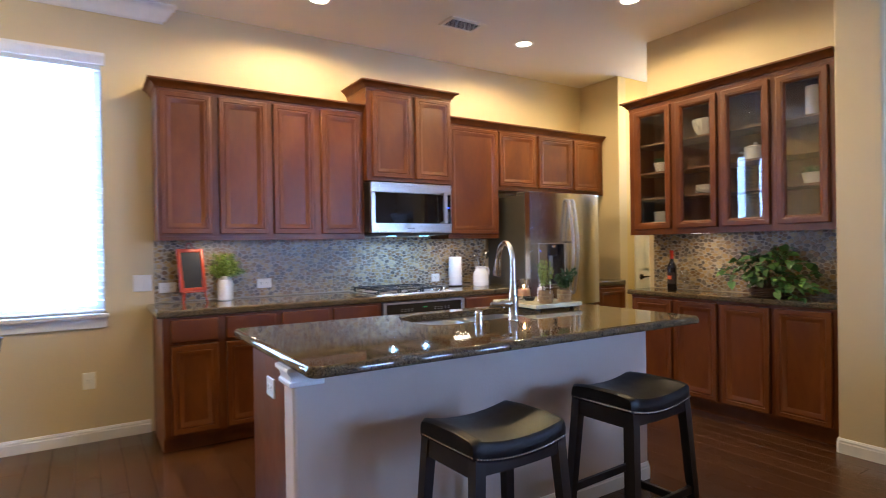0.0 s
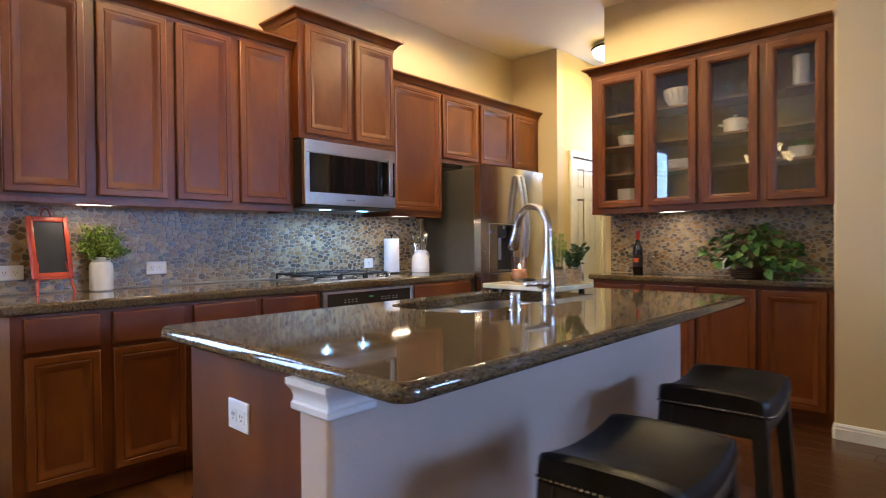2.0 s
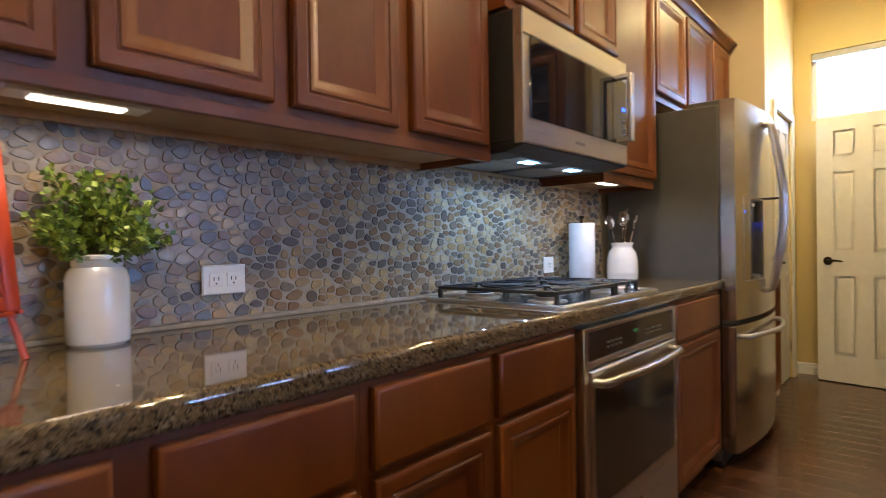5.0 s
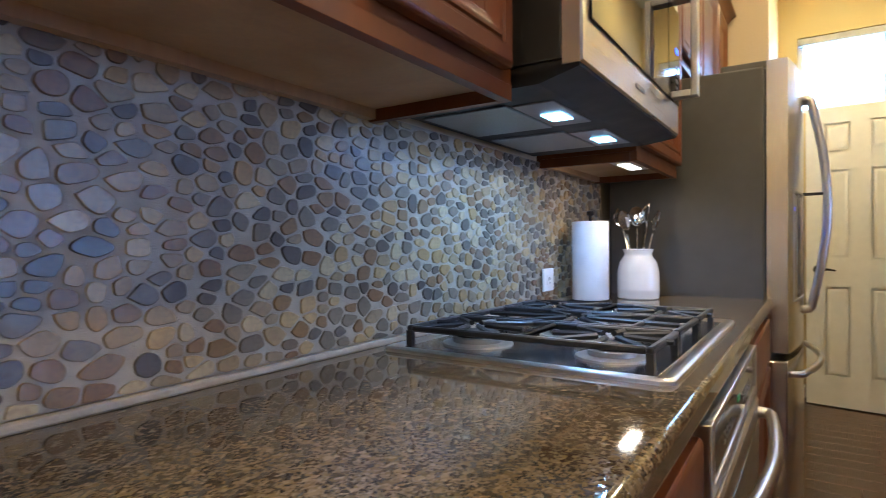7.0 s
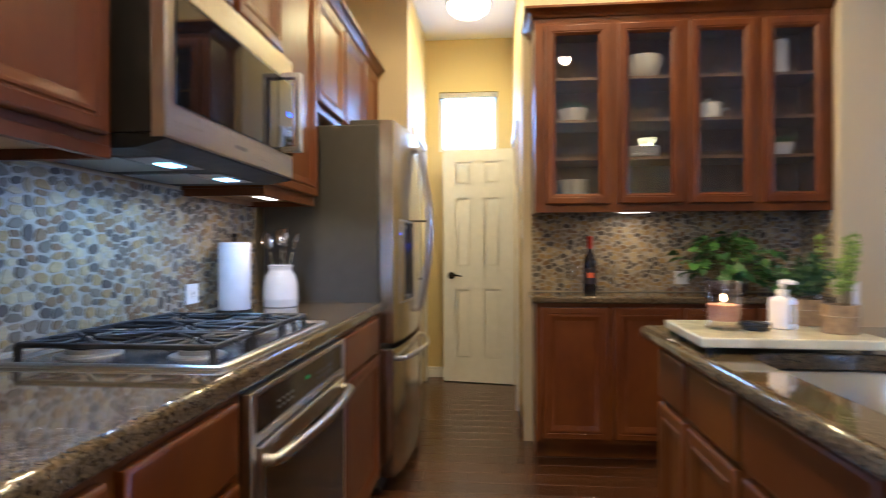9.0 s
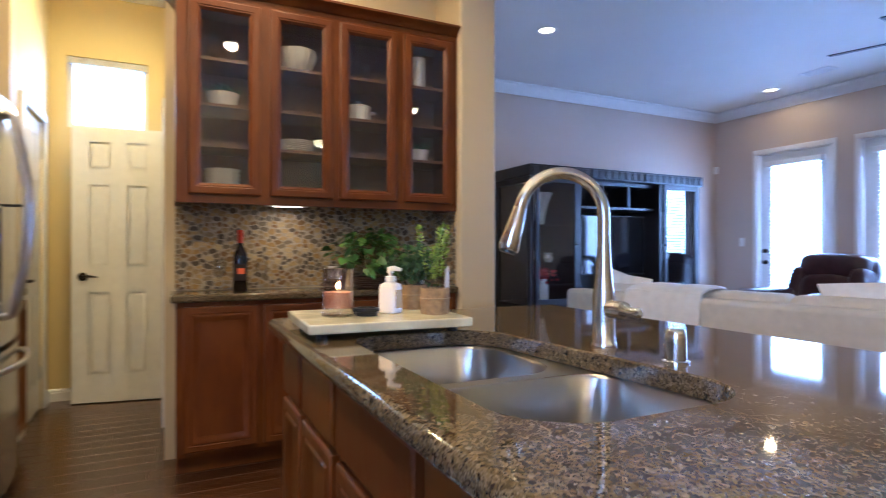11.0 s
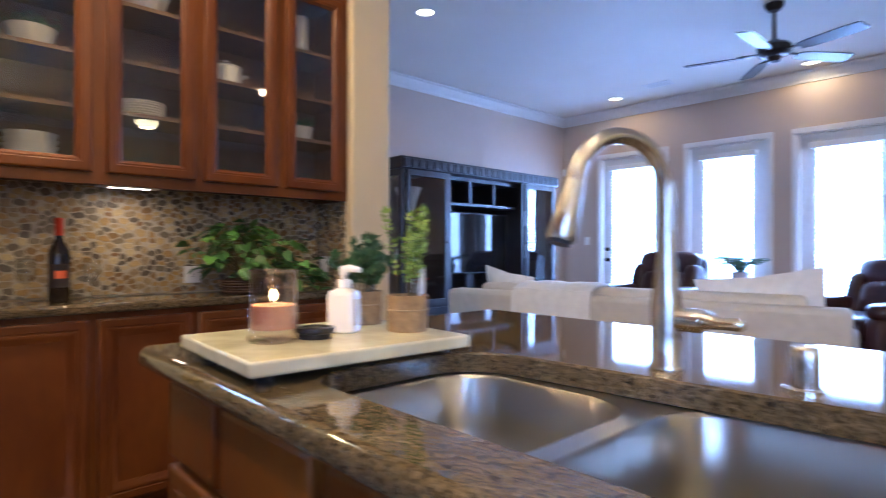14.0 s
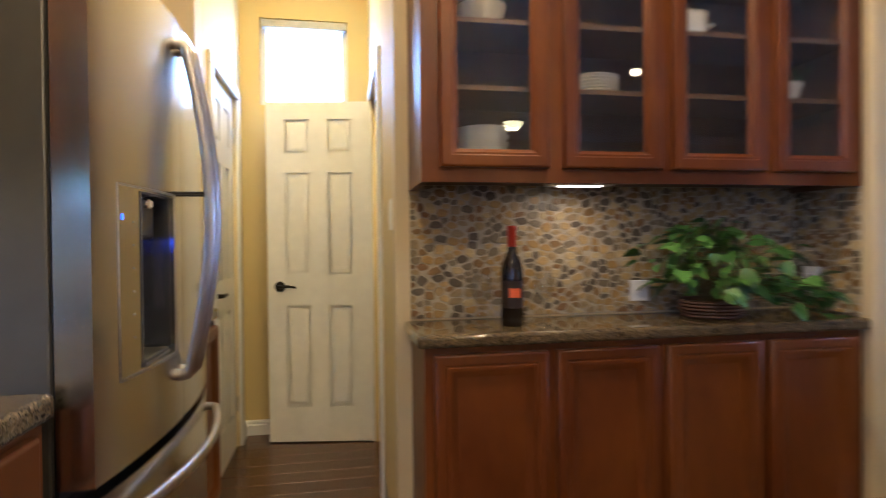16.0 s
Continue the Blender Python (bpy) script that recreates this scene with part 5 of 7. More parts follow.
# ---- counter things ----
rng = random.Random(5)
jar = thing("jar_planter", pose(1.445, 5.215, CT) @ Matrix.Scale(1.14, 4), "white painted mason jar holding artificial boxwood", "planter")
part("jar", lathe([(0, 0), (0.044, 0), (0.050, 0.006), (0.051, 0.02), (0.051, 0.115), (0.047, 0.130), (0.040, 0.138), (0.041, 0.141), (0.041, 0.150), (0.043, 0.152), (0.043, 0.158), (0.038, 0.16), (0.036, 0.15), (0.036, 0.10), (0, 0.10)], 32), CERAMIC, jar, "white painted glass jar")
bm, sb = bmesh.new(), bmesh.new()
for k in range(60):
    a, tilt = rng.uniform(0, 6.28), rng.uniform(0, 1.22)
    ln = rng.uniform(0.075, 0.130) * (1.3 if tilt < 0.45 else 0.98)
    d = Vector((math.sin(tilt) * math.cos(a), math.sin(tilt) * math.sin(a), math.cos(tilt)))
    if d.y > 0.45:
        d.y *= 0.5
    p0, p1 = Vector((d.x * 0.02, d.y * 0.02, 0.145)), Vector((d.x * 0.03, d.y * 0.03, 0.15)) + d * ln
    tube([p0, (p0 + p1) / 2 + Vector((0, 0, 0.01)), p1], 0.0011, 4, sb)
    spots = []
    for i in range(44):
        t = rng.uniform(0.28, 1.03)
        q = p0.lerp(p1, t) + Vector([rng.gauss(0, 0.007) for _ in range(3)])
        spots.append((q, d * 0.7 + Vector([rng.gauss(0, 0.7) for _ in range(3)])))
    add_leaves(bm, spots, 0.0135, 0.0115, rng)
part("foliage", bm, LEAF_BOX, jar, "dense small green leaves")
tagged(part("stems", sb, STEM, jar), kind="stuff")

easel = thing("chalkboard_easel", pose(1.20, 5.175, CT, 0, 0, 20), "red-orange framed small chalkboard on an easel", "chalkboard")
lean = Matrix.Translation((0, -0.035, 0.085)) @ Matrix.Rotation(radians(-9), 4, "X")
bw, bh = 0.195, 0.31
bm = bmesh.new()
for a in ((0, 0.024, 0, bh), (bw - 0.024, bw, 0, bh), (0.024, bw - 0.024, 0, 0.026), (0.024, bw - 0.024, bh - 0.026, bh)):
    bm_box(bm, a[0] - bw / 2, a[1] - bw / 2, -0.012, 0.010, a[2], a[3], 0.003)
bm.transform(lean)
part("frame", bm, ORANGE, easel, "red-orange painted wooden frame")
part("board", box(-bw / 2 + 0.022, bw / 2 - 0.022, -0.004, 0.004, 0.024, bh - 0.024), SLATE, easel, "black chalkboard").matrix_basis = lean
for sx in (-1, 1):
    part("leg", tube([lean @ Vector((sx * 0.05, 0.012, 0.20)), (sx * 0.092, -0.062, 0.0)], 0.006, 7), ORANGE, easel)
    part("peg", tube([lean @ Vector((sx * 0.085, -0.03, -0.004)), lean @ Vector((sx * 0.085, 0.012, -0.002))], 0.004, 6), ORANGE, easel)
part("back_leg", tube([lean @ Vector((0, 0.014, 0.24)), (0, 0.10, 0.0)], 0.006, 7), ORANGE, easel)
part("ledge", tube([lean @ Vector((-0.085, -0.012, -0.006)), lean @ Vector((0.085, -0.012, -0.006))], 0.005, 6), ORANGE, easel)
part("loop", tube([lean @ Vector((0.03 * math.cos(a) * 0.8, 0.0, bh - 0.002 + 0.045 * math.sin(a))) for a in [math.pi * k / 10 for k in range(11)]], 0.0045, 7), plain("red_cord", (0.25, 0.02, 0.015), 0.6), easel, "red hanging loop")

tow = thing("paper_towel_holder", pose(3.535, 5.205, CT), "white paper towel roll on dark stand", "paper towel")
part("base", lathe([(0, 0), (0.072, 0), (0.072, 0.006), (0.066, 0.010), (0, 0.010)], 32), BRONZE, tow, "dark round metal base")
part("rod", lathe([(0, 0.010), (0.006, 0.010), (0.006, 0.30), (0.012, 0.304), (0.012, 0.316), (0, 0.32)], 12), BRONZE, tow)
part("roll", lathe([(0.018, 0.011), (0.060, 0.011), (0.062, 0.014), (0.062, 0.278), (0.060, 0.281), (0.018, 0.281)], 36), PAPER, tow, "white quilted paper roll")

crock = thing("utensil_crock", pose(3.76, 5.10, CT), "white ceramic jug holding metal utensils", "utensil holder")
part("jug", lathe([(0, 0), (0.070, 0), (0.074, 0.004), (0.075, 0.03), (0.076, 0.034), (0.075, 0.038), (0.074, 0.10), (0.066, 0.135), (0.052, 0.155), (0.049, 0.165), (0.055, 0.182), (0.052, 0.184), (0.045, 0.165), (0.045, 0.06), (0, 0.05)], 36), CERAMIC, crock)
part("jug_handle", tube([(0.055, 0, 0.165), (0.085, 0, 0.165), (0.100, 0, 0.135), (0.095, 0, 0.105), (0.072, 0, 0.09)], 0.007, 10), CERAMIC, crock)
for k, (a, ln, tip) in enumerate(((0.3, 0.24, 0.030), (1.4, 0.25, 0.026), (2.6, 0.22, 0.028), (3.9, 0.26, 0.024), (5.2, 0.22, 0.03))):
    d = Vector((math.cos(a) * 0.25, math.sin(a) * 0.25, 1)).normalized()
    p = Vector((math.cos(a) * 0.012, math.sin(a) * 0.012, 0.075))
    bm = tube([p, p + d * (ln - 0.05)], 0.004, 8)
    top = p + d * ln
    if k % 2:
        for j in range(6):
            s = d.orthogonal().normalized()
            s.rotate(Matrix.Rotation(math.pi * j / 6, 3, d))
            tube([p + d * (ln - 0.055) + s * tip * math.sin(u) + d * (0.075 * u / math.pi) for u in [math.pi * i / 8 for i in range(9)]], 0.0013, 5, bm)
    else:
        bmesh.ops.create_uvsphere(bm, u_segments=14, v_segments=8, radius=1, matrix=Matrix.Translation(top) @ d.to_track_quat("Z", "Y").to_matrix().to_4x4() @ Matrix.Diagonal((tip, 0.010, tip * 1.35, 1)))
    part("utensil", bm, CHROME, crock, "shiny metal utensil")

# ---- tray on the island ----
TR = pose(2.948, 3.418, 0.914, 0, 0, -3)
tray = thing("serving_board", TR, "cream marble board on small black feet", "serving board")
part("slab", box(-0.18, 0.18, -0.222, 0.222, 0.016, 0.041, 0.005, 3), MARBLE, tray, "cream veined marble slab")
for sx in (-1, 1):
    for sy in (-1, 1):
        part("foot", lathe([(0, 0), (0.014, 0), (0.015, 0.004), (0.015, 0.0158), (0, 0.0158)], 14, (sx * 0.13, sy * 0.18, 0)), BLACKPLASTIC, tray)
TZ = 0.9552
candle = thing("jar_candle", pose(2.945, 3.530, TZ) @ Matrix.Scale(1.17, 4), "lit pink candle in a clear footed glass jar", "candle")
part("glass", lathe([(0, 0), (0.037, 0), (0.040, 0.004), (0.039, 0.008), (0.034, 0.012), (0.0365, 0.018), (0.0368, 0.106), (0.0385, 0.109), (0.037, 0.112), (0.0345, 0.108), (0.0345, 0.02), (0, 0.018)], 36), JARGLASS, candle).visible_shadow = False
part("wax", lathe([(0, 0.0185), (0.034, 0.0205), (0.034, 0.057), (0.030, 0.0565), (0.0, 0.056)], 30), WAX, candle, "pink wax")
part("rim", tube([(0.0365 * math.cos(2 * math.pi * k / 32), 0.0365 * math.sin(2 * math.pi * k / 32), 0.1105) for k in range(33)], 0.0022, 6), GLASSWARE, candle).visible_shadow = False
part("wick", tube([(0, 0, 0.056), (0.001, 0, 0.066)], 0.001, 6), BLACKPLASTIC, candle)
part("flame", lathe([(0, 0.064), (0.003, 0.066), (0.0046, 0.069), (0.0034, 0.074), (0.0014, 0.079), (0, 0.081)], 12), FLAME, candle, "small flame")
lamp("candle_lamp", "POINT", pose(2.945, 3.530, TZ + 0.098), 0.5, (1.0, 0.55, 0.2), 0.006)
lid = single("candle_lid", lathe([(0, 0), (0.030, 0), (0.031, 0.003), (0.031, 0.010), (0.036, 0.012), (0.0375, 0.016), (0.036, 0.021), (0.027, 0.022), (0.025, 0.018), (0, 0.018)], 36), BLACKPLASTIC, pose(2.925, 3.455, TZ), "black round candle lid on marble board", "lid")
pump = thing("soap_dispenser", pose(2.955, 3.372, TZ, 0, 0, 35), "white square soap bottle with pump top", "soap dispenser")
bm = loft(bmesh.new(), [[(x, y, z) for x, y in rounded(w, d, r, 4)] for w, d, r, z in ((0.05, 0.04, 0.008, 0), (0.058, 0.047, 0.01, 0.003), (0.058, 0.047, 0.01, 0.075), (0.054, 0.043, 0.012, 0.083), (0.034, 0.030, 0.012, 0.088), (0.028, 0.028, 0.0139, 0.090))])
part("bottle", bm, PLATEWHITE, pump)
part("collar", lathe([(0, 0.0902), (0.0155, 0.0902), (0.0155, 0.106), (0.006, 0.108), (0.006, 0.120), (0, 0.120)], 20), PLATEWHITE, pump)
part("nozzle", tube([(0, 0, 0.1165), (0, 0, 0.126), (-0.012, 0, 0.130), (-0.036, 0, 0.126)], [0.010, 0.011, 0.008, 0.005], 12), PLATEWHITE, pump)
part("label", box(-0.0297, -0.0293, -0.017, 0.017, 0.015, 0.068), plain("gold_label", (0.42, 0.28, 0.10), 0.4, 0.4), pump, "gold paper label")


def burlap_pot(x, y, kind, turn):
    t = thing("herb_pot", pose(x, y, TZ, 0, 0, turn), "burlap-wrapped pot with " + ("bright green herb sprigs" if kind else "round-leaved green herb"), "potted herb", "herb pots")
    part("wrap", lathe([(0, 0), (0.039, 0), (0.0405, 0.003), (0.042, 0.03), (0.043, 0.071), (0.0425, 0.074), (0.038, 0.074), (0.037, 0.06), (0, 0.06)], 32), BURLAP, t, "tan burlap wrapping")
    bm = tube([(0.0435 * math.cos(a), 0.0435 * math.sin(a), 0.045) for a in [2 * math.pi * k / 24 for k in range(25)]], 0.0016, 5)
    for s in (-1, 1):
        tube([(0, -0.0445, 0.045), (s * 0.012, -0.047, 0.055), (s * 0.022, -0.046, 0.052), (s * 0.012, -0.0465, 0.046), (0, -0.0445, 0.045)], 0.0014, 5, bm)
        tube([(0, -0.0445, 0.045), (s * 0.008, -0.0455, 0.03), (s * 0.012, -0.045, 0.018)], 0.0013, 5, bm)
    part("twine", bm, plain("twine", (0.45, 0.32, 0.17), 0.9), t, "twine bow")
    part("soil", lathe([(0, 0.061), (0.0365, 0.061), (0, 0.065)], 20), SOIL, t)
    r2 = random.Random(int(x * 1000))
    fol, st = bmesh.new(), bmesh.new()
    for k in range(10 if kind else 18):
        a = r2.uniform(0, 6.28)
        out, ht = (r2.uniform(0.006, 0.055), r2.uniform(0.11, 0.185)) if kind else (r2.uniform(0.02, 0.075), r2.uniform(0.05, 0.13))
        p0 = Vector((0.018 * math.cos(a), 0.018 * math.sin(a), 0.062))
        p1 = Vector((out * math.cos(a), out * math.sin(a), 0.062 + ht))
        mid = (p0 + p1) / 2 + Vector((0, 0, 0.015))
        tube([p0, mid, p1], [0.0016, 0.0013, 0.0008], 5, st)
        spots = []
        n = 14 if kind else 12
        for i in range(n):
            u = 0.25 + 0.75 * i / (n - 1)
            q = p0.lerp(mid, u * 2) if u < 0.5 else mid.lerp(p1, u * 2 - 1)
            b = r2.uniform(0, 6.28)
            for s in (0, math.pi):
                spots.append((q, Vector((math.cos(b + s), math.sin(b + s), 0.7))))
        spots += [(p1, Vector((r2.gauss(0, 0.3), r2.gauss(0, 0.3), 1))) for _ in range(4)]
        add_leaves(fol, spots, 0.017 if kind else 0.022, 0.0085 if kind else 0.015, r2)
    part("foliage", fol, LEAF_HERB if kind else LEAF_DARK, t)
    tagged(part("stems", st, STEM, t), kind="stuff")
    part("plant_stake", box(-0.032, -0.018, -0.031, -0.0295, 0.058, 0.135, 0.0005), PLATEWHITE, t, "white plant marker")


burlap_pot(2.885, 3.262, True, 40)
burlap_pot(3.04, 3.265, False, 60)

# ---- hutch counter ----
bot = thing("wine_bottle", pose(4.60, 3.61, 0.914), "dark red wine bottle with orange label and red foil", "wine bottle")
part("bottle", lathe([(0, 0), (0.034, 0), (0.037, 0.004), (0.037, 0.185), (0.034, 0.205), (0.020, 0.232), (0.0145, 0.250), (0.0142, 0.262), (0, 0.262)], 32), BOTTLE, bot)
part("foil", lathe([(0.0146, 0.2605), (0.0148, 0.318), (0.0158, 0.320), (0.0158, 0.326), (0.0146, 0.330), (0, 0.330), ], 24), REDFOIL, bot, "red foil capsule")
bm = bmesh.new()
loft(bm, [[(0.0376 * math.cos(a), 0.0376 * math.sin(a), z) for a in [radians(110 + 140 * k / 16) for k in range(17)]] for z in (0.06, 0.15)], closed=False, cap=False)
part("label", bm, plain("dark_label", (0.02, 0.012, 0.012), 0.5, vary=0.3), bot, "dark label with orange print")
bm = bmesh.new()
loft(bm, [[(0.0379 * math.cos(a), 0.0379 * math.sin(a), z) for a in [radians(150 + 60 * k / 12) for k in range(13)]] for z in (0.095, 0.125)], closed=False, cap=False)
part("label_print", bm, plain("orange_print", (0.65, 0.12, 0.04), 0.5), bot)
for x, y in ((4.60, 3.715), (4.60, 3.50)):
    g = thing("wine_glass", pose(x, y, 0.914), "clear empty wine glass beside the bottle", "wine glass", "wine glasses")
    part("foot", lathe([(0, 0), (0.032, 0), (0.032, 0.0015), (0.008, 0.005), (0.004, 0.01), (0.0035, 0.07), (0, 0.07)], 24), GLASSWARE, g).visible_shadow = False
    part("bowl", lathe([(0.0035, 0.0702), (0.012, 0.075), (0.028, 0.095), (0.034, 0.12), (0.032, 0.15), (0.028, 0.172), (0.027, 0.172), (0.031, 0.15), (0.033, 0.12), (0.027, 0.097), (0.003, 0.075)], 28, cap=False), GLASSWARE, g).visible_shadow = False

ivy = thing("potted_ivy", pose(4.62, 2.86, 0.914), "bushy green ivy trailing over a wicker basket", "potted plant")
part("basket", lathe([(0, 0), (0.085, 0), (0.105, 0.02), (0.11, 0.06), (0.115, 0.065), (0.10, 0.065), (0.09, 0.02), (0, 0.02)], 30), WICKER, ivy, "dark woven basket")
for z in (0.01, 0.022, 0.034, 0.046, 0.058):
    part("weave", tube([((0.098 + 0.2 * (z if z < 0.03 else 0.055) + 0.003 * (k % 2)) * math.cos(2 * math.pi * k / 36), (0.098 + 0.2 * (z if z < 0.03 else 0.055) + 0.003 * (k % 2)) * math.sin(2 * math.pi * k / 36), z) for k in range(37)], 0.0045, 5), WICKER, ivy)
part("soil", lathe([(0, 0.045), (0.098, 0.05), (0, 0.058)], 20), SOIL, ivy)
big = [leaf_mesh("leaf", LEAF_IVY, l, w, 0.3, c, True) for l, w, c in ((0.075, 0.062, 0.25), (0.06, 0.05, 0.35), (0.085, 0.07, 0.15))]
r3 = random.Random(11)
vines = bmesh.new()
for k in range(58):
    trailing = k >= 46
    a = r3.uniform(-2.7, -1.75) if trailing else 2 * math.pi * k / 46 + r3.uniform(-0.2, 0.2)
    reach = r3.uniform(0.26, 0.36) if trailing else r3.uniform(0.04, 0.30)
    up = r3.uniform(0.05, 0.16) if trailing else r3.uniform(0.10, 0.40)
    ex, ey = math.cos(a) * reach, math.sin(a) * reach * 1.05
    ex = max(-0.24, min(0.085, ex))
    droop = r3.uniform(-0.06, 0.10) if ex > -0.13 else r3.uniform(-0.1, 0.02)
    p0, p1 = Vector((ex * 0.15, ey * 0.15, 0.05)), Vector((ex * 0.55, ey * 0.55, 0.05 + up))
    p2 = Vector((ex, ey, max(0.05 + up * 0.55 + droop, 0.03 if ex > -0.17 else -0.10)))
    pts = [(1 - t) ** 2 * p0 + 2 * t * (1 - t) * p1 + t * t * p2 for t in [i / 6 for i in range(7)]]
    tube(pts, 0.0016, 5, vines)
    for t in (3, 4, 5, 6, 6):
        q = pts[t] + Vector([r3.gauss(0, 0.012) for _ in range(3)])
        q.x = min(q.x, 0.10)
        if -0.175 < q.x and q.z < 0.03:
            q.z = 0.03 + r3.random() * 0.02
        m = Matrix.Translation(q) @ Matrix.Rotation(a - math.pi / 2 + r3.gauss(0, 0.6), 4, "Z") @ Matrix.Rotation(r3.uniform(-0.9, 0.35), 4, "X") @ Matrix.Rotation(r3.gauss(0, 0.4), 4, "Y")
        piece("leaf", big[r3.randrange(3)], ivy, m @ Matrix.Diagonal([r3.uniform(0.52, 0.92)] * 3 + [1]))
tagged(part("vines", vines, STEM, ivy), kind="stuff")


# ---- dishes behind glass: local x along the hutch, z from the cabinet's floor ----
def inside(x, shelf, y=0.15):
    z = 0.0401 if shelf == 0 else SHELVES[shelf - 1] + 0.0161
    return HT @ Matrix.Translation((x, y, z))


def plates(x, shelf, n, r, label="stack of white plates on a shelf"):
    t = thing("plate_stack", inside(x, shelf), label, "plates", "dish stacks")
    data = mesh_of("plate", lathe([(0, 0), (r * 0.55, 0), (r * 0.6, 0.004), (r, 0.013), (r, 0.016), (r * 0.6, 0.008), (0, 0.006)], 36), CERAMIC)
    for i in range(n):
        piece("plate", data, t, Matrix.Translation((0, 0, i * 0.0105)))


def bowls(x, shelf, n, r, h, step, label):
    t = thing("bowl_stack", inside(x, shelf), label, "bowls", "dish stacks")
    data = mesh_of("bowl", lathe([(0, 0), (r * 0.45, 0), (r * 0.5, 0.006), (r * 0.8, h * 0.4), (r, h), (r - 0.003, h), (r * 0.78, h * 0.42), (r * 0.45, 0.010), (0, 0.008)], 36), CERAMIC)
    for i in range(n):
        piece("bowl", data, t, Matrix.Translation((0, 0, i * step)))
    return t


def shelf_plant(x, shelf, r, h):
    t = thing("shelf_plant", inside(x, shelf), "small green plant in white tapered pot on shelf", "potted plant", "shelf plants")
    part("pot", lathe([(0, 0), (r * 0.72, 0), (r * 0.75, 0.003), (r, h), (r - 0.004, h), (r * 0.7, 0.01), (0, 0.01)], 30), CERAMIC, t)
    rr, bm = random.Random(int(x * 100)), bmesh.new()
    add_leaves(bm, [((rr.gauss(0, r * 0.42), rr.gauss(0, r * 0.42), h + rr.uniform(-0.008, 0.03)), (rr.gauss(0, 0.6), rr.gauss(0, 0.6), 1)) for _ in range(240)], 0.022, 0.010, rr)
    part("foliage", bm, LEAF_DARK, t)
    part("soil", lathe([(0, h - 0.014), (r * 0.9, h - 0.012), (0, h - 0.008)], 16), SOIL, t)


def glasses(x, shelf, n, r, h):
    for i in range(n):
        t = thing("drinking_glass", inside(x + (i - (n - 1) / 2) * 0.085, shelf, 0.12 + 0.06 * (i % 2)), "clear drinking glass on a shelf", "glass", "shelf glasses")
        part("glass", lathe([(0, 0), (r * 0.8, 0), (r * 0.85, 0.003), (r, h), (r - 0.002, h), (r * 0.78, 0.008), (0, 0.008)], 22), GLASSWARE, t).visible_shadow = False


bowls(0.226, 0, 5, 0.092, 0.055, 0.024, "stack of white bowls on a shelf")
bowls(0.615, 0, 1, 0.042, 0.035, 0, "small white bowl on a shelf")
bowls(0.52, 0, 1, 0.042, 0.035, 0, "small white bowl on a shelf")
bowls(0.71, 0, 1, 0.042, 0.035, 0, "small white bowl on a shelf")
plates(0.995, 0, 5, 0.105)
plates(1.365, 0, 5, 0.10)
shelf_plant(0.226, 2, 0.086, 0.08)
plates(0.615, 1, 6, 0.095)
t = bowls(0.615, 3, 1, 0.112, 0.13, 0, "large white ribbed bowl on top shelf")
part("ribs", [tube([(0.112 * k * math.cos(a), 0.112 * k * math.sin(a), z) for k, z in ((0.55, 0.012), (0.82, 0.055), (0.95, 0.095), (1.0, 0.118))], 0.004, 5, bm0) for bm0 in [bmesh.new()] for a in [2 * math.pi * i / 18 for i in range(18)]][-1], CERAMIC, t)
pot = thing("casserole_pot", inside(0.98, 2), "white lidded enamel pot on a shelf", "cooking pot")
part("pot", lathe([(0, 0), (0.066, 0), (0.072, 0.006), (0.074, 0.088), (0.077, 0.09), (0.077, 0.094), (0, 0.094)], 32), CERAMIC, pot)
part("lid", lathe([(0.076, 0.0942), (0.06, 0.104), (0.03, 0.110), (0.012, 0.112), (0.010, 0.120), (0.016, 0.128), (0, 0.132)], 32), CERAMIC, pot)
for s in (-1, 1):
    part("handle", tube([(s * 0.072, -0.02, 0.066), (s * 0.098, -0.018, 0.068), (s * 0.098, 0.018, 0.068), (s * 0.072, 0.02, 0.066)], 0.006, 8), CERAMIC, pot)
vase = thing("white_vase", inside(1.365, 3), "tall white textured cylinder vase on top shelf", "vase")
part("body", lathe([(0, 0), (0.044, 0), (0.047, 0.004)] + [(0.047 + 0.0015 * (i % 2), 0.008 + 0.008 * i) for i in range(24)] + [(0.046, 0.205), (0.042, 0.205), (0.041, 0.02), (0, 0.02)], 30), CERAMIC, vase)
shelf_plant(1.365, 1, 0.075, 0.075)
glasses(0.226, 3, 2, 0.030, 0.135)
glasses(0.99, 3, 2, 0.034, 0.12)

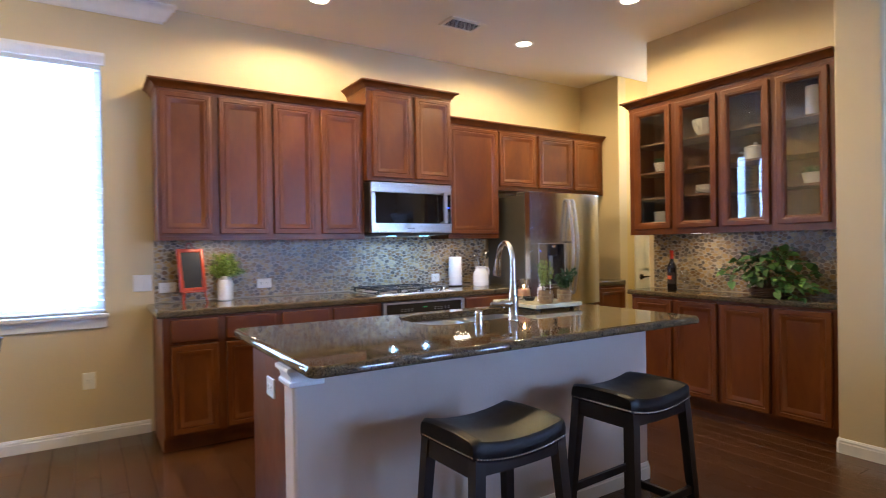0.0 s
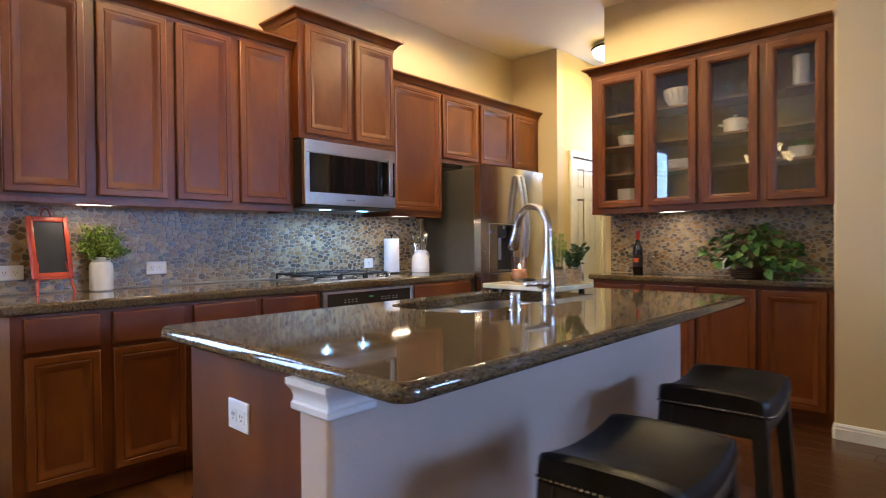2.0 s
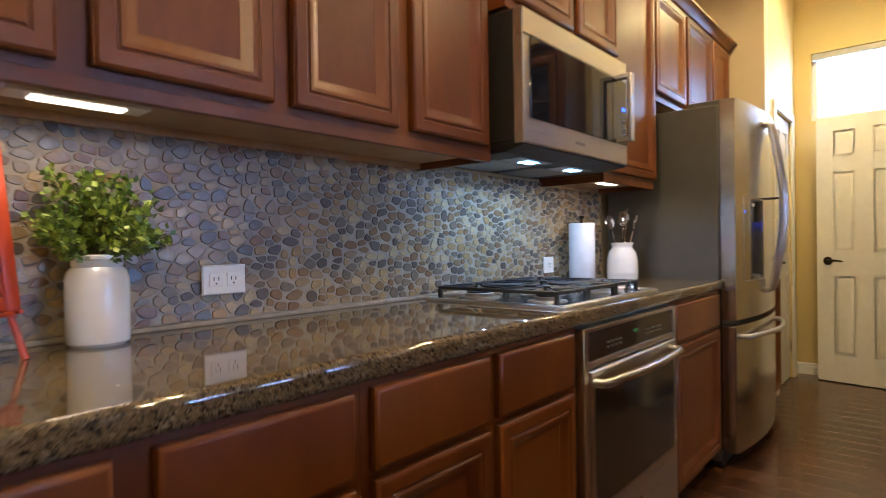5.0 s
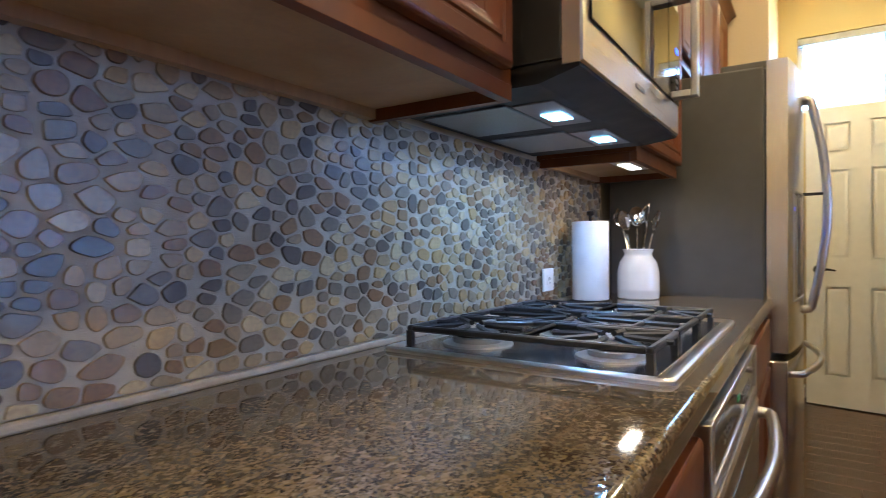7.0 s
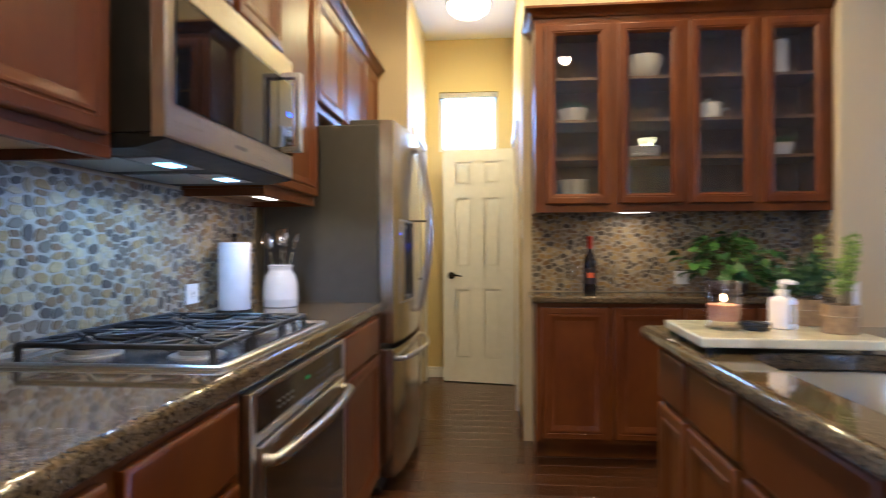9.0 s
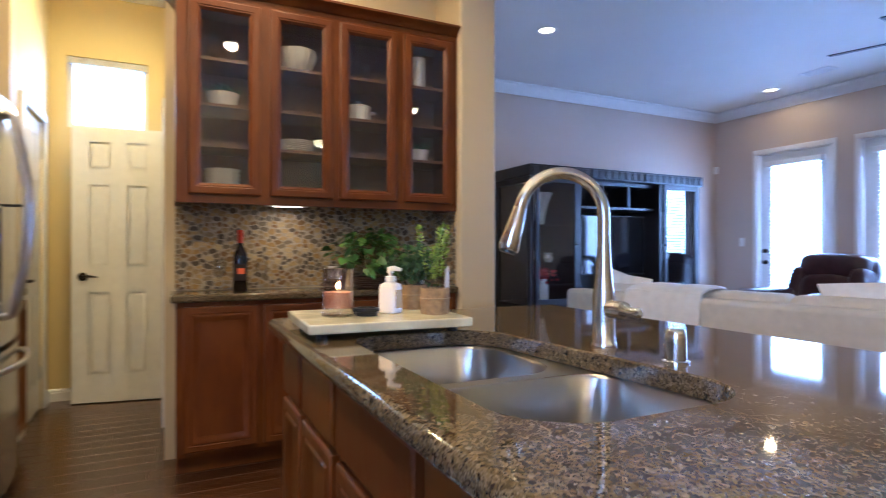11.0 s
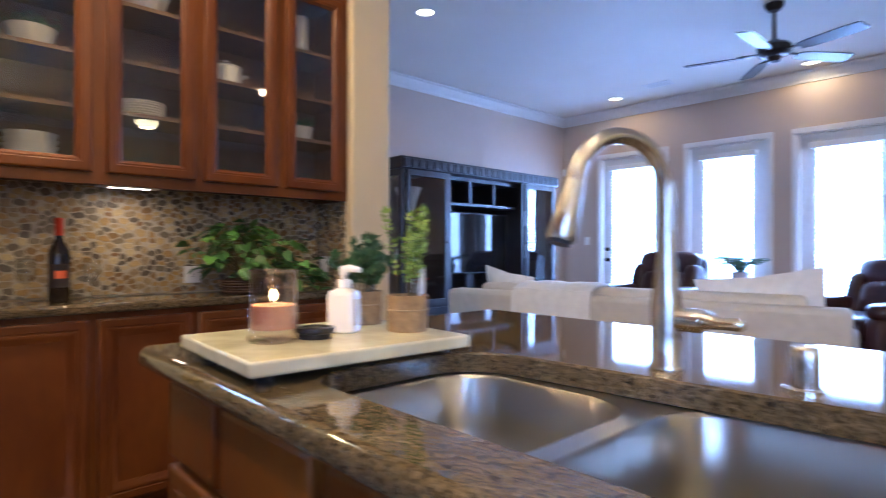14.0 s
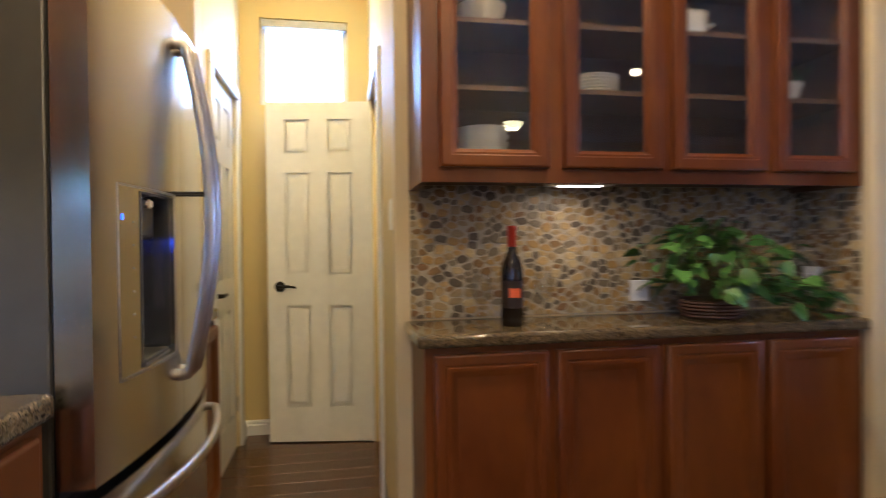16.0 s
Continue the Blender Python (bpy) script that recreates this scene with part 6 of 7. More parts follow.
# ---- stools ----
def stool(m):
    t = thing("bar_stool", m, "black leather saddle-seat bar stool with nailhead trim", "bar stool", "bar stools")
    W, D, H = 0.42, 0.33, 0.678
    bm = bmesh.new()
    nx, rings = 20, []
    sag = lambda x: 0.028 * (2 * x / W) ** 2
    for i in range(nx + 1):
        x = -W / 2 + W * i / nx
        e = 0.012 if i in (0, nx) else 0.0
        z = H - 0.05 + sag(x)
        rings.append([(x, -D / 2 + e, z - 0.034), (x, -D / 2 - 0.003 + e, z - 0.010), (x, -D / 2 + e, z + 0.020 - e), (x, -D / 2 + 0.008 + e, z + 0.031 - e), (x, -D / 2 + 0.03 + e, z + 0.036 - e), (x, -D / 5, z + 0.041 - e), (x, D / 5, z + 0.041 - e), (x, D / 2 - 0.03 - e, z + 0.036 - e), (x, D / 2 - 0.008 - e, z + 0.031 - e), (x, D / 2 - e, z + 0.020 - e), (x, D / 2 + 0.003 - e, z - 0.010), (x, D / 2 - e, z - 0.034)])
    loft(bm, rings)
    part("seat", bm, LEATHER, t, "black padded leather saddle seat")
    for y in (-D / 2 + 0.006, D / 2 - 0.024):
        rows = []
        for i in range(11):
            x = -W / 2 + 0.01 + (W - 0.02) * i / 10
            z = H - 0.081 + sag(x)
            low = z - 0.035 - 0.02 * (2 * x / W) ** 2
            rows.append([(x, y, z), (x, y + 0.018, z), (x, y + 0.018, low), (x, y, low)])
        part("apron", loft(bmesh.new(), rows), BLACKWOOD, t)
    for sx in (-1, 1):
        part("side_apron", box(min(sx * (W / 2 - 0.012), sx * (W / 2 - 0.03)), max(sx * (W / 2 - 0.012), sx * (W / 2 - 0.03)), -D / 2 + 0.025, D / 2 - 0.025, H - 0.125, H - 0.05), BLACKWOOD, t)
        for sy in (-1, 1):
            top, foot = Vector((sx * (W / 2 - 0.028), sy * (D / 2 - 0.026), H - 0.055)), Vector((sx * (W / 2 + 0.012), sy * (D / 2 + 0.012), 0.0))
            part("leg", loft(bmesh.new(), [[(p.x + a * r, p.y + b * r, p.z) for a, b in ((1, 1), (-1, 1), (-1, -1), (1, -1))] for p, r in ((foot, 0.0165), (foot.lerp(top, 0.5), 0.019), (top, 0.021))]), BLACKWOOD, t)
    for sy in (-1, 1):
        part("stretcher", box(-W / 2 - 0.0, W / 2, sy * (D / 2 - 0.002) - 0.009, sy * (D / 2 - 0.002) + 0.009, 0.20, 0.235, 0.003), BLACKWOOD, t)
    for sx in (-1, 1):
        part("stretcher", box(sx * (W / 2 - 0.0) - 0.009, sx * (W / 2 - 0.0) + 0.009, -D / 2, D / 2, 0.13, 0.165, 0.003), BLACKWOOD, t)
    nb = bmesh.new()

    def stud(x, y, z):
        bmesh.ops.create_icosphere(nb, subdivisions=1, radius=0.0048, matrix=Matrix.Translation((x, y, z)))

    for i in range(33):
        x = -W / 2 + 0.012 + (W - 0.024) * i / 32
        for y in (-D / 2 + 0.0, D / 2 - 0.0):
            stud(x, y, H - 0.074 + sag(x))
    for i in range(1, 22):
        for sx in (-1, 1):
            stud(sx * (W / 2 - 0.0), -D / 2 + D * i / 22, H - 0.074 + sag(W / 2))
    part("nailhead_trim", nb, NICKEL, t, "row of silver nailheads")
    return t


s1 = stool(pose(1.78, 2.36, 0, 0, 0, 2))
copy_thing(s1, pose(2.585, 2.405, 0, 0, 0, 3))

# ---- living room ----
sofa = thing("sofa", pose(4.0, 0.32, 0, 0, 0, 9), "cream linen sofa seen from behind", "sofa")
SW = 2.62
part("base_frame", box(-SW / 2 + 0.02, SW / 2 - 0.02, -0.40, 0.40, 0.08, 0.42, 0.02, 3), FABRIC, sofa)
part("back", box(-SW / 2 + 0.01, SW / 2 - 0.01, 0.23, 0.43, 0.30, 0.815, 0.035, 4), FABRIC, sofa)
for s in (-1, 1):
    part("arm", box(min(s * SW / 2, s * (SW / 2 - 0.2)), max(s * SW / 2, s * (SW / 2 - 0.2)), -0.42, 0.30, 0.09, 0.64, 0.045, 4), FABRIC, sofa)
for i in range(3):
    w = (SW - 0.42) / 3
    x = -SW / 2 + 0.21 + i * w
    part("seat_cushion", box(x + 0.004, x + w - 0.004, -0.44, 0.20, 0.40, 0.54, 0.04, 4), FABRIC, sofa)
    part("back_cushion", box(x + 0.006, x + w - 0.006, 0.06, 0.28, 0.53, 0.862, 0.05, 4), FABRIC, sofa)
for x in (-1.08, 1.08):
    for y in (-0.34, 0.34):
        part("leg", lathe([(0, 0), (0.022, 0), (0.028, 0.08), (0, 0.08)], 12, (x, y, 0)), BLACKWOOD, sofa)


def draped(name, m, label, width, pts, category):
    bm = bmesh.new()
    rows = []
    n = 18
    for j in range(n + 1):
        x = -width / 2 + width * j / n
        wob = 0.012 * math.sin(x * 31) + 0.006 * math.sin(x * 67 + 1)
        rows.append([(x, y + wob * (1 if k < 2 else 0.4), z + 0.006 * math.sin(x * 23 + k)) for k, (y, z) in enumerate(pts)])
    loft(bm, rows, closed=False, cap=False)
    bmesh.ops.solidify(bm, geom=bm.faces, thickness=0.012)
    return single(name, bm, THROW, m, label, category)


draped("throw_blanket", pose(4.0, 0.32, 0, 0, 0, 9) @ Matrix.Translation((0.40, 0, 0)), "white knitted throw draped over sofa back", 0.60,
       [(0.455, 0.50), (0.452, 0.62), (0.45, 0.76), (0.42, 0.845), (0.34, 0.878), (0.22, 0.892), (0.12, 0.885), (0.05, 0.83), (0.03, 0.70)], "blanket")


def pillow(m, w, h, label):
    bm = bmesh.new()
    n = 12
    for s in (1, -1):
        g = [[bm.verts.new((w / 2 * u * (1 - 0.10 * (1 - abs(v)) * abs(u)), h / 2 * v * (1 - 0.10 * (1 - abs(u)) * abs(v)), s * 0.075 * (max(0, (1 - u * u) * (1 - v * v))) ** 0.45)) for v in [-1 + 2 * j / n for j in range(n + 1)]] for u in [-1 + 2 * i / n for i in range(n + 1)]]
        for i in range(n):
            for j in range(n):
                f = (g[i][j], g[i + 1][j], g[i + 1][j + 1], g[i][j + 1])
                bm.faces.new(f if s > 0 else f[::-1])
    bmesh.ops.remove_doubles(bm, verts=bm.verts, dist=1e-4)
    return single("throw_pillow", bm, THROW, m, label, "pillow", "sofa pillows")


SOFA = pose(4.0, 0.32, 0, 0, 0, 9)
pillow(SOFA @ pose(-0.84, 0.03, 0.762, 76, 0, 0) @ pose(0, 0, 0, 0, 0, -8), 0.72, 0.45, "white linen pillow leaning on sofa back")
pillow(SOFA @ pose(0.98, 0.02, 0.755, 74, 0, 0) @ pose(0, 0, 0, 0, 0, 12), 0.45, 0.42, "white linen pillow leaning on sofa back")


def puff(sx, sy, sz, at=(0, 0, 0), e=0.5, nu=28, nv=16, dents=(), m=None):
    """A stuffed cushion: a rounded block with soft dents (x, z, width, depth) in its front."""
    bm = bmesh.new()
    pw = lambda c: math.copysign(abs(c) ** e, c)
    rings = []
    for j in range(1, nv):
        v = -math.pi / 2 + math.pi * j / nv
        ring = []
        for i in range(nu):
            u = 2 * math.pi * i / nu
            x, y, z = sx * pw(math.cos(v)) * pw(math.cos(u)), sy * pw(math.cos(v)) * pw(math.sin(u)), sz * pw(math.sin(v))
            if y < 0:
                for dx, dz, w, d in dents:
                    y += d * math.exp(-((x - dx) ** 2 + (z - dz) ** 2) / (w * w))
            y += 0.006 * math.sin(17 * x + 5 * z) * math.cos(13 * z)
            ring.append((at[0] + x, at[1] + y, at[2] + z))
        rings.append(ring)
    loft(bm, rings)
    if m:
        bm.transform(m)
    return bm


def recliner(m):
    t = thing("recliner", m, "tufted dark brown leather recliner", "armchair", "recliners")
    part("base", box(-0.36, 0.36, -0.36, 0.36, 0.06, 0.32, 0.04, 4), BROWNLEATHER, t)
    part("seat", puff(0.29, 0.36, 0.115, (0, -0.12, 0.40), 0.45), BROWNLEATHER, t)
    part("footrest", puff(0.28, 0.06, 0.15, (0, -0.45, 0.24), 0.45), BROWNLEATHER, t)
    for s in (-1, 1):
        part("arm_side", puff(0.085, 0.40, 0.24, (s * 0.37, -0.05, 0.31), 0.4), BROWNLEATHER, t)
        part("arm_pad", puff(0.105, 0.36, 0.075, (s * 0.375, -0.08, 0.565), 0.55), BROWNLEATHER, t)
    lean = Matrix.Translation((0, 0.24, 0.40)) @ Matrix.Rotation(radians(-14), 4, "X")
    part("back_shell", puff(0.375, 0.075, 0.35, (0, 0.10, 0.26), 0.42, m=lean), BROWNLEATHER, t)
    tufts = [(0.0, 0.0, 0.05, 0.05), (-0.11, -0.07, 0.045, 0.035), (0.11, -0.07, 0.045, 0.035), (-0.10, 0.09, 0.045, 0.035), (0.10, 0.09, 0.045, 0.035)]
    part("back_cushion", puff(0.27, 0.12, 0.215, (0, 0.0, 0.17), 0.5, 36, 24, tufts, lean), BROWNLEATHER, t, "tufted leather back cushion")
    part("head_cushion", puff(0.345, 0.125, 0.125, (0, 0.02, 0.47), 0.55, 36, 18, [(0.0, -0.02, 0.16, 0.02)], lean), BROWNLEATHER, t)
    for s in (-1, 1):
        part("wing", puff(0.075, 0.125, 0.23, (s * 0.30, 0.0, 0.22), 0.5, m=lean), BROWNLEATHER, t)
    for x in (-0.31, 0.31):
        for y in (-0.3, 0.3):
            part("foot", box(x - 0.03, x + 0.03, y - 0.03, y + 0.03, 0, 0.0598), BLACKWOOD, t)
    return t


rc = recliner(pose(3.10, -2.42, 0, 0, 0, 152) @ Matrix.Scale(1.06, 4))
copy_thing(rc, pose(5.09, -2.15, 0, 0, 0, 172) @ Matrix.Scale(1.06, 4))

st = thing("plant_stand", pose(4.22, -2.45, 0) @ Matrix.Diagonal((1, 1, 1.2, 1)), "small dark wooden side table", "side table")
part("top", lathe([(0, 0.60), (0.20, 0.60), (0.21, 0.61), (0.21, 0.622), (0, 0.624)], 28), BLACKWOOD, st)
part("column", lathe([(0, 0.03), (0.05, 0.03), (0.03, 0.1), (0.025, 0.3), (0.035, 0.55), (0.06, 0.5998), (0, 0.5998)], 18), BLACKWOOD, st)
part("foot", lathe([(0, 0), (0.16, 0), (0.155, 0.02), (0.05, 0.0298), (0, 0.0298)], 24), BLACKWOOD, st)
fern = thing("potted_fern", pose(4.22, -2.45, 0.749), "dark green fern in a pot by the patio door", "potted plant")
part("pot", lathe([(0, 0), (0.07, 0), (0.09, 0.13), (0.095, 0.135), (0.085, 0.135), (0.065, 0.01), (0, 0.01)], 24), CERAMIC, fern)
bm, rr = bmesh.new(), random.Random(3)
for k in range(40):
    a, ln = rr.uniform(0, 6.28), rr.uniform(0.16, 0.30)
    for i in range(14):
        t = i / 13
        p = (math.cos(a) * ln * t, math.sin(a) * ln * t, 0.13 + 0.26 * math.sin(min(1.9, 0.4 + 1.6 * t)) * ln / 0.3 - 0.10 * ln / 0.3)
        add_leaves(bm, [(p, (math.cos(a + s) + 0, math.sin(a + s), 0.3)) for s in (1.2, -1.2)], 0.05, 0.014, rr)
part("foliage", bm, LEAF_DARK, fern)
part("soil", lathe([(0, 0.115), (0.08, 0.118), (0, 0.122)], 16), SOIL, fern)

# entertainment wall unit: local x runs along -y, front towards -x
EU = pose(6.222, 0.605, 0, 0, 0, -90)
EW, ED, EH = 2.49, 0.70, 2.03
unit = thing("entertainment_unit", EU, "black wall unit with glass towers and television bay", "entertainment unit")
TWR = 0.66
for x0 in (0.0, EW - TWR):
    outer = [("side_panel", (x0, x0 + 0.05, 0, ED, 0, EH - 0.12))]
    if x0 == 0.0:
        outer = [("side_panel", (0, 0.05, 0, ED, 0, 0.56)), ("side_rail", (0, 0.05, 0, ED, 1.85, EH - 0.12)), ("side_post", (0, 0.05, 0, 0.06, 0.56, 1.85)), ("side_post", (0, 0.05, ED - 0.06, ED, 0.56, 1.85))]
        part("side_pane", box(0.020, 0.024, 0.058, ED - 0.058, 0.558, 1.852), clear("side_pane_glass", (0.9, 0.93, 0.95), gloss=0.10), unit, "reflective glass side").visible_shadow = False
    for nm, a in outer + [ ("side_panel", (x0 + TWR - 0.05, x0 + TWR, 0, ED, 0, EH - 0.12)), ("plinth", (x0 + 0.05, x0 + TWR - 0.05, 0, ED, 0, 0.56)), ("back_panel", (x0 + 0.05, x0 + TWR - 0.05, ED - 0.02, ED, 0.56, EH - 0.12))]:
        part(nm, box(*a), BLACKWOOD, unit)
for nm, a in (("plinth", (TWR, EW - TWR, 0.0, ED, 0, 0.56)), ("back_panel", (TWR, EW - TWR, ED - 0.02, ED, 0.56, EH - 0.12)), ("bridge_shelf", (TWR, EW - TWR, 0.10, ED - 0.02, 1.60, 1.63)), ("bridge_top", (TWR, EW - TWR, 0.10, ED - 0.02, EH - 0.16, EH - 0.12))):
    part(nm, box(*a), BLACKWOOD, unit)
for x in (TWR + 0.38, EW - TWR - 0.40):
    part("divider", box(x, x + 0.03, 0.10, ED - 0.02, 1.63, EH - 0.16), BLACKWOOD, unit)
part("cornice", box(-0.03, EW + 0.03, -0.035, ED, EH - 0.12, EH, 0.01), BLACKWOOD, unit)
for i in range(26):
    x = -0.02 + i * (EW + 0.04) / 26
    part("cornice_block", box(x + 0.012, x + 0.085, -0.05, -0.0352, EH - 0.105, EH - 0.02, 0.008), BLACKWOOD, unit)
for x0 in (0.0, EW - TWR):
    bm = bmesh.new()
    for a in ((x0 + 0.052, x0 + 0.10, 0.56, 1.91), (x0 + TWR - 0.10, x0 + TWR - 0.052, 0.56, 1.91), (x0 + 0.10, x0 + TWR - 0.10, 0.56, 0.62), (x0 + 0.10, x0 + TWR - 0.10, 1.85, 1.91)):
        bm_box(bm, a[0], a[1], -0.022, -0.001, a[2], a[3], 0.003)
    d = part("glass_door", bm, BLACKWOOD, unit)
    part("pane", box(x0 + 0.099, x0 + TWR - 0.099, -0.012, -0.008, 0.619, 1.851), clear("tower_pane", (0.9, 0.93, 0.95), gloss=0.10), d, "reflective glass").visible_shadow = False
    for z in (1.0, 1.40):
        part("glass_shelf", box(x0 + 0.052, x0 + TWR - 0.052, 0.03, ED - 0.022, z, z + 0.008), GLASSWARE, unit).visible_shadow = False
    part("lower_door", moulded_panel(TWR - 0.10, 0.46, [(0, 0.018), (0.05, 0.018), (0.06, 0.012)], None, x0 + 0.05, 0.07, -0.001), BLACKWOOD, unit)
    part("knob", lathe([(0, 0), (0.012, 0), (0.014, 0.02), (0, 0.024)], 12), BRONZE, unit).matrix_basis = pose(x0 + (TWR - 0.075 if x0 == 0 else 0.075), -0.022, 1.2, 90)
for k in range(3):
    w = (EW - 2 * TWR) / 3
    part("drawer", moulded_panel(w - 0.02, 0.2, [(0, 0.016), (0.03, 0.016), (0.036, 0.012)], None, TWR + k * w + 0.01, 0.32, -0.001), BLACKWOOD, unit)
tv = thing("television", EU @ Matrix.Translation((EW / 2, 0.28, 0.5601)), "large black flat-screen television, switched off", "television")
part("foot", box(-0.28, 0.28, -0.12, 0.14, 0, 0.018, 0.004), BLACKPLASTIC, tv)
part("neck", box(-0.06, 0.06, 0.01, 0.05, 0.018, 0.30), BLACKPLASTIC, tv)
part("bezel", box(-0.595, 0.595, -0.03, 0.04, 0.285, 0.985, 0.008), BLACKPLASTIC, tv)
part("screen", box(-0.58, 0.58, -0.0325, -0.0302, 0.303, 0.970), plain("tv_screen", (0.01, 0.011, 0.013), 0.05, vary=0.02), tv, "dark glossy screen")
v = thing("white_lace_vase", EU @ Matrix.Translation((0.30, 0.22, 0.5601)), "white patterned vase holding red flowers", "vase")
part("body", lathe([(0, 0), (0.06, 0), (0.075, 0.05), (0.075, 0.18), (0.05, 0.24), (0.055, 0.26), (0, 0.25)], 24), CERAMIC, v)
bm, rr = bmesh.new(), random.Random(8)
add_leaves(bm, [((rr.gauss(0, 0.05), rr.gauss(0, 0.05), 0.30 + rr.gauss(0, 0.04)), (rr.gauss(0, 1), rr.gauss(0, 1), 0.6)) for _ in range(160)], 0.05, 0.03, rr)
part("flowers", bm, REDCLOTH, v, "red petals")
for z, x, r, h in ((1.0081, 0.22, 0.05, 0.12), (1.0081, 0.45, 0.06, 0.10)):
    single("ornament_vase", lathe([(0, 0), (r * 0.6, 0), (r, h * 0.4), (r * 0.7, h * 0.75), (r * 0.9, h), (r * 0.8, h), (0, h * 0.8)], 24), CERAMIC, EU @ Matrix.Translation((x, 0.3, z)), "white ceramic ornament on glass shelf", "ornament", "shelf ornaments")
for x, z in ((0.95, 1.6301), (1.25, 1.6301), (2.2, 1.0081), (2.25, 1.4081)):
    single("ornament_vase", lathe([(0, 0), (0.05, 0), (0.075, 0.07), (0.04, 0.15), (0.05, 0.2), (0.04, 0.2), (0, 0.17)], 20), GLASSWARE if x < 1.3 else CERAMIC, EU @ Matrix.Translation((x, 0.3, z)), "pale ornament on wall unit shelf", "ornament", "shelf ornaments")

fl = thing("fluted_vase", EU @ Matrix.Translation((0.33, 0.30, 1.4082)), "white fluted glass vase on tower shelf", "vase")
rows = []
for k in range(9):
    z = 0.36 * k / 8
    rad = 0.045 + 0.085 * (k / 8) ** 1.8
    rows.append([((rad + 0.012 * (k / 8) * math.cos(8 * a)) * math.cos(a), (rad + 0.012 * (k / 8) * math.cos(8 * a)) * math.sin(a), z) for a in [2 * math.pi * i / 64 for i in range(64)]])
bm = loft(bmesh.new(), rows, cap=False)
bmesh.ops.solidify(bm, geom=bm.faces, thickness=0.004)
part("body", bm, CERAMIC, fl)
part("foot", lathe([(0, -0.0), (0.05, 0.0), (0.05, 0.006), (0, 0.008)], 24), CERAMIC, fl)

pic = thing("framed_picture", pose(TVWALL, -2.42, 1.55, 0, 0, -90), "gold-framed pale print beside the wall unit", "picture")
part("frame", loft(bmesh.new(), [[(x, y, z) for x, z in ((-0.28 + i, -0.42 + i), (0.28 - i, -0.42 + i), (0.28 - i, 0.42 - i), (-0.28 + i, 0.42 - i))] for i, y in ((0, -0.001), (0, -0.03), (0.012, -0.034), (0.045, -0.02), (0.047, -0.008))], cap=False), plain("gold_frame", (0.35, 0.2, 0.09), 0.4, 0.4), pic)
part("print", box(-0.236, 0.236, -0.008, -0.002, -0.376, 0.376), plain("pale_print", (0.55, 0.56, 0.55), 0.5, vary=0.3, scale=5), pic)
pic = thing("framed_picture", pose(5.27, 2.103, 1.64, 0, 0, 0), "navy canvas in dark studded frame on wall", "picture")
part("backing", box(-0.40, 0.40, -0.03, -0.001, -0.40, 0.40), BLACKPLASTIC, pic)
part("frame", loft(bmesh.new(), [[(x, y, z) for x, z in ((-0.42 + i, -0.42 + i), (0.42 - i, -0.42 + i), (0.42 - i, 0.42 - i), (-0.42 + i, 0.42 - i))] for i, y in ((0.02, -0.03), (0, -0.075), (0.02, -0.085), (0.09, -0.05), (0.092, -0.031))], cap=False), BLUEFRAME, pic, "navy blue frame")
part("print", box(-0.33, 0.33, -0.036, -0.0302, -0.33, 0.33), BLUEFRAME, pic)

# ceiling fan
fan = thing("ceiling_fan", pose(3.461, -0.991, CEIL), "black five-blade ceiling fan on a downrod", "ceiling fan")
part("canopy", lathe([(0, 0), (0.07, 0), (0.068, -0.02), (0.045, -0.055), (0.02, -0.06), (0, -0.06)], 28), BRONZE, fan)
part("downrod", lathe([(0, -0.058), (0.013, -0.058), (0.013, -0.30), (0, -0.30)], 12), BRONZE, fan)
part("motor", lathe([(0, -0.28), (0.03, -0.285), (0.05, -0.305), (0.10, -0.32), (0.125, -0.345), (0.125, -0.39), (0.10, -0.415), (0.05, -0.425), (0.04, -0.46), (0, -0.465)], 32), BRONZE, fan, "dark bronze motor housing")
for k in range(5):
    a = radians(18 + 72 * k)
    m = Matrix.Rotation(a, 4, "Z")
    bm = loft(bmesh.new(), [[(x, y - w, z + 0.004 + w * 0.2), (x, y + w, z + 0.004 - w * 0.2), (x, y + w, z - w * 0.2 - 0.004), (x, y - w, z - 0.004 + w * 0.2)] for x, y, w, z in ((0.20, 0, 0.045, -0.40), (0.28, 0, 0.058, -0.40), (0.55, 0, 0.066, -0.40), (0.645, 0, 0.062, -0.40), (0.665, 0, 0.045, -0.40))])
    bm.transform(m)
    part("blade", bm, BLACKWOOD, fan)
    bm = box(0.10, 0.26, -0.018, 0.018, -0.395, -0.385, 0.003)
    bm.transform(m)
    part("blade_arm", bm, BRONZE, fan)

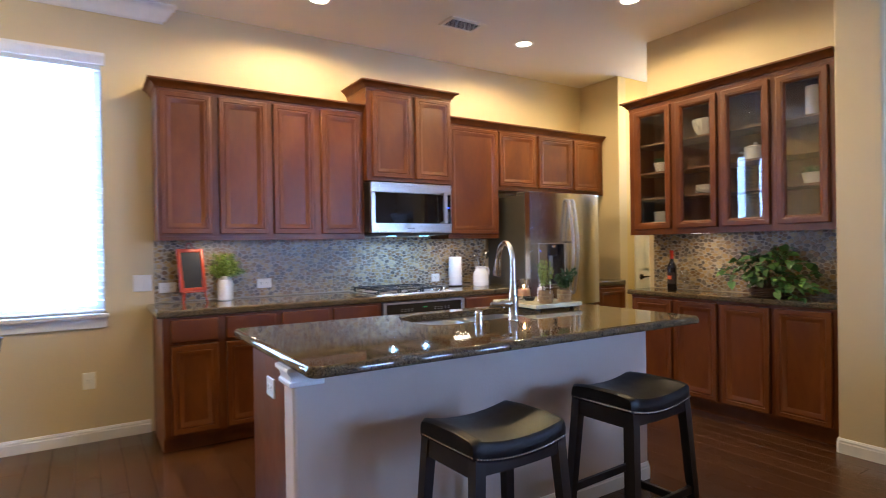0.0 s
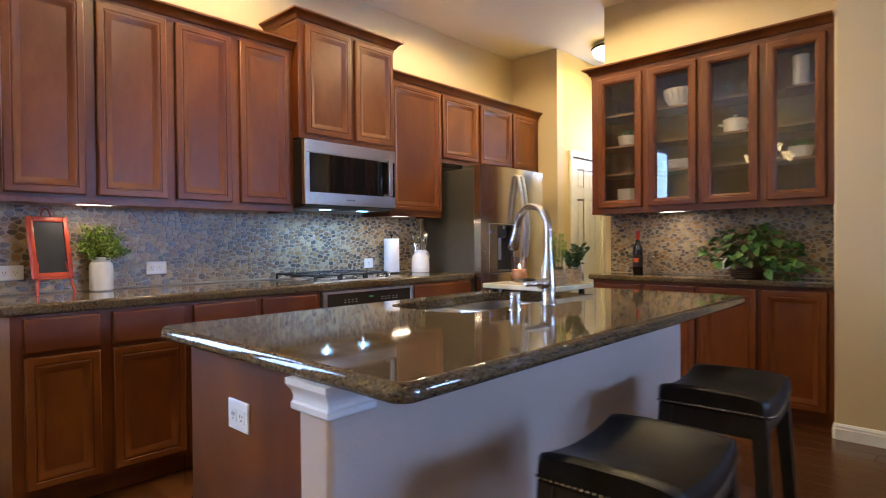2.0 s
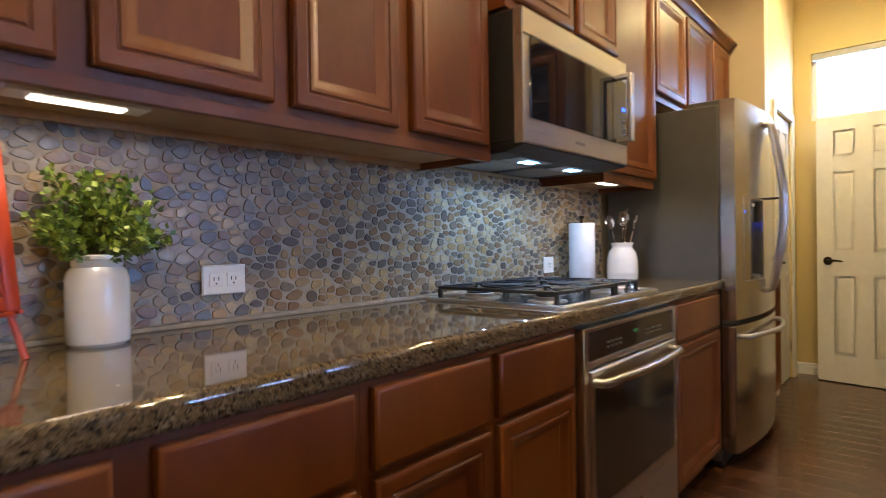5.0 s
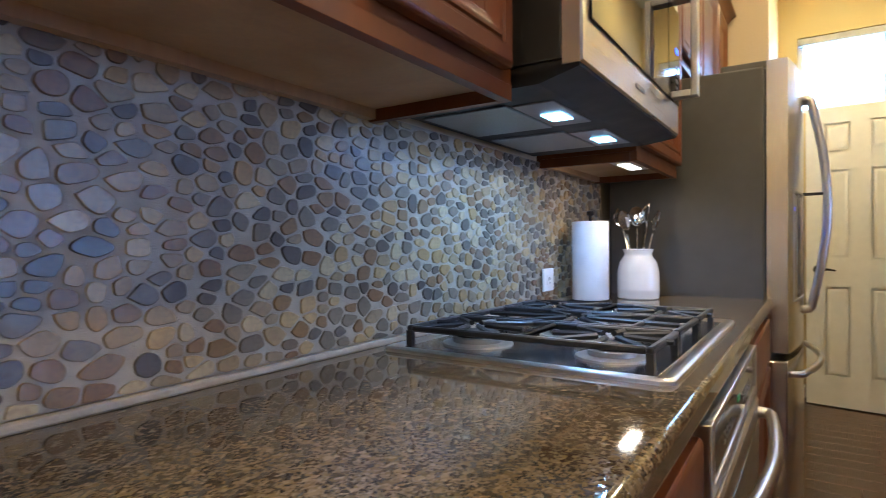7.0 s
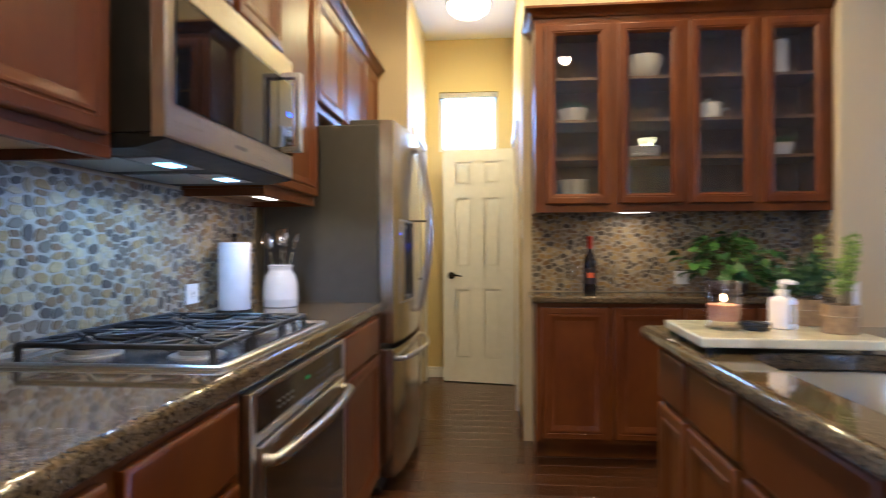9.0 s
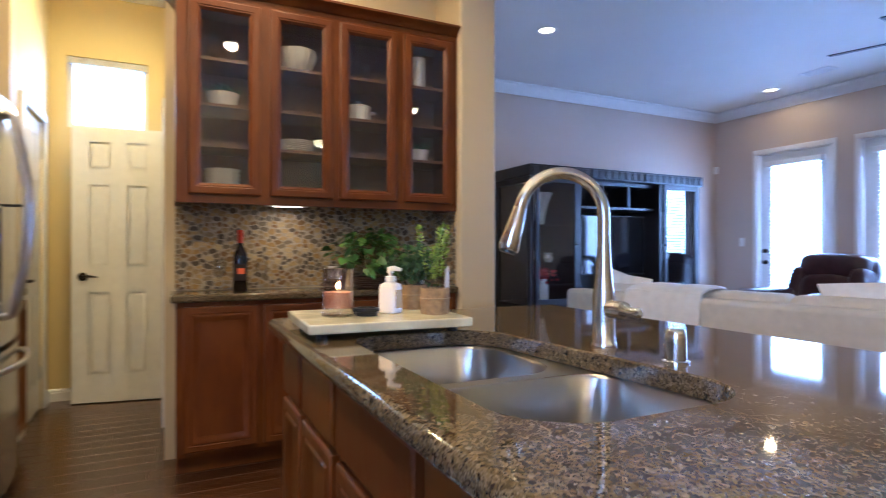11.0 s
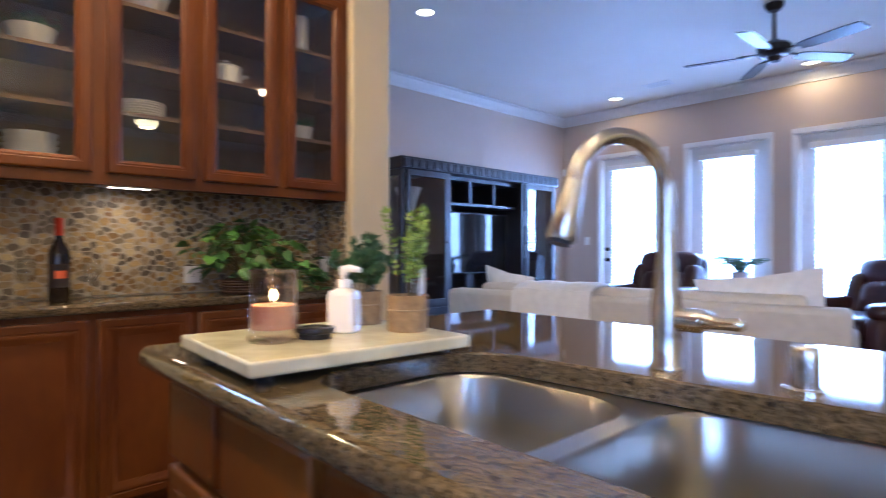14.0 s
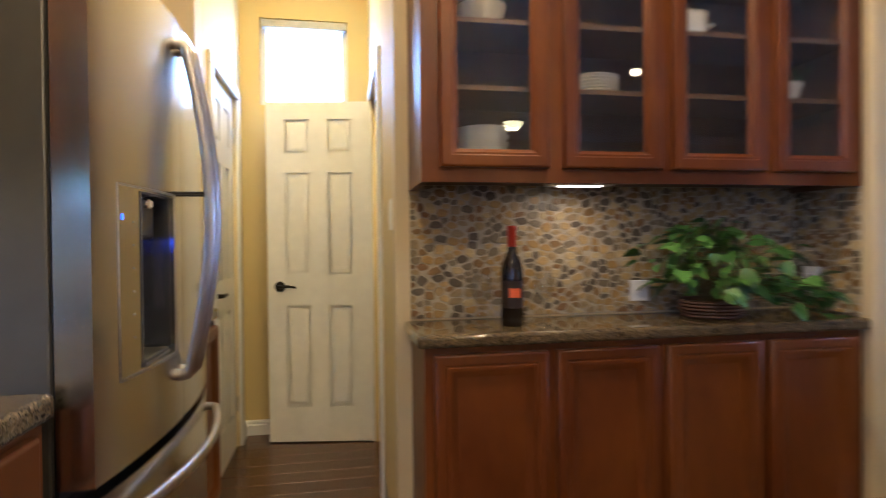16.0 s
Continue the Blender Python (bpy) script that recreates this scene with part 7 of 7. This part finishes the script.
# chandelier over the dining corner, and a dark chair back there
ch = thing("chandelier", pose(-1.45, 4.05, CEIL), "bronze chandelier with six lit amber glass shades", "chandelier")
part("canopy", lathe([(0, 0), (0.065, 0), (0.06, -0.02), (0.02, -0.035), (0, -0.035)], 24), BRONZE, ch)
part("chain", tube([(0.004 * (k % 2), 0.004 * ((k + 1) % 2), -0.03 - 0.03 * k) for k in range(13)], 0.006, 6), BRONZE, ch)
part("stem", lathe([(0, -0.38), (0.012, -0.38), (0.016, -0.5), (0.012, -0.72), (0.03, -0.78), (0.02, -0.82), (0.0, -0.85)], 16), BRONZE, ch)
for k in range(9):
    a = 2 * math.pi * k / (6 if k < 6 else 3) + (0.4 if k >= 6 else 0)
    r, zt = (0.30, -0.66) if k < 6 else (0.13, -0.50)
    c, s = math.cos(a), math.sin(a)
    part("arm", tube([(0.012 * c, 0.012 * s, zt - 0.10), (r * 0.5 * c, r * 0.5 * s, zt - 0.16), (r * 0.9 * c, r * 0.9 * s, zt - 0.12), (r * c, r * s, zt - 0.04)], 0.008, 8), BRONZE, ch)
    part("shade", lathe([(0.025, -0.04), (0.032, -0.01), (0.045, 0.03), (0.065, 0.075), (0.062, 0.075), (0.042, 0.032), (0.029, -0.008), (0.0, -0.035)], 22, (r * c, r * s, zt)), SHADEGLOW, ch, "glowing amber glass shade")
lamp("chandelier_lamp", "POINT", pose(-1.39, 4.09, CEIL - 0.60), 62, WARM, 0.03)
chair = thing("dining_chair", pose(-0.13, 4.25, 0, 0, 0, 250), "dark dining chair with curved back", "chair")
part("seat", box(-0.22, 0.22, -0.22, 0.22, 0.43, 0.48, 0.015, 3), LEATHER, chair)
part("backrest", loft(bmesh.new(), [[(x, y + 0.10 * (x / 0.22) ** 2 * -0.4, z) for x in (-0.22, -0.11, 0, 0.11, 0.22)] + [(x, y + 0.03 + 0.10 * (x / 0.22) ** 2 * -0.4, z) for x in (0.22, 0.11, 0, -0.11, -0.22)] for y, z in ((0.20, 0.50), (0.23, 0.68), (0.27, 0.86), (0.275, 0.88))]), plain("navy_fabric", (0.012, 0.02, 0.05), 0.7), chair, "dark navy upholstered back")
for x in (-0.19, 0.19):
    for y in (-0.19, 0.19):
        part("leg", loft(bmesh.new(), [[(x * k + a * r, y * k + b * r, z) for a, b in ((1, 1), (-1, 1), (-1, -1), (1, -1))] for k, r, z in ((1.08, 0.013, 0), (1.0, 0.019, 0.43))]), BLACKWOOD, chair)


# ---- floor planks ----
def planks():
    near, far_v, far_f = [], [], []
    rr = random.Random(21)
    w = 0.127
    x = WEST
    shared = {}
    while x < TVWALL - 0.01:
        y = WINWALL - rr.uniform(0, 1.2)
        w1 = min(w, TVWALL - x)
        while y < BACK:
            ln = rr.choice((0.9, 1.05, 1.2, 1.35, 1.5))
            a, b = max(y, WINWALL), min(y + ln, BACK)
            if b - a > 0.02:
                cut = abs(b - a - ln) > 1e-6 or w1 < w
                if -0.4 < x < 6.2 and a > 2.2:
                    key = round(b - a, 3), round(w1, 3)
                    if key not in shared:
                        shared[key] = mesh_of("plank", loft(bmesh.new(), [[(sx * (w1 / 2 - 0.0006 - i), sy * ((b - a) / 2 - 0.0006 - i), z) for sx, sy in ((1, 1), (-1, 1), (-1, -1), (1, -1))] for i, z in ((0, -0.012), (0, -0.0018), (0.0016, 0.0))]), FLOORWOOD)
                    near.append((shared[key], x + w1 / 2, (a + b) / 2))
                else:
                    n = len(far_v)
                    far_v += [(px, py, z) for z, i in ((-0.012, 0.0006), (-0.0018, 0.0006), (0.0, 0.0022)) for px, py in ((x + i, a + i), (x + w1 - i, a + i), (x + w1 - i, b - i), (x + i, b - i))]
                    for lv in (0, 4):
                        far_f += [(n + lv + k, n + lv + (k + 1) % 4, n + lv + 4 + (k + 1) % 4, n + lv + 4 + k) for k in range(4)]
                    far_f.append((n + 8, n + 9, n + 10, n + 11))
            y += ln
        x += w
    for data, px, py in near:
        piece("plank", data, floor, pose(px, py, 0))
    data = bpy.data.meshes.new("plank_field")
    data.from_pydata(far_v, [], far_f)
    data.materials.append(FLOORFIELD)
    ob = new("plank_field", data)
    ob.parent = floor
    tagged(ob, "dark brown wood planks", "", "", "stuff")


FLOORFIELD = timber("floor_oak_field", (0.048, 0.017, 0.007), (0.092, 0.035, 0.013), (0.15, 0.062, 0.025), grain=(9, 1.2, 9), rough=0.24, coat=0.3, streak=0.6)
planks()


# ---- river-stone backsplash ----
def clip(poly, nx, ny, d):
    """The part of a polygon where nx x + ny y <= d."""
    out = []
    for i, (x1, y1) in enumerate(poly):
        x0, y0 = poly[i - 1]
        s0, s1 = nx * x0 + ny * y0 - d, nx * x1 + ny * y1 - d
        if (s0 <= 0) != (s1 <= 0):
            t = s0 / (s0 - s1)
            out.append((x0 + (x1 - x0) * t, y0 + (y1 - y0) * t))
        if s1 <= 0:
            out.append((x1, y1))
    return out


def stones(w, h, seed, s=0.047, gap=0.0046):
    """Rounded stone outlines that fill a panel w by h, closely packed."""
    rr = random.Random(seed)
    pts, grid, cell = [], {}, s
    for _ in range(int(w * h / s ** 2 * 40)):
        x, y = rr.uniform(0, w), rr.uniform(0, h)
        r = s * (0.80 if rr.random() < 0.65 else 0.58)
        i, j = int(x / cell), int(y / cell)
        if all((x - q[0]) ** 2 + (1.25 * (y - q[1])) ** 2 > (0.5 * (r + q[2])) ** 2 * 1.10 for a in range(i - 2, i + 3) for b in range(j - 2, j + 3) for q in grid.get((a, b), ())):
            p = (x, y, r, rr.uniform(0, math.pi), rr.uniform(1.2, 1.9))
            pts.append(p)
            grid.setdefault((i, j), []).append(p)
    shapes = []
    for x, y, r, turn, long in pts:
        i, j = int(x / cell), int(y / cell)
        a, b = r * 0.60 * long, r * 0.50
        poly = []
        for k in range(12):
            u = 2 * math.pi * k / 12
            k2 = 1 + 0.10 * math.sin(2 * u + turn * 5) + 0.05 * math.sin(3 * u + turn * 9)
            px, py = a * math.cos(u) * k2, b * math.sin(u) * k2
            poly.append((x + px * math.cos(turn) - py * math.sin(turn), y + px * math.sin(turn) + py * math.cos(turn)))
        for q in [q for ia in range(i - 3, i + 4) for jb in range(j - 3, j + 4) for q in grid.get((ia, jb), ())]:
            dx, dy = q[0] - x, q[1] - y
            dist = math.hypot(dx, dy)
            if dist < 1e-6 or dist > 2.6 * s:
                continue
            f = r / (r + q[2])
            poly = clip(poly, dx / dist, dy / dist, (x * dx + y * dy) / dist + dist * f - gap / 2)
        for nx, ny, d in ((1, 0, w - 0.002), (-1, 0, -0.002), (0, 1, h - 0.002), (0, -1, -0.002)):
            poly = clip(poly, nx, ny, d)
        for _ in range(3):
            poly = [p for i, (px, py) in enumerate(poly) for qx, qy in [poly[(i + 1) % len(poly)]] for p in ((px * 0.75 + qx * 0.25, py * 0.75 + qy * 0.25), (px * 0.25 + qx * 0.75, py * 0.25 + qy * 0.75))]
        keep = []
        for p in poly:
            if not keep or math.hypot(p[0] - keep[-1][0], p[1] - keep[-1][1]) > 0.0034:
                keep.append(p)
        if len(keep) > 4:
            area = 0.5 * sum(keep[k - 1][0] * keep[k][1] - keep[k][0] * keep[k - 1][1] for k in range(len(keep)))
            if area > 0.00009:
                shapes.append((x, y, keep, rr.uniform(0.0026, 0.0040)))
    return shapes


def stone_rings(x, y, outline, t):
    cx, cy = sum(p[0] for p in outline) / len(outline), sum(p[1] for p in outline) / len(outline)
    rows = []
    for k, z in ((1.0, 0.0), (0.98, t * 0.75), (0.92, t)):
        rows.append([(cx + (px - cx) * k, -z, cy + (py - cy) * k) for px, py in outline])
    return rows


def splash(name, m, w, h, seed, near, label):
    """A pebble panel facing -y of m; stones with near(x) true are pieces of their own."""
    base_ob = tagged(new(name, mesh_of(name, box(0, w, 0, 0.006, 0, h), GROUT)), label, "backsplash", "", "structure")
    base_ob.matrix_world = m
    verts, faces, count = [], [], 0
    for x, y, outline, t in stones(w, h * 1.3, seed):
        y, outline = y / 1.3, [(px, py / 1.3) for px, py in outline]
        rows = stone_rings(x, y, outline, t)
        n = len(outline)
        f = [tuple((r * n + k, r * n + (k + 1) % n, r * n + n + (k + 1) % n, r * n + n + k)) for r in range(2) for k in range(n)] + [tuple(range(2 * n, 3 * n))]
        if near(x) and count < 300:
            count += 1
            data = bpy.data.meshes.new("stone")
            cx, cz = x, y
            data.from_pydata([(px - cx, py, pz - cz) for row in rows for px, py, pz in row], [], f)
            data.materials.append(STONE1)
            piece("stone", data, base_ob, Matrix.Translation((cx, 0, cz)))
        else:
            o = len(verts)
            verts += [p for row in rows for p in row]
            faces += [tuple(o + k for k in q) for q in f]
    data = bpy.data.meshes.new("stone_field")
    data.from_pydata(verts, [], faces)
    data.materials.append(STONE2)
    ob = new("stone_field", data)
    ob.parent = base_ob
    tagged(ob, "flat grey and tan river stones", "", "", "stuff")


splash("backsplash_north", pose(0.974, 5.304, CT + 0.012), 2.985, 0.460, 3, lambda x: 0.62 < x < 1.75, "grey and tan sliced river-stone backsplash")
splash("backsplash_hutch", pose(4.794, 3.925, 0.919, 0, 0, -90), 1.558, 0.478, 7, lambda x: True, "tan river-stone backsplash above the narrow counter")
splash("backsplash_hutch_side", pose(4.793, 2.365, 0.919, 0, 0, 180), 0.30, 0.478, 9, lambda x: False, "tan river-stone backsplash return")
splash("backsplash_far", pose(4.905, 5.304, CT + 0.004), 0.45, 0.468, 12, lambda x: False, "tan river-stone backsplash beyond the fridge")
bm = box(0.974, 3.955, 5.288, 5.303, CT + 0.0003, CT + 0.0118, 0.003)
structure("trim_caulk", bm, GROUT, "pale caulk line along the countertop", "trim")
